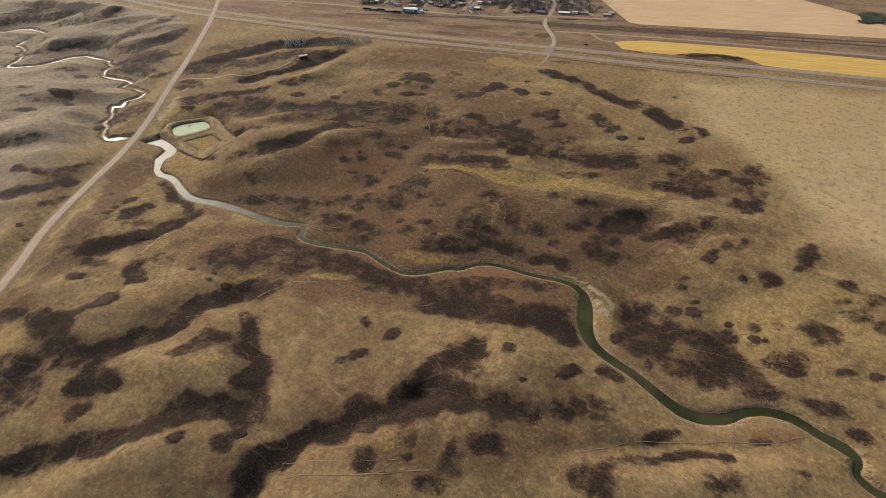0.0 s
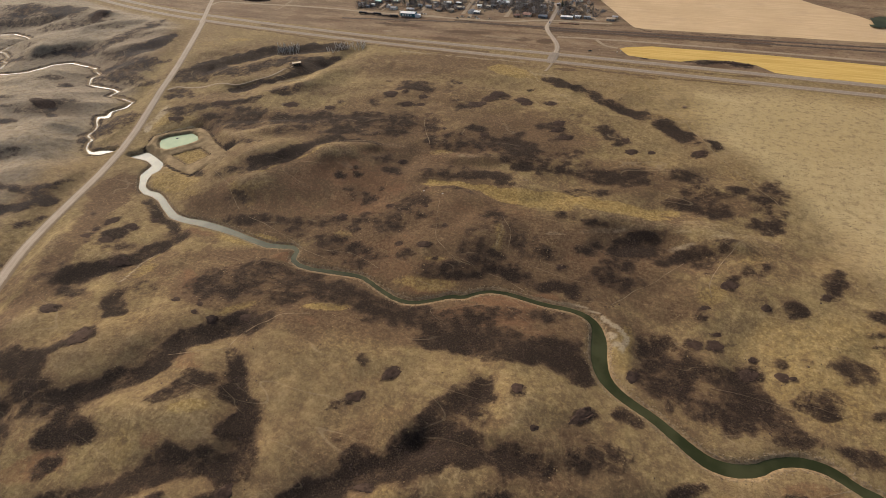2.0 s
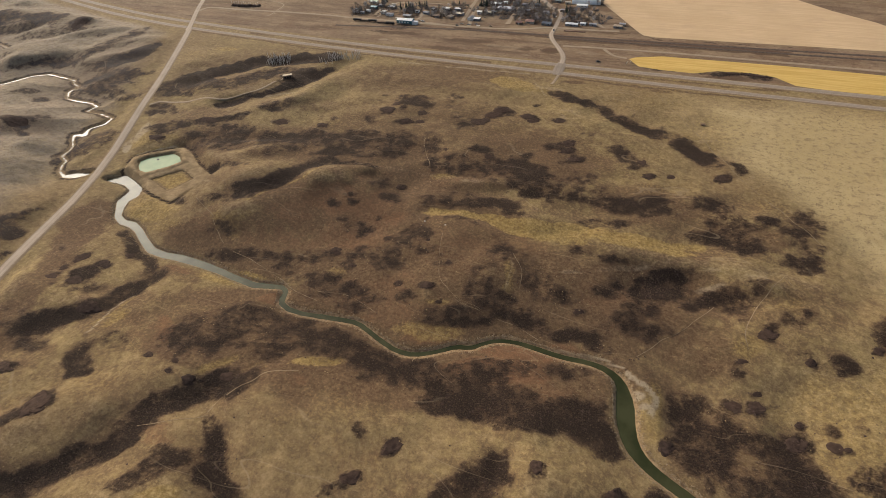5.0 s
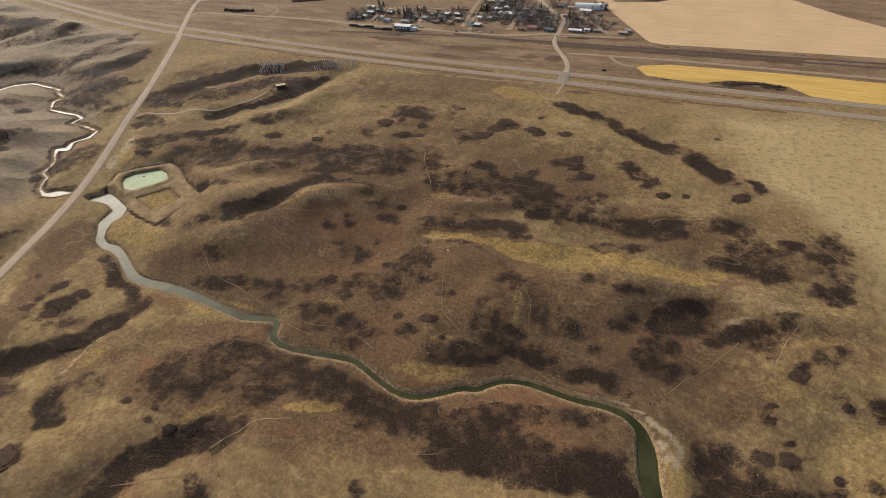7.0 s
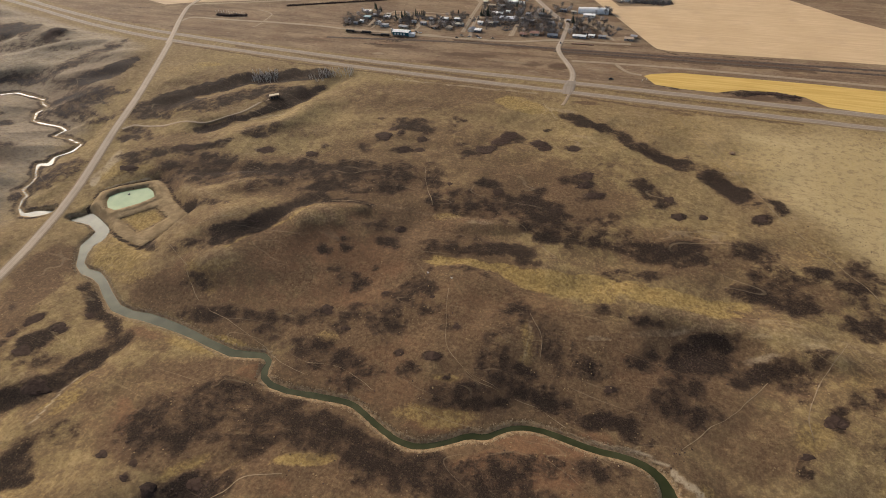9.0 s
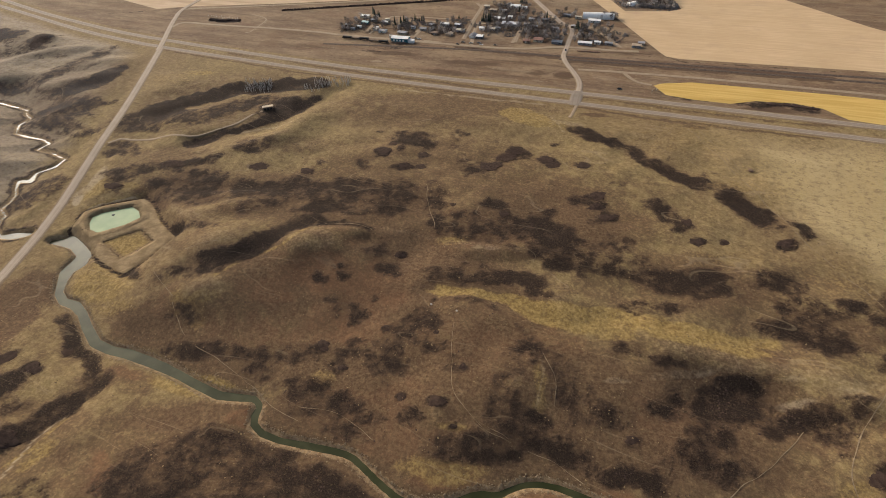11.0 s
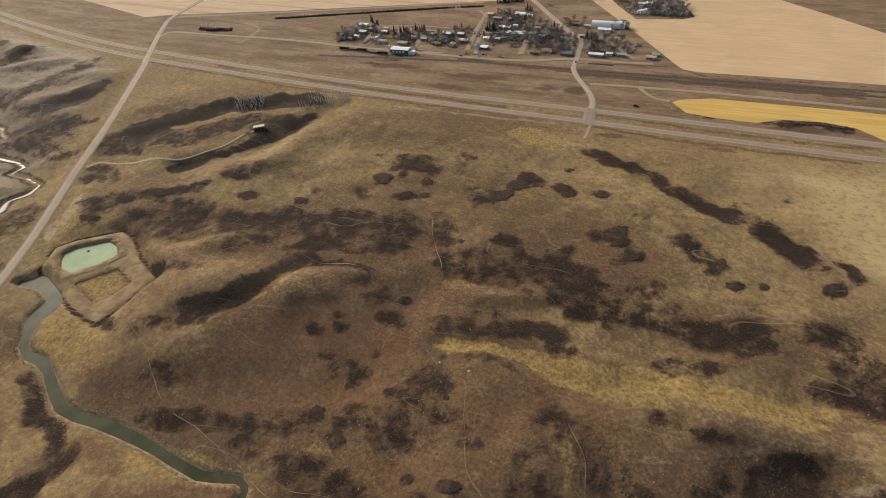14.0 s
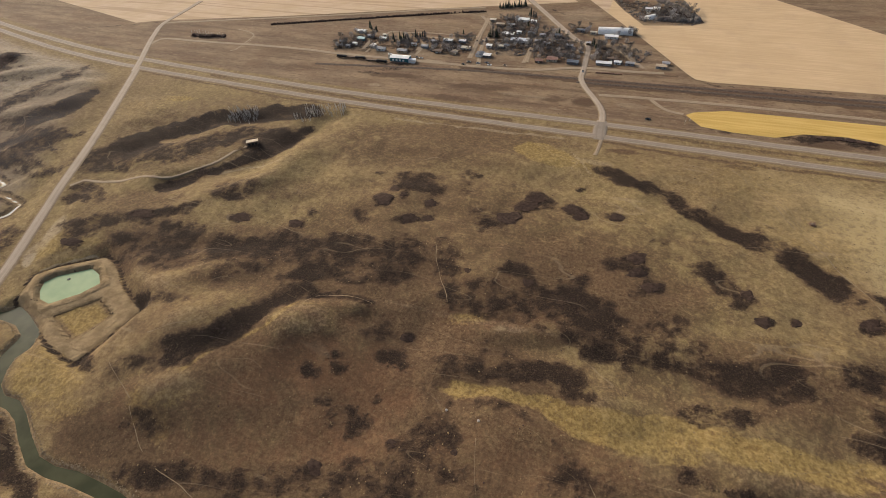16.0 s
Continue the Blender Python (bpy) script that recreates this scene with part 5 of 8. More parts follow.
patch("brown", -137.7, 209.5, 45.1, 19.7, -159, 0.8)
patch("brown", -225.4, 192.2, 31.0, 24.0, -172, 0.7)
patch("brown", 54.3, 196.8, 31.9, 21.4, -172, 0.6)
patch("brown", -66.0, 132.3, 39.4, 17.8, -159, 0.45)
belt("pale", 2.6, 0.4, (-225.9, 377.3), (-188.0, 381.1), (-155.4, 382.6), (-125.0, 386.1), (-99.2, 386.6))
belt("pale", 3.0, 0.42, (-28.2, 314.6), (-2.8, 326.2), (21.2, 336.6), (56.1, 340.8), (85.2, 343.2), (101.3, 337.5))
belt("pale", 2.4, 0.4, (-334.0, 289.3), (-309.4, 305.4), (-299.8, 328.1), (-285.6, 354.4), (-263.6, 370.2))
patch("gold", -87.2, 288.7, 16.2, 4.0, 104, 0.6)
patch("gold", 42.1, 334.0, 6.7, 1.7, -170, 0.6)
belt("brush", 1.9, 0.85, (-170.4, 385.6), (-143.5, 388.5), (-112.2, 387.6), (-85.5, 382.2))
belt("brush", 2.7, 0.8, (-280.9, 363.4), (-259.3, 372.1), (-233.4, 372.2))
patch("brush", -229.5, 326.8, 8.5, 2.9, -162, 0.6)
patch("brush", -247.7, 320.6, 5.3, 3.0, -169, 0.6)
patch("brush", -238.0, 334.2, 5.1, 2.6, -162, 0.6)
patch("brush", -205.4, 359.5, 3.5, 1.6, -155, 0.85)
patch("brush", -200.8, 344.5, 13.5, 5.3, -179, 0.5)
patch("red", -25.2, 349.2, 12.5, 3.1, -164, 0.9)
patch("red", -50.9, 340.6, 8.1, 2.3, -161, 0.7)
patch("red", -207.6, 291.6, 21.9, 15.1, -174, 0.7)
patch("red", -225.0, 291.9, 20.4, 16.9, 158, 0.6)
patch("red", -126.6, 309.9, 16.9, 8.3, -159, 0.5)
patch("brown", -411.6, 373.4, 61.2, 30.0, -179, 0.75)
patch("brown", -471.2, 410.9, 56.6, 25.7, -156, 0.5)
patch("brown", -328.7, 396.1, 65.6, 29.8, -177, 0.6)
patch("brown", -236.5, 416.5, 57.0, 27.6, -165, 0.6)
patch("brush", -405.2, 364.6, 16.6, 8.9, 170, 0.75)
patch("brush", -393.6, 378.2, 14.1, 8.0, 167, 0.7)
patch("brush", -433.8, 362.9, 12.4, 5.0, 176, 0.7)
patch("brush", -363.5, 376.5, 20.3, 11.4, 173, 0.65)
patch("brush", -424.9, 394.6, 13.3, 5.6, -155, 0.7)
patch("brush", -188.5, 195.9, 17.9, 7.7, -160, 0.75)
patch("brush", -168.3, 202.6, 13.5, 6.7, -160, 0.72)
patch("brush", -146.3, 187.9, 11.3, 8.8, -169, 0.7)
patch("brush", -209.7, 194.9, 12.3, 7.4, -167, 0.65)
patch("brush", -236.4, 186.9, 15.1, 9.0, -168, 0.65)
patch("brush", -254.7, 174.7, 13.2, 7.9, -178, 0.6)
patch("brush", -263.7, 164.4, 10.3, 5.9, 179, 0.6)
patch("brush", -237.0, 204.2, 18.0, 4.5, -169, 0.6)
patch("brush", 56.6, 669, 44.5, 6.3, 7, 0.75)
patch("brush", -6.9, 661.4, 23.6, 3.2, 7, 0.6)
patch("brush", -458.3, 791.2, 44.4, 34.5, -24, 0.55)
patch("brush", -476.6, 768.8, 14.4, 10.9, -26, 0.8)
patch("brush", -389.9, 789.7, 26.7, 22.3, -29, 0.55)
patch("brush", -334.8, 802.8, 32.1, 27.6, -7, 0.6)
patch("brush", -272.3, 826.2, 36.4, 17.6, -74, 0.6)
patch("brush", -270.2, 893.8, 51.1, 33, -75, 0.55)
patch("brush", -242.8, 828.6, 23.9, 15.9, -77, 0.7)
patch("brush", -200.4, 835.8, 51, 26.9, -81, 0.6)
patch("brush", -129.2, 821.3, 30.6, 26.3, 62, 0.65)
patch("brush", -181.1, 898.6, 18, 16.2, 77, 0.6)
patch("brush", -118.4, 895.2, 13.7, 11.8, 51, 0.7)
patch("brush", -68.6, 990.5, 44.3, 32.7, -34, 0.7)
patch("brush", -697.4, 758.1, 25.3, 7.9, -4, 0.8)
belt("brush", 1.7, 0.95, (-629.2, 823.1), (-495.2, 881.1), (-391.9, 924.6), (-327.5, 948.9))
belt("brush", 1.2, 0.9, (-100.3, 888.7), (-68.2, 828.5), (-43.3, 776.5), (-20.7, 759.9), (52.8, 766.4), (135.4, 770.9))
belt("brush", 1.8, 0.8, (-932.4, 738.4), (-868.5, 767.9), (-819.6, 791.7))
belt("brush", 0.8, 0.7, (-50.8, 680.8), (-35.1, 664.4), (7, 660))
belt("brush", 1.8, 0.8, (-236.6, 989.5), (-224.1, 967.5), (-210.3, 959.9))
belt("brush", 1.3, 0.7, (-477.6, 705.3), (-415.9, 709.7), (-379.9, 731.3), (-239.7, 743.7), (-174.2, 744.2))
patch("brush", -68.7, 990.5, 47.7, 33.1, -28, 0.8)
patch("brush", -120.4, 1021.8, 37.7, 23.4, -39, 0.6)
belt("brush", 2.2, 0.8, (-722.7, 757.1), (-693.8, 754.1), (-668, 760))
belt("brush", 1.3, 0.6, (-198.1, 676.1), (-174.6, 677.1))
belt("brush", 1.3, 0.7, (-173.7, 672.1), (-162.2, 672.6))
patch("brush", -396, 700.8, 21.6, 3.2, 7, 0.7)
belt("gold", 3.8, 1, (-168.1, 334.9), (-142.3, 340.1), (-117.5, 340.1), (-96, 334.8), (-76.7, 331.7))
belt("gold", 4.3, 0.9, (-76.7, 331.7), (-51.2, 339.7), (-14, 348.7), (21.1, 355.5), (37.9, 357.8))
patch("gold", -158.3, 340, 10.9, 2.8, 12, 0.8)
patch("gold", -38.6, 351.4, 15.7, 6.6, 16, 0.7)
patch("gold", -161.3, 575.3, 31.6, 7.6, -30, 0.5)
patch("gold", -171.8, 381.9, 17.4, 5.1, 19, 0.5)
patch("gold", -398.4, 268.1, 23.7, 8.9, 10, 0.8)
patch("gold", -418, 280.7, 10.7, 5.4, -16, 0.7)
patch("gold", -371.8, 254, 21.7, 7.9, 11, 0.6)
belt("gold", 1.7, 0.5, (-344.9, 279.1), (-320.9, 298.8), (-298.3, 328.7))
patch("gold", -311.8, 262.9, 15, 8.2, -34, 0.6)
patch("gold", -283.9, 221.4, 21.9, 4.4, 7, 0.8)
patch("gold", -172.3, 186.6, 11.8, 2.3, 19, 0.9)
belt("gold", 2.2, 0.7, (-328.2, 154), (-325.5, 168.9), (-328.9, 187))
patch("gold", 127.9, 256.6, 49.8, 25.1, 30, 0.55)
patch("gold", 89.7, 254.5, 24.9, 12.8, 38, 0.5)
patch("gold", 157.1, 232.2, 22.1, 12.6, 45, 0.5)
belt("gold", 1.5, 0.5, (-219.1, 135.5), (-213.7, 153.6), (-204.7, 170.6))
belt("gold", 1.2, 0.6, (-100.1, 94.8), (-88.2, 105.4), (-77.4, 122.4))
belt("gold", 1.3, 0.45, (-216.6, 137.2), (-207.6, 154.6), (-201, 167.7))
patch("gold", -207, 86.2, 20.4, 8.3, 19, 0.35)
patch("gold", -423, 308.5, 23.9, 6.6, 16, 0.6)
patch("gold", -480.9, 362.4, 19.8, 5.4, 22, 0.6)
patch("gold", -404.8, 269.7, 27.3, 11.8, 4, 0.5)
patch("gold", -144.2, 141.8, 47.7, 32.6, 14, 0.3)
patch("gold", -207.3, 82, 24, 11.4, 16, 0.35)
patch("gold", -289.4, 107.5, 34.5, 18.9, 44, 0.35)
patch("gold", -28.9, 159.7, 27.2, 15.4, 26, 0.3)
patch("gold", -50.2, 104, 26.8, 13.4, 25, 0.25)
patch("gold", -308.8, 74.4, 20.6, 10.7, 33, 0.3)
patch("gold", -196.9, 36.8, 29.7, 9.9, 47, 0.3)
patch("gold", 3, 539.5, 82.9, 38.5, 26, 0.25)
patch("gold", 18.2, 424.9, 42.5, 14, 21, 0.35)
patch("gold", -423.7, 308.8, 15.2, 7.7, 3, 0.9)
patch("gold", -478.5, 340.7, 22.1, 6.7, 40, 0.8)
patch("gold", -422.7, 341.2, 27.8, 4, -34, 0.5)
patch("gold", 149.2, 259.2, 38.7, 24.5, 51, 0.35)
patch("gold", 137.9, 492.7, 119.8, 62.4, 33, 0.3)
patch("gold", 160.4, 395.8, 61.5, 36.4, 49, 0.25)
patch("gold", 47.4, 590.9, 88.1, 43.2, 28, 0.25)
patch("gold", -96.7, 335.9, 24.1, 5.9, -6, 1)
patch("gold", -49, 342.2, 34, 5.8, 14, 0.95)
patch("gold", 2, 350.5, 31.1, 4.4, 13, 0.9)
patch("gold", -540.4, 210.4, 56, 53, -41, 0.2)
patch("gold", -405, 268.5, 37.7, 10.5, -11, 0.75)
patch("gold", -280.3, 226.9, 26, 5.7, 6, 0.9)
patch("gold", 166.9, 542, 121.7, 76.1, 46, 0.45)
patch("gold", 109.7, 429.3, 61.1, 49, 14, 0.35)
patch("gold", 45.9, 521.8, 57.1, 34.2, 48, 0.45)
patch("gold", -12.7, 579.3, 71.7, 30, 24, 0.4)
patch("gold", 150.5, 243.4, 43.7, 25.9, 53, 0.5)
belt("gold", 2.7, 1, (-168.2, 340.1), (-141.8, 338.6), (-123.6, 340.4), (-105.7, 340.6))
patch("gold", -65, 343, 39.2, 10.3, 9, 0.85)
patch("gold", -19.8, 347.3, 35.6, 8.1, 6, 1)
patch("gold", 14.5, 347.1, 20.9, 5.1, 5, 0.9)
patch("gold", -93.9, 337.4, 15.9, 5.9, -9, 1)
patch("gold", -409.2, 264.6, 23.4, 11.9, -8, 0.8)
patch("gold", -390.7, 273.8, 20.6, 10.9, -18, 0.7)
patch("gold", -317.6, 266.3, 20.8, 7.8, -27, 0.6)
patch("gold", -502.5, 355.3, 17.2, 12.6, 53, 0.8)
patch("gold", -604.5, 556.5, 38.1, 27.3, 38, 0.4)
patch("gold", -287, 221.5, 21.5, 4.5, 9, 0.8)
patch("red", -250.5, 31.9, 15.3, 7.5, 38, 1)
patch("red", -147.5, 38.3, 11.8, 5.1, 18, 1)
patch("red", -192.1, 20.6, 12.2, 3.6, 19, 0.8)
patch("red", -225.1, 112.9, 16.4, 5.5, 14, 0.7)
patch("red", -219.1, 67.3, 10, 5.8, -31, 0.5)
patch("red", -66.2, 231.8, 24.6, 4.8, 15, 1)
patch("red", -115.7, 231.7, 17.3, 5.2, 21, 0.8)
patch("red", -64.8, 223.5, 19.1, 6.3, 16, 1)
patch("red", -119.9, 224.5, 22.4, 4.7, 20, 0.8)
patch("red", -320.2, 218.1, 26.6, 4.4, 7, 0.6)
patch("red", -152.1, 240.2, 25, 3.6, 7, 0.5)
patch("red", -33.7, 350.5, 9.3, 4.1, 17, 1)
patch("red", -53.8, 341.3, 3.9, 2.7, 36, 1)
patch("red", -196.7, 296.4, 27, 8.8, 17, 0.6)
patch("red", -274.3, 296.4, 29.2, 13, 15, 0.6)
patch("red", -130.7, 319.6, 22.9, 5.7, 20, 0.4)
patch("red", -173.2, 409.8, 32.9, 7.7, 15, 0.5)
patch("red", -249.5, 357.9, 36, 8, 18, 0.5)
patch("red", -160.4, 258.3, 22.7, 16.1, 2, 0.5)
patch("red", -20.3, 294.4, 26.3, 15.5, 24, 0.5)
patch("red", -290.4, 165.3, 24.1, 13.6, -8, 0.4)
patch("red", -113.7, 288.4, 29, 17.6, 23, 0.4)
patch("red", -247.1, 325.9, 40.6, 19.9, 14, 0.8)
patch("red", -207, 318.4, 25.7, 18.5, 8, 0.7)
patch("red", -149.8, 390.7, 54.9, 16.8, 16, 0.5)
patch("red", -124.1, 143.5, 21.3, 13.2, 22, 0.45)
patch("red", -262.4, 42.4, 14.6, 7.1, 5, 0.5)
patch("red", -31.6, 104.7, 20.6, 5.6, 25, 0.4)
patch("red", -236.7, 217.7, 12.1, 5.4, 16, 0.9)
patch("red", -227.6, 327.2, 46.6, 21.2, 14, 0.7)
patch("red", -280.4, 168.9, 16, 5.9, -34, 0.9)
patch("red", -189.9, 249.2, 24.2, 4.6, 6, 0.6)
patch("red", -74.5, 213.6, 34.9, 9.4, 15, 0.9)
patch("red", -44.5, 209.4, 22.1, 8.7, 19, 0.6)
patch("red", -290.3, 272.2, 80.2, 22.1, 6, 0.5)
patch("red", -114.8, 311.9, 65.3, 19.3, 18, 0.5)
patch("red", -152.2, 237.1, 70.4, 18, 8, 0.5)
patch("red", -286.3, 266.9, 38.3, 14.4, 14, 0.5)
patch("red", -14.3, 347.9, 15.3, 4.1, 15, 0.8)
patch("pale", 5.2, 228.1, 4.3, 3.1, 10, 1)
patch("pale", 10.1, 222.6, 4.8, 2, 20, 0.9)
patch("pale", -515.5, 365.5, 20.4, 7.9, -65, 0.7)
patch("pale", -513.1, 343.2, 15, 6.6, -58, 0.6)
patch("pale", -408.3, 368.1, 6.3, 2, -1, 0.6)
belt("pale", 1.2, 0.8, (-469.2, 306.2), (-480.4, 312.9), (-491, 331.1), (-483.8, 339.5), (-463.6, 355.1), (-450.5, 354.1), (-425.5, 339.2), (-397.1, 323.8), (-408.1, 286.5), (-461.3, 304.2))
belt("pale", 0.9, 0.8, (-444.2, 306.9), (-427.8, 331.6), (-426.3, 336.1))
belt("pale", 2.3, 0.6, (-320.8, 601.2), (-204.1, 604.7), (-151.6, 608.8))
belt("pale", 2.1, 0.5, (-298.7, 753.3), (-223.6, 761.4), (-164.9, 766.1))
patch("pale", -97.5, 690.3, 21.6, 7.6, 4, 0.5)
patch("pale", -206.5, 685, 36.1, 4, 4, 0.5)
patch("pale", -380.1, 668.9, 9.4, 6, 6, 0.6)
patch("pale", 150.3, 521, 100.9, 56.7, 34, 0.28)
patch("pale", 133.5, 250.2, 48.5, 29.9, 44, 0.33)
patch("pale", -582.9, 236.1, 99.3, 56.3, -12, 0.28)
patch("pale", 157.7, 220.6, 19.2, 11, 55, 0.3)
patch("pale", -430.3, 148.7, 37.2, 25.6, -63, 0.25)
patch("pale", -615.2, 500.1, 21.4, 10.9, 50, 0.35)
belt("pale", 0.9, 0.8, (-665.2, 789.1), (-652.9, 794.7), (-621.7, 774.3), (-613.3, 735.2), (-619.4, 716.7))
belt("pale", 2, 0.6, (-442.9, 463.1), (-417.1, 485.7), (-386.9, 494.7))
patch("pale", -509.3, 337.5, 8.3, 4.4, -57, 1)
patch("pale", -614.6, 576.6, 45.8, 11.8, 13, 0.4)
patch("pale", -770.3, 515.1, 27.1, 17.3, 28, 0.4)
patch("pale", -911.6, 585.9, 28.7, 7.3, 53, 0.4)
patch("pale", 75.5, 270.5, 44, 26.7, 50, 0.3)
patch("pale", 95.8, 331.7, 34.4, 15.9, 74, 0.3)
patch("pale", -448.1, 771.5, 35.3, 16.1, 9, 0.4)
patch("pale", -248.4, 776.7, 41.2, 8.9, 14, 0.45)
patch("pale", -140.2, 770.8, 44.4, 6.4, 14, 0.5)
patch("pale", -113.5, 831.1, 40.7, 22.2, -90, 0.4)
patch("pale", -79.8, 797.9, 20.3, 11.3, 20, 0.5)
patch("pale", -271.3, 782.4, 22, 16.8, -71, 0.4)
patch("pale", -186.2, 960.5, 40.2, 34.9, 24, 0.5)
patch("pale", -433.5, 846.9, 108.1, 28.2, 12, 0.33)
patch("pale", -378.8, 763.7, 44.3, 9.5, 13, 0.5)
patch("pale", -266.6, 848.1, 37.5, 16.9, 13, 0.35)
patch("pale", -185.8, 812.9, 27.9, 25.3, 37, 0.3)
patch("pale", 84.1, 270.9, 24.8, 13.6, 60, 0.35)
belt("pale", 3.5, 0.36, (-113.9, 635.6), (-8.3, 638.3), (103.6, 640.8))
belt("pale", 3, 0.3, (-662.5, 648.5), (-402.6, 630), (-155.6, 633))
patch("pale", 42.8, 320.7, 11.8, 3.5, 18, 0.6)
patch("brown", -223.2, 332.2, 119.6, 60, 15, 0.75)
patch("brown", -132.8, 324.3, 75.4, 26.2, 19, 0.7)
patch("brown", -120.4, 414.4, 89.9, 34.6, 18, 0.75)
patch("brown", -288.7, 391.9, 114.9, 36.8, 13, 0.75)
patch("brown", -188.3, 302.1, 155.9, 72.6, 14, 0.45)
patch("brown", -73, 270.2, 153.1, 36.7, 18, 0.8)
patch("brown", -165.8, 206.2, 128.2, 38.5, 21, 0.85)
patch("brown", -1.8, 372.7, 121.9, 52.8, 17, 0.4)
patch("brown", 57.3, 302.5, 79.2, 32.5, 20, 0.45)
patch("brown", -350.3, 335.9, 99.8, 41.9, 7, 0.4)
patch("brown", -502.9, 522.2, 107.1, 75.5, 34, 0.45)
patch("brown", -722.9, 445.5, 159.2, 74.2, -7, 0.2)
patch("brown", 87.5, 206.8, 60.5, 25.1, 12, 0.35)
patch("brown", -322.4, 170.2, 56.6, 23.6, 16, 0.5)
belt("brown", 2, 0.8, (-121.5, 612.1), (-54.4, 606.6), (95.6, 607.7))
belt("brown", 2, 0.7, (-701.8, 630.8), (-465.5, 613.4), (-326, 612.6), (-206.5, 614.2))
# brown strips painting the shadow lines that run along the median
belt("brown", 2.1, 0.6, (-124.4, 637.1), (-8.7, 632.3), (101.8, 633.4))
belt("brown", 3.1, 0.6, (-674.2, 660.8), (-404, 632.5), (-210.4, 629.4))
patch("brown", -65.5, 222.1, 104.5, 23.9, 13, 0.7)
patch("brown", -114.3, 231.3, 96.9, 13.1, 14, 0.7)
patch("brown", -12.3, 297.4, 81, 33, 20, 0.65)
patch("brown", -168.3, 272.2, 97.9, 40.7, 17, 0.55)
patch("brown", -229.5, 180.6, 76.7, 21.2, 20, 0.6)
patch("brown", -85.8, 207.4, 87.6, 15.1, 16, 0.7)
patch("brown", -5.5, 291.7, 92, 35.3, 18, 0.5)
patch("brown", -260.9, 568.3, 126.4, 45.5, 16, 0.5)
patch("brown", -371.9, 460.6, 59.6, 20.5, 14, 0.4)
patch("brown", -251.1, 446, 110.5, 33.3, 17, 0.4)
patch("brown", -72.6, 474.1, 61.1, 23.1, 21, 0.3)
belt("brown", 4.7, 0.8, (-294.4, 740.2), (-148, 735.4), (-0.7, 750.9), (130.8, 752.1))
belt("brown", 3.5, 0.8, (-146.8, 726.7), (-1.4, 739.8), (128.2, 741.8))
patch("brown", -215.1, 444.1, 132.4, 79.5, 16, 0.5)
patch("brown", -112.9, 197.4, 97, 24.3, 20, 0.8)
patch("brown", -45.1, 275, 102.7, 68.6, 23, 0.55)
belt("brown", 1.5, 0.7, (-151.7, 762.9), (-96.7, 770.5), (-55.4, 774.9))
patch("brown", -53.4, 111.9, 97.8, 40, 23, 0.58)
patch("brown", -248.2, 270.3, 112.9, 39.4, 5, 0.6)
patch("brown", -173.9, 183.6, 100.8, 39.3, 19, 0.6)
patch("brown", -251.1, 121.7, 59.1, 23.5, 45, 0.35)
patch("brown", -287.6, 183.5, 49.4, 14.2, 16, 0.5)
patch("brown", -238.4, 214.8, 76.3, 13.7, 19, 0.7)
patch("brown", -84.7, 197.9, 56.5, 17, 21, 0.7)


HEIGHT = height(XX, YY)
count_x, count_y = len(GX), len(GY)
index = np.arange(count_x * count_y).reshape(count_y, count_x)
quads = np.stack([index[:-1, :-1], index[:-1, 1:], index[1:, 1:], index[1:, :-1]], -1).reshape(-1, 4)
ground = from_arrays("ground", np.stack([XX, YY, HEIGHT], -1).reshape(-1, 3), quads, M_GROUND, smooth=True)
tagged(ground, "rolling dry prairie grass with brown brush in its hollows", "ground", kind="structure")


def at_ground(x, y):
    """Height of the ground sheet, between its corners."""
    x, y = np.asarray(x, float), np.asarray(y, float)
    i, j = np.clip(np.searchsorted(GX, x) - 1, 0, count_x - 2), np.clip(np.searchsorted(GY, y) - 1, 0, count_y - 2)
    u, v = (x - GX[i]) / (GX[i + 1] - GX[i]), (y - GY[j]) / (GY[j + 1] - GY[j])
    return (HEIGHT[j, i] * (1 - u) + HEIGHT[j, i + 1] * u) * (1 - v) + (HEIGHT[j + 1, i] * (1 - u) + HEIGHT[j + 1, i + 1] * u) * v


def value_at(layer, x, y):
    i, j = np.clip(np.searchsorted(GX, x), 0, count_x - 1), np.clip(np.searchsorted(GY, y), 0, count_y - 1)
    return LAYERS[layer][j, i]


water_gap = np.minimum(np.minimum(near_line(XX, YY, CREEK_WEST), near_line(XX, YY, CREEK_EAST)), near_line(XX, YY, UPSTREAM))
EARTH = np.maximum(0.75 * (1 - steps(water_gap, 0.6, 3.0)), 0.0)
stub = np.minimum(np.maximum(outline(XX, YY, FIELD_EAST), -outline(XX, YY, FARM)), outline(XX, YY, FIELD_NORTH))
EARTH = np.maximum(EARTH, 0.7 * (1 - steps(np.abs(stub), 1.5, 4)))
# brush keeps to the slopes turned from the sun
slope_y, slope_x = np.gradient(HEIGHT, GY, GX)
turned = slope_y * 0.93 - slope_x * 0.35
def blurred(z, cells):
    """The mean over a square of cells about each corner of the grid."""
    for axis in (0, 1):
        ends = [(cells + 1, cells) if k == axis else (0, 0) for k in (0, 1)]
        total = np.cumsum(np.pad(z, ends, mode="edge"), axis)
        wide = 2 * cells + 1
        z = (np.take(total, np.arange(wide, total.shape[axis]), axis) - np.take(total, np.arange(total.shape[axis] - wide), axis)) / wide
    return z


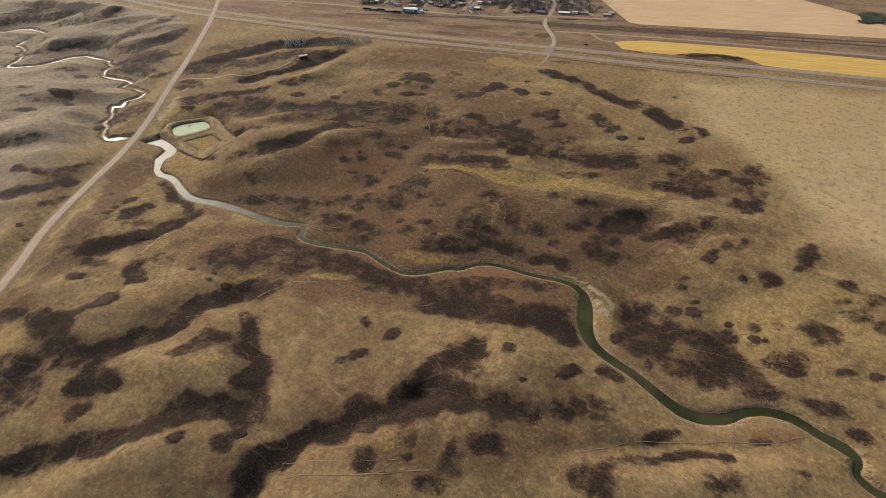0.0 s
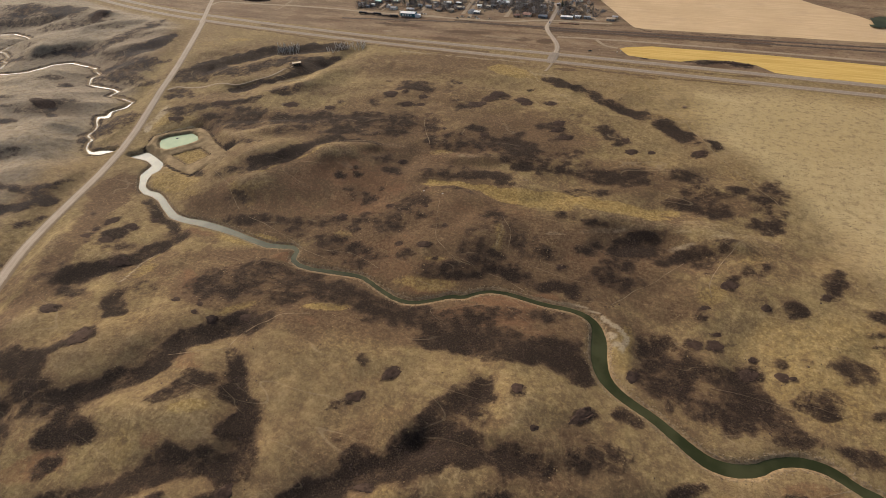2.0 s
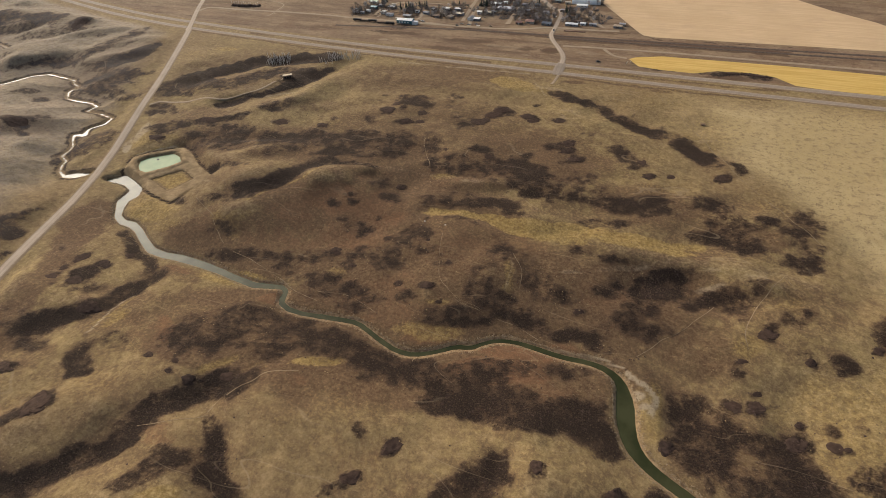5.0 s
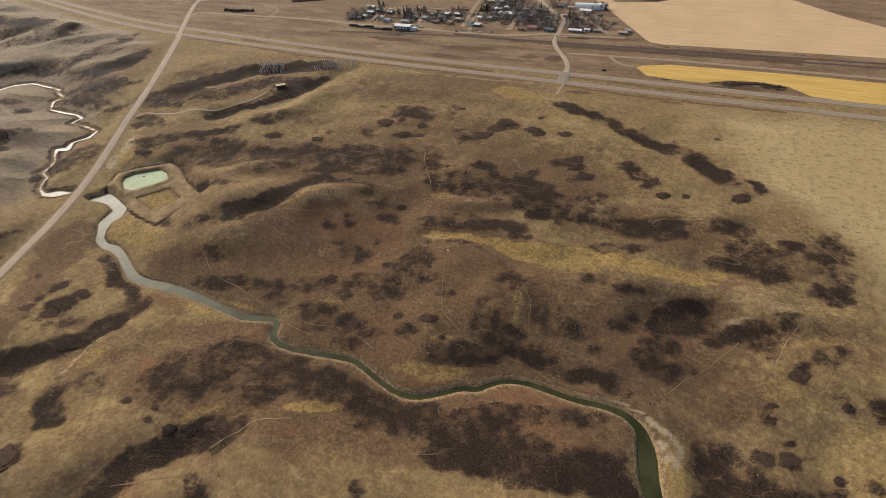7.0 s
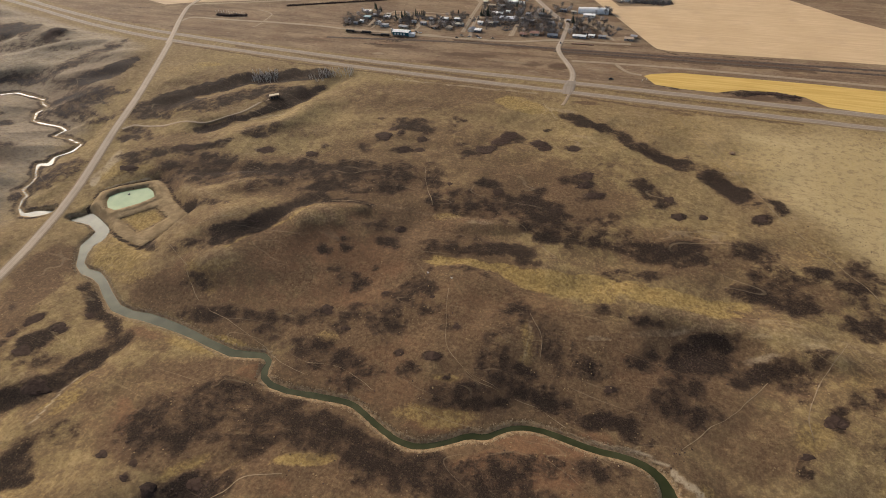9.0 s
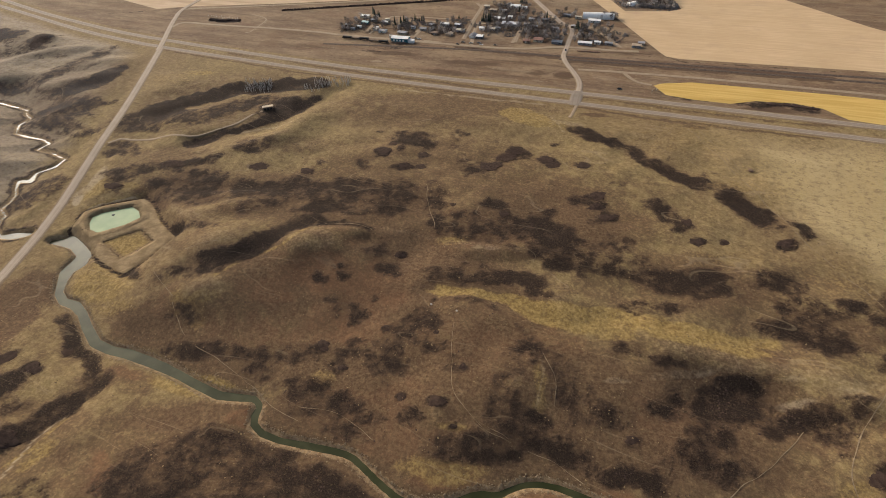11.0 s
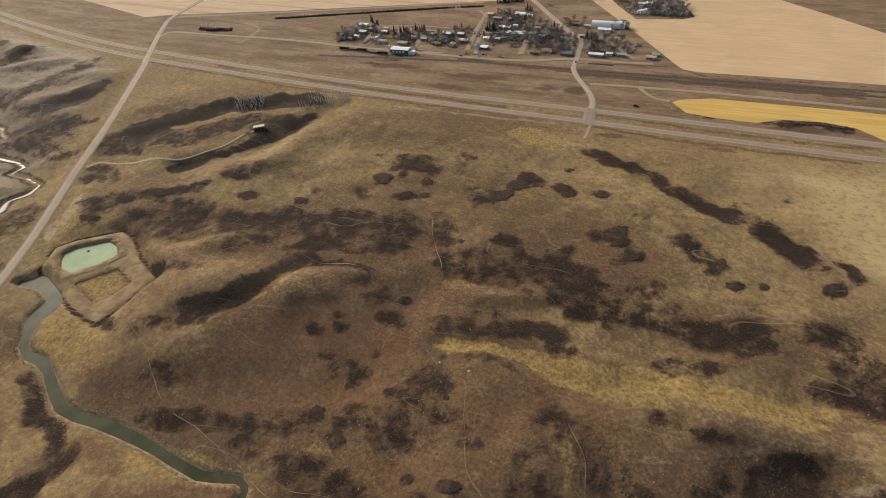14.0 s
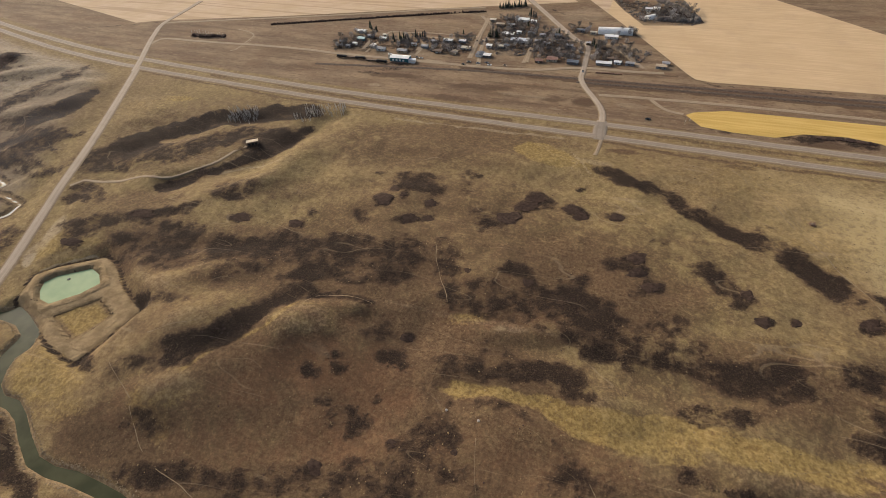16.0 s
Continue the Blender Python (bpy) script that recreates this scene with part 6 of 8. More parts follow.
# crests stay grassy, hollows fill with brush
crest = HEIGHT - blurred(HEIGHT, 11)
rugged = steps(-XX - 0.55 * YY, 330, 430)
shady = (0.12 + 0.2 * rugged) * steps(turned, 0.05, 0.20) * (1 - steps(beyond(XX, YY), -50, -12)) * steps(water_gap, 8, 25) * steps(outline(XX, YY, PASTURE), -20, 5)
LAYERS["brush"] = np.maximum(LAYERS["brush"], shady)
LAYERS["brush"] *= 1 - 0.6 * steps(LAYERS["gold"], 0.6, 0.9)
settled = LAYERS["brush"] < 0.88
LAYERS["brush"] = np.where(settled, LAYERS["brush"] * (1 - 0.35 * steps(crest, 0.2, 1.5) * (1 - 0.75 * steps(LAYERS["brush"], 0.55, 0.8))) + 0.24 * steps(LAYERS["brush"], 0.2, 0.45) * steps(-crest, 0.2, 1.3), LAYERS["brush"])
# tinted paler the more the ground stands above its surroundings
LAYERS["pale"] = np.maximum(LAYERS["pale"], 0.40 * steps(crest, 0.3, 2.2))
for key in ("brown", "red"):
    LAYERS[key] *= 1 - 0.3 * steps(crest, 0.2, 1.5)
shore, pad_edge, cell_edge = outline(XX, YY, POND), outline(XX, YY, PAD), outline(XX, YY, CELL)
growth = LAYERS["brush"] * np.clip(0.92 + 0.14 * vnoise(XX, YY, 19, 61) + 0.20 * vnoise(XX, YY, 8, 62), 0.45, 1.15)
growth *= steps(water_gap, 0.5, 3) * steps(pad_edge, -3, 1)
# dark edging beside the brook paints the shade of undercut banks
brook_gap = near_line(XX, YY, UPSTREAM)
growth = np.maximum(growth, 0.85 * (1 - steps(np.abs(brook_gap - 2.4), 0.8, 2.6)) * steps(-XX, 500, 520))
growth = np.where(growth > 0.9, 0.6, 0.3) * growth + np.where(growth > 0.9, 0.4, 0.7) * (0.5 * blurred(growth, 1) + 0.5 * blurred(growth, 3))
# dark outlines of the earthworks, ditch and shadow line alike, drawn as brush
for edge, dense in ((shore - 1.2, 0.95), (shore - 7.0, 0.4), (pad_edge - 2.2, 0.8), (pad_edge + 6.0, 0.35), (cell_edge + 0.5, 0.75)):
    growth = np.maximum(growth, dense * (1 - steps(np.abs(edge), 0.4, 1.7)))
LAYERS["brush"] = growth
LAYERS["gold"] = np.maximum(LAYERS["gold"], 0.9 * (1 - steps(cell_edge, -5, -2)))
LAYERS["brown"] = np.maximum(LAYERS["brown"], 0.9 * blurred(growth, 5) * (1 - steps(beyond(XX, YY), -50, -12)))
set_value(ground, "dirt", np.maximum(0.9 * (1 - steps(pad_edge, -1, 2)) * steps(cell_edge, -3, 0), 0.0))
for key, value in LAYERS.items():
    set_value(ground, key, value)
set_value(ground, "earth", EARTH)
set_value(ground, "north", 1.0 * (XX < -150) * (YY > 700))
# western zone whose grass and brush carry the painted haze
set_value(ground, "haze_tint", steps(-XX - 0.55 * YY, 330, 460) * (1 - steps(beyond(XX, YY), -40, 0)))
set_value(ground, "pasture", 1 - steps(outline(XX, YY, PASTURE) + 16 * vnoise(XX, YY, 40, 91), -95, 55))
set_value(ground, "stubble", np.clip(0.5 - stub / 20, 0, 1))
set_value(ground, "straw", np.clip(0.5 - outline(XX, YY, FIELD_GOLD) / 20, 0, 1))
set_value(ground, "meadow", steps(beyond(XX, YY), 28, 36) * (1 - steps(YY, 1500, 2500)))


def pool(name, gap, reach, level, material, label):
    """A level sheet of water over the hollow where gap is below reach."""
    keep = (gap < reach)[:-1, :-1] | (gap < reach)[1:, 1:]
    cells = np.stack([index[:-1, :-1], index[:-1, 1:], index[1:, 1:], index[1:, :-1]], -1)[keep]
    used, flat = np.unique(cells, return_inverse=True)
    places = np.stack([XX.ravel()[used], YY.ravel()[used], np.full(len(used), level)], -1)
    return tagged(from_arrays(name, places, flat.reshape(-1, 4), material), label, "water", kind="structure")


creek_gap = np.minimum(near_line(XX, YY, CREEK_WEST), near_line(XX, YY, CREEK_EAST))
pool("creek_water", creek_gap, 1.5, WATER, M_CREEK, "slow muddy green creek winding between low banks")
pool("upstream_water", np.where(creek_gap < 4, 99, near_line(XX, YY, UPSTREAM)), 1.5, WATER + 0.02, M_BROOK, "thin meandering brook in a grassy flat")
FAR_POND = [(255, 850), (262, 840), (275, 846), (284, 862), (283, 885), (272, 893), (262, 880), (264, 865)]
pool("far_pond", outline(XX, YY, FAR_POND), 0.0, 0.75, M_CREEK, "small slough at the edge of a field")
pool("lagoon_water", outline(XX, YY, POND), 1.5, -10.5, M_LAGOON, "pale green water of a sewage lagoon")


# ---- roads ----
def smooth_line(line, step=6.0):
    """Points every few metres along a soft curve through the given ones."""
    pts = [Vector(p) for p in line]
    pts = [2 * pts[0] - pts[1], *pts, 2 * pts[-1] - pts[-2]]
    out = []
    for a, b, c, d in zip(pts, pts[1:], pts[2:], pts[3:]):
        n = max(1, int((c - b).length / step))
        for k in range(n):
            u = k / n
            out.append(0.5 * (2 * b + (c - a) * u + (2 * a - 5 * b + 4 * c - d) * u * u + (3 * b - a - 3 * c + d) * u ** 3))
    return [*out, pts[-2]]


def road(name, line, half, lift, material, label, shoulder=1.5, ends=(1.0, 1.0)):
    """A crowned road bed with sloping shoulders."""
    pts = smooth_line(line)
    across = [(-half - shoulder, -0.7, -1.25), (-half, lift, -1.0), (-half * 0.5, lift + 0.05, -0.5), (0, lift + 0.08, 0), (half * 0.5, lift + 0.05, 0.5), (half, lift, 1.0), (half + shoulder, -0.7, 1.25)]
    verts, mark, full = [], [], len(pts) - 1
    for k, p in enumerate(pts):
        way = (pts[min(k + 1, len(pts) - 1)] - pts[max(k - 1, 0)]).normalized()
        wob = 0.25 * math.sin(p.x * 0.13 + p.y * 0.09)
        tops = [float(at_ground(p.x - way.y * o, p.y + way.x * o)) for o in (-half, 0, half)]
        for o, up, m in across:
            o = o * min(1.0, ends[0] + 4.0 * k / full, ends[1] + 4.0 * (full - k) / full) + wob * (1 if abs(m) >= 1 else 0)
            x, y = p.x - way.y * o, p.y + way.x * o
            verts.append((x, y, (max(tops) if half > 2 else tops[1]) + up if abs(m) <= 1 else float(at_ground(x, y)) - 0.3))
            mark.append(m)
    faces = [(7 * k + j, 7 * k + 7 + j, 7 * k + 8 + j, 7 * k + 1 + j) for k in range(len(pts) - 1) for j in range(6)]
    ob = from_arrays(name, np.array(verts), np.array(faces)[:, ::-1], material, smooth=True)
    set_value(ob, "across", mark)
    return tagged(ob, label, "road", kind="structure")


road("gravel_road", GRAVEL_LINE, 3.7, 0.35, M_GRAVEL, "straight pale gravel road crossing the valley", 3.0)
road("highway_south", HIGHWAY_SOUTH, 3.9, 0.30, M_ASPHALT, "worn grey carriageway of a divided highway", 4.0)
road("highway_north", HIGHWAY_NORTH, 4.2, 0.30, M_ASPHALT, "worn grey carriageway of a divided highway", 4.0)
road("crossing_road", [(-123.5, 648), (-124, 662), (-128, 679), (-138, 701), (-149, 722), (-156, 742), (-157, 755), (-158, 790), (-160, 830), (-166, 852)], 2.9, 0.42, M_GRAVEL, "gravel access road curving up to the village", ends=(1.6, 1.0))
road("median_crossing", [(-122, 614), (-122.5, 622), (-123, 632), (-123, 642), (-123.5, 651)], 6.0, 0.33, M_CROSS, "worn crossing between the two carriageways", ends=(0.75, 0.75))
road("village_long_road", [(-166, 852), (-185, 870), (-251, 980), (-330, 1110)], 4.0, 0.4, M_GRAVEL, "gravel road running out between the fields")
road("front_street", [(-757, 712), (-757, 731), (-735, 736), (-699, 737), (-646, 740), (-592, 744), (-520, 746), (-476, 744), (-386, 745), (-282, 747), (-215, 753), (-161, 772), (-97, 776), (-70, 780)], 3.2, 0.36, M_TRACK, "pale dirt street along the village front")
road("gravel_road_north", [(-701, 627), (-710, 642), (-755, 704), (-785, 748), (-808, 789), (-821, 854), (-832, 902)], 3.6, 0.46, M_GRAVEL, "gravel road running north past the highway")
road("north_road", [(-808, 789), (-788, 799), (-749, 812), (-690, 834), (-547, 886), (-396, 946), (-333, 967)], 2.8, 0.38, M_TRACK, "dirt road along the field edge")
road("service_road", [(-133, 706), (-110, 709), (-82, 711), (-3, 716), (122, 718), (300, 718)], 2.8, 0.30, M_TRACK, "dirt service road beside the railway")
road("field_turnoff", [(-82, 711), (-74, 698), (-64, 688), (-50, 685)], 2.2, 0.26, M_TRACK, "short dirt turn-off to a field")
road("village_street", [(-279, 751), (-293, 814), (-297, 880), (-328, 929)], 2.6, 0.22, M_TRACK, "pale dirt street between village yards", 1.0)
road("village_street", [(-228, 771), (-230, 809), (-228, 855)], 2.4, 0.22, M_TRACK, "pale dirt street between village yards", 1.0)
road("village_street", [(-299, 834), (-264, 844), (-228, 855), (-191, 857), (-167, 857), (-136, 847), (-114, 824), (-92, 788)], 2.2, 0.22, M_TRACK, "pale dirt street between village yards", 1.0)
road("back_lane", [(-436, 835), (-370, 843), (-304, 844)], 1.8, 0.22, M_TRACK, "dirt lane behind the village gardens", 1.0)
road("village_street", [(-366, 762), (-367, 784), (-366, 805)], 2.0, 0.22, M_TRACK, "pale dirt street between village yards", 1.0)
road("village_street", [(-434, 756), (-434, 789), (-436, 835)], 1.8, 0.22, M_TRACK, "pale dirt street between village yards", 1.0)
road("field_lane", [(-666, 793), (-648, 789), (-627, 777), (-620, 750), (-616, 722), (-621, 717)], 1.2, 0.22, M_TRACK, "faint dirt lane over a meadow", 1.0)
road("field_approach", [(-120, 618), (-121, 593), (-122, 586)], 1.5, 0.22, M_TRACK, "short dirt approach from the highway into the pasture", 1.0)
road("yard_lane", YARD_LANE, 1.6, 0.15, M_TRACK, "dirt lane climbing a gully to a shed", 1.0)
for line in ([(-480, 707), (-294, 733), (-162, 742), (-90, 746), (133, 760), (330, 772)], [(-160, 733), (-89, 737), (129, 748), (330, 758)]):
    road("railway_bed", line, 1.5, 0.35, M_RAIL, "dark ballast of a railway embankment", 2.5)


def trail(half, *line):
    """A narrow path worn bare by cattle, broken where the grass closes over it."""
    pts = smooth_line(line, 2.5)
    verts, faces = [], []
    for k, p in enumerate(pts):
        way = (pts[min(k + 1, len(pts) - 1)] - pts[max(k - 1, 0)]).normalized()
        sway = 0.9 * float(vnoise(p.x, p.y, 9, 95))
        wide = half * (0.75 + 0.5 * float(vnoise(p.x, p.y, 6, 96)))
        for o in (sway - wide, sway, sway + wide):
            x, y = p.x - way.y * o, p.y + way.x * o
            verts.append((x, y, float(at_ground(x, y)) + (0.24 if o == sway else 0.14)))
        if k and float(vnoise(p.x, p.y, 13, 97)) > -0.7:
            faces += [(3 * k - 3 + j, 3 * k - 2 + j, 3 * k + 1 + j, 3 * k + j) for j in (0, 1)]
    ob = from_arrays("cattle_trail", np.array(verts), np.array(faces), M_PATH, smooth=True)
    return tagged(ob, "narrow pale cattle trail worn into the grass", "path", kind="structure")


M_PATH = plain("bare_trail", (0.185, 0.135, 0.083), (0.285, 0.215, 0.138), 3.0, rough=0.95, spec=0.1)
trail(0.32, (-12.8, 595.5), (14.5, 548.2), (33.1, 510.1), (49.7, 479.3), (56.9, 460.5), (74.2, 434.4), (88.3, 415.8), (100.8, 398.6), (111.6, 383.3))
trail(0.22, (-5.1, 597.7), (21.3, 549.4), (39.5, 512.1), (54.6, 480.8))
trail(0.18, (-60.5, 563.2), (-8.8, 537.2), (35.2, 510.8), (83.2, 501.1), (133.6, 485.0))
trail(0.29, (85.5, 344.3), (74.0, 324.5), (64.6, 305.2), (60.6, 290.9), (62.1, 279.6))
trail(0.22, (84.9, 341.7), (88.9, 330.6))
trail(0.22, (0.5, 253.1), (11.0, 266.1), (24.4, 280.1), (45.3, 308.3))
trail(0.22, (-89.1, 308.4), (-78.4, 292.6), (-76.7, 278.0))
trail(0.22, (-145.3, 311.8), (-139.0, 289.6), (-130.9, 270.0), (-121.3, 261.4), (-104.8, 253.1), (-88.3, 253.1))
trail(0.18, (-210.8, 234.6), (-189.2, 238.2), (-162.8, 231.6))
trail(0.22, (-331.0, 267.4), (-302.8, 249.5), (-263.6, 241.7), (-224.5, 230.2), (-206.2, 227.4))
trail(0.22, (-363.1, 285.5), (-333.6, 270.6))
trail(0.36, (-352.8, 307.3), (-326.5, 323.4))
trail(0.18, (-116.6, 257.7), (-95.0, 253.7), (-68.5, 250.5), (-48.9, 243.0))
trail(0.36, (-274.4, 358.4), (-268.5, 368.3), (-249.6, 372.9), (-233.1, 372.7))
trail(0.25, (-214.0, 436.3), (-202.6, 411.7), (-188.5, 389.8))
trail(0.18, (-8.0, 590.6), (13.2, 556.9), (28.7, 528.6))
trail(0.36, (-210.4, 130.5), (-209.4, 140.6), (-200.9, 154.4), (-196.8, 164.0), (-180.9, 171.6))
trail(0.25, (-238.0, 110.4), (-216.8, 122.9), (-208.7, 128.7))
trail(0.29, (-118.1, 50.9), (-85.9, 63.1), (-66.8, 72.8), (-52.0, 79.8))
trail(0.29, (14.6, 119.6), (46.6, 140.5), (87.2, 156.0), (113.9, 168.1), (125.2, 176.0))
trail(0.22, (-123.2, 56.9), (-89.7, 69.2), (-69.5, 78.3))


# ---- brush, thickets and bank grass ----
rng = np.random.default_rng(7)


def clump_mesh(x, y, z, wide, high, sides=5):
    """Places and triangles of many ragged little bushes, one at each x, y, z."""
    n = len(x)
    turn = np.arange(sides) * 2 * np.pi / sides
    spin = rng.uniform(0, 6.28, (n, 1)) + turn + rng.uniform(-0.35, 0.35, (n, sides))
    out = wide[:, None] * rng.uniform(0.75, 1.25, (n, sides))
    low = np.stack([x[:, None] + out * np.cos(spin), y[:, None] + out * np.sin(spin), np.repeat((z - 0.25)[:, None], sides, 1)], -1)
    spin = spin + 0.5
    out = wide[:, None] * rng.uniform(0.55, 1.05, (n, sides))
    mid = np.stack([x[:, None] + out * np.cos(spin), y[:, None] + out * np.sin(spin), z[:, None] + high[:, None] * rng.uniform(0.45, 0.95, (n, sides))], -1)
    top = np.stack([x + rng.normal(0, 0.2, n) * wide, y + rng.normal(0, 0.2, n) * wide, z + high * rng.uniform(0.8, 1.15, n)], -1)[:, None, :]
    verts = np.concatenate([low, mid, top], 1).reshape(-1, 3)
    faces = []
    for k in range(sides):
        j = (k + 1) % sides
        faces += [(k, j, sides + k), (j, sides + j, sides + k), (sides + k, sides + j, 2 * sides)]
    step = (2 * sides + 1) * np.arange(n)
    return verts, (np.array(faces)[None] + step[:, None, None]).reshape(-1, 3)


def thicket(x, y, a, b, turn):
    """A dense low stand of leafless shrubs: one ragged mound."""
    rings, sides = max(5, min(12, int(b / 0.8))), max(14, min(56, int(2.6 * (a + b))))
    w = np.arange(sides) * 2 * np.pi / sides
    c, s = math.cos(radians(turn)), math.sin(radians(turn))
    z0 = float(at_ground(x, y))
    verts = [(0, 0, 0.5)]
    for k in range(1, rings + 1):
        r = k / rings * (1 + 0.35 / rings * rng.normal(0, 1, sides)) * (1 + 0.12 * np.sin(3 * w + x) + 0.08 * np.sin(5 * w + y))
        u, v = a * r * np.cos(w + 0.2 * k), b * r * np.sin(w + 0.2 * k)
        px, py = u * c - v * s, u * s + v * c
        rise = at_ground(x + px, y + py) - z0
        up = rng.uniform(0.03, 0.13, sides) * (1 if k < rings - 1 else 0.55) if k < rings else np.full(sides, -0.15)
        verts += list(zip(px, py, rise + up))
    faces = [(0, 1 + j, 1 + (j + 1) % sides) for j in range(sides)]
    for k in range(rings - 1):
        p, q = 1 + k * sides, 1 + (k + 1) * sides
        for j in range(sides):
            n = (j + 1) % sides
            faces += [(p + j, q + j, q + n), (p + j, q + n, p + n)]
    ob = from_arrays("shrub_thicket", np.array(verts), np.array(faces), M_THICKET, smooth=True)
    ob.location = (x, y, z0)
    return tagged(ob, "dense dark thicket of leafless shrubs in dry grass", "shrub", group="shrub thickets on the slopes")


thicket(-454.9, 401.2, 13.1, 5.7, -173)
thicket(-373.7, 421.0, 9.5, 5.1, -170)
thicket(-271.5, 471.7, 9.7, 7.8, 142)
thicket(-268.8, 487.6, 5.6, 4.1, 153)
thicket(-258.8, 481.4, 3.9, 3.6, 131)
thicket(-234.7, 480.1, 5.4, 5.2, -158)
thicket(-243.0, 457.0, 7.4, 5.6, -151)
thicket(-230.2, 462.3, 4.8, 4.3, -172)
thicket(-326.9, 427.3, 6.9, 4.9, 172)
thicket(-172.3, 481.6, 10.7, 8.1, -140)
thicket(-157.8, 511.3, 9.2, 6.7, -148)
thicket(-162.0, 499.6, 11.2, 6.6, -141)
thicket(-127.7, 504.6, 9.0, 6.7, 173)
thicket(-121.5, 498.2, 7.0, 5.2, -148)
thicket(-143.7, 420.1, 4.6, 3.8, -142)
thicket(-184.1, 417.4, 3.1, 2.5, 179)
thicket(-203.6, 359.0, 4.9, 2.7, -158)
thicket(-185.1, 296.0, 2.4, 1.2, -167)
thicket(-153.7, 302.0, 2.3, 2.0, -179)
thicket(-217.3, 272.9, 3.6, 2.5, -173)
thicket(-199.3, 264.5, 4.0, 2.0, -166)
thicket(-79.3, 463.9, 7.5, 6.0, -123)
thicket(-78.2, 450.4, 7.7, 4.8, -150)
thicket(-96.2, 503.9, 6.6, 5.3, -135)
thicket(-68.6, 441.1, 8.2, 4.8, -151)
thicket(-13.8, 451.5, 5.3, 4.3, 66)
thicket(-7.2, 431.1, 5.3, 4.4, -167)
thicket(10.9, 436.7, 4.7, 2.6, -137)
thicket(49.9, 447.9, 6.9, 4.6, -147)
thicket(-36.0, 275.2, 4.4, 2.6, -154)
thicket(58.9, 270.1, 4.0, 2.0, -152)
thicket(-186.5, 298.3, 3.2, 1.6, -171)
thicket(-219.7, 275.8, 4.8, 3.3, -174)
thicket(-157.4, 257.5, 3.4, 2.5, 172)
thicket(-136.7, 259.8, 6.1, 3.7, -167)
thicket(-124.3, 250.4, 2.6, 1.3, -162)
thicket(-130.2, 284.2, 2.8, 2.6, 178)
thicket(-90.7, 87.1, 5.8, 2.9, -173)
thicket(-64.9, 81.4, 3.3, 1.9, -159)
thicket(-1.8, 164.9, 10.3, 3.9, -121)
thicket(-38.1, 165.3, 4.5, 3.9, 81)
thicket(-23.9, 145.5, 3.0, 2.0, -142)
thicket(-109.0, 150.3, 6.6, 4.4, -118)
thicket(-120.5, 128.5, 6.0, 3.8, -142)
thicket(-295.2, 98.9, 11.0, 7.3, 144)
thicket(-234.6, 142.2, 4.5, 4.0, 174)
thicket(-216.7, 152.3, 5.2, 3.5, -179)
thicket(-176.6, 44.8, 4.7, 2.7, -170)
thicket(-150.7, 60.4, 5.2, 4.1, -91)
thicket(-305.4, 37.8, 6.4, 2.8, -163)
thicket(-269.7, 146.9, 3.8, 2.5, 171)
thicket(-250.5, 149.1, 3.0, 2.0, 161)
thicket(-248.7, 142.0, 2.8, 2.0, 162)
thicket(-340.3, 107.7, 8.1, 3.9, 179)
thicket(54.7, 240.5, 5.1, 3.9, -171)
thicket(65.9, 243.4, 6.1, 4.2, -144)
thicket(66.9, 252.4, 3.4, 1.8, -153)
thicket(86.4, 241.1, 2.8, 2.1, -141)
thicket(100.5, 232.6, 4.1, 3.5, -166)
thicket(105.8, 233.1, 2.5, 1.6, -155)
thicket(83.9, 229.5, 6.9, 4.5, -147)
thicket(159.8, 222.7, 4.1, 2.7, -148)
thicket(21.5, 202.8, 6.1, 4.0, -123)
thicket(72.3, 291.6, 6.6, 4.3, -160)
thicket(93.3, 278.9, 3.7, 2.9, -135)
thicket(126.9, 296.2, 4.3, 2.6, -133)
thicket(-394.2, 174.0, 5.8, 3.3, 178)
thicket(-397.6, 184.3, 3.4, 3.1, 150)
thicket(-397.7, 198.8, 7.5, 4.7, -94)
thicket(-376.3, 199.9, 6.5, 4.5, 166)
thicket(-376.4, 177.5, 6.6, 4.8, 168)
thicket(-372.5, 216.6, 4.1, 3.1, -169)
thicket(-342.5, 162.4, 7.9, 5.8, -166)
thicket(-342.0, 109.4, 7.2, 3.1, 170)
thicket(-904.3, 606.6, 26.2, 12.8, -88)
thicket(-664.5, 328.8, 17.1, 9.0, -178)
thicket(-490.6, 359.5, 11.2, 4.5, -172)
thicket(-448.2, 135.5, 4.1, 2.5, 158)
thicket(-690.1, 757.7, 23.9, 9.2, -173)
thicket(-205.4, 359.5, 3.5, 1.6, -155)

gx, gy = np.meshgrid(np.arange(-690, 232, 1.35), np.arange(-50, 592, 1.35))
gx, gy = (gx + rng.uniform(-1.4, 1.4, gx.shape)).ravel(), (gy + rng.uniform(-1.4, 1.4, gy.shape)).ravel()
thick = value_at("brush", gx, gy) + 0.35 * vnoise(gx, gy, 7, 31) + 0.25 * vnoise(gx, gy, 2.7, 32)
keep = (thick > 0.98) & (rng.uniform(0, 1, len(gx)) < 0.5) & (value_at("brush", gx, gy) > 0.25)
gx, gy, thick = gx[keep], gy[keep], thick[keep]
wide = rng.uniform(0.25, 0.7, len(gx))
verts, faces = clump_mesh(gx, gy, at_ground(gx, gy), wide, wide * rng.uniform(0.22, 0.5, len(gx)), 4)
tagged(from_arrays("low_brush", verts, faces, M_BRUSH, smooth=True), "low leafless brush filling gullies and shaded slopes", "brush", kind="stuff")

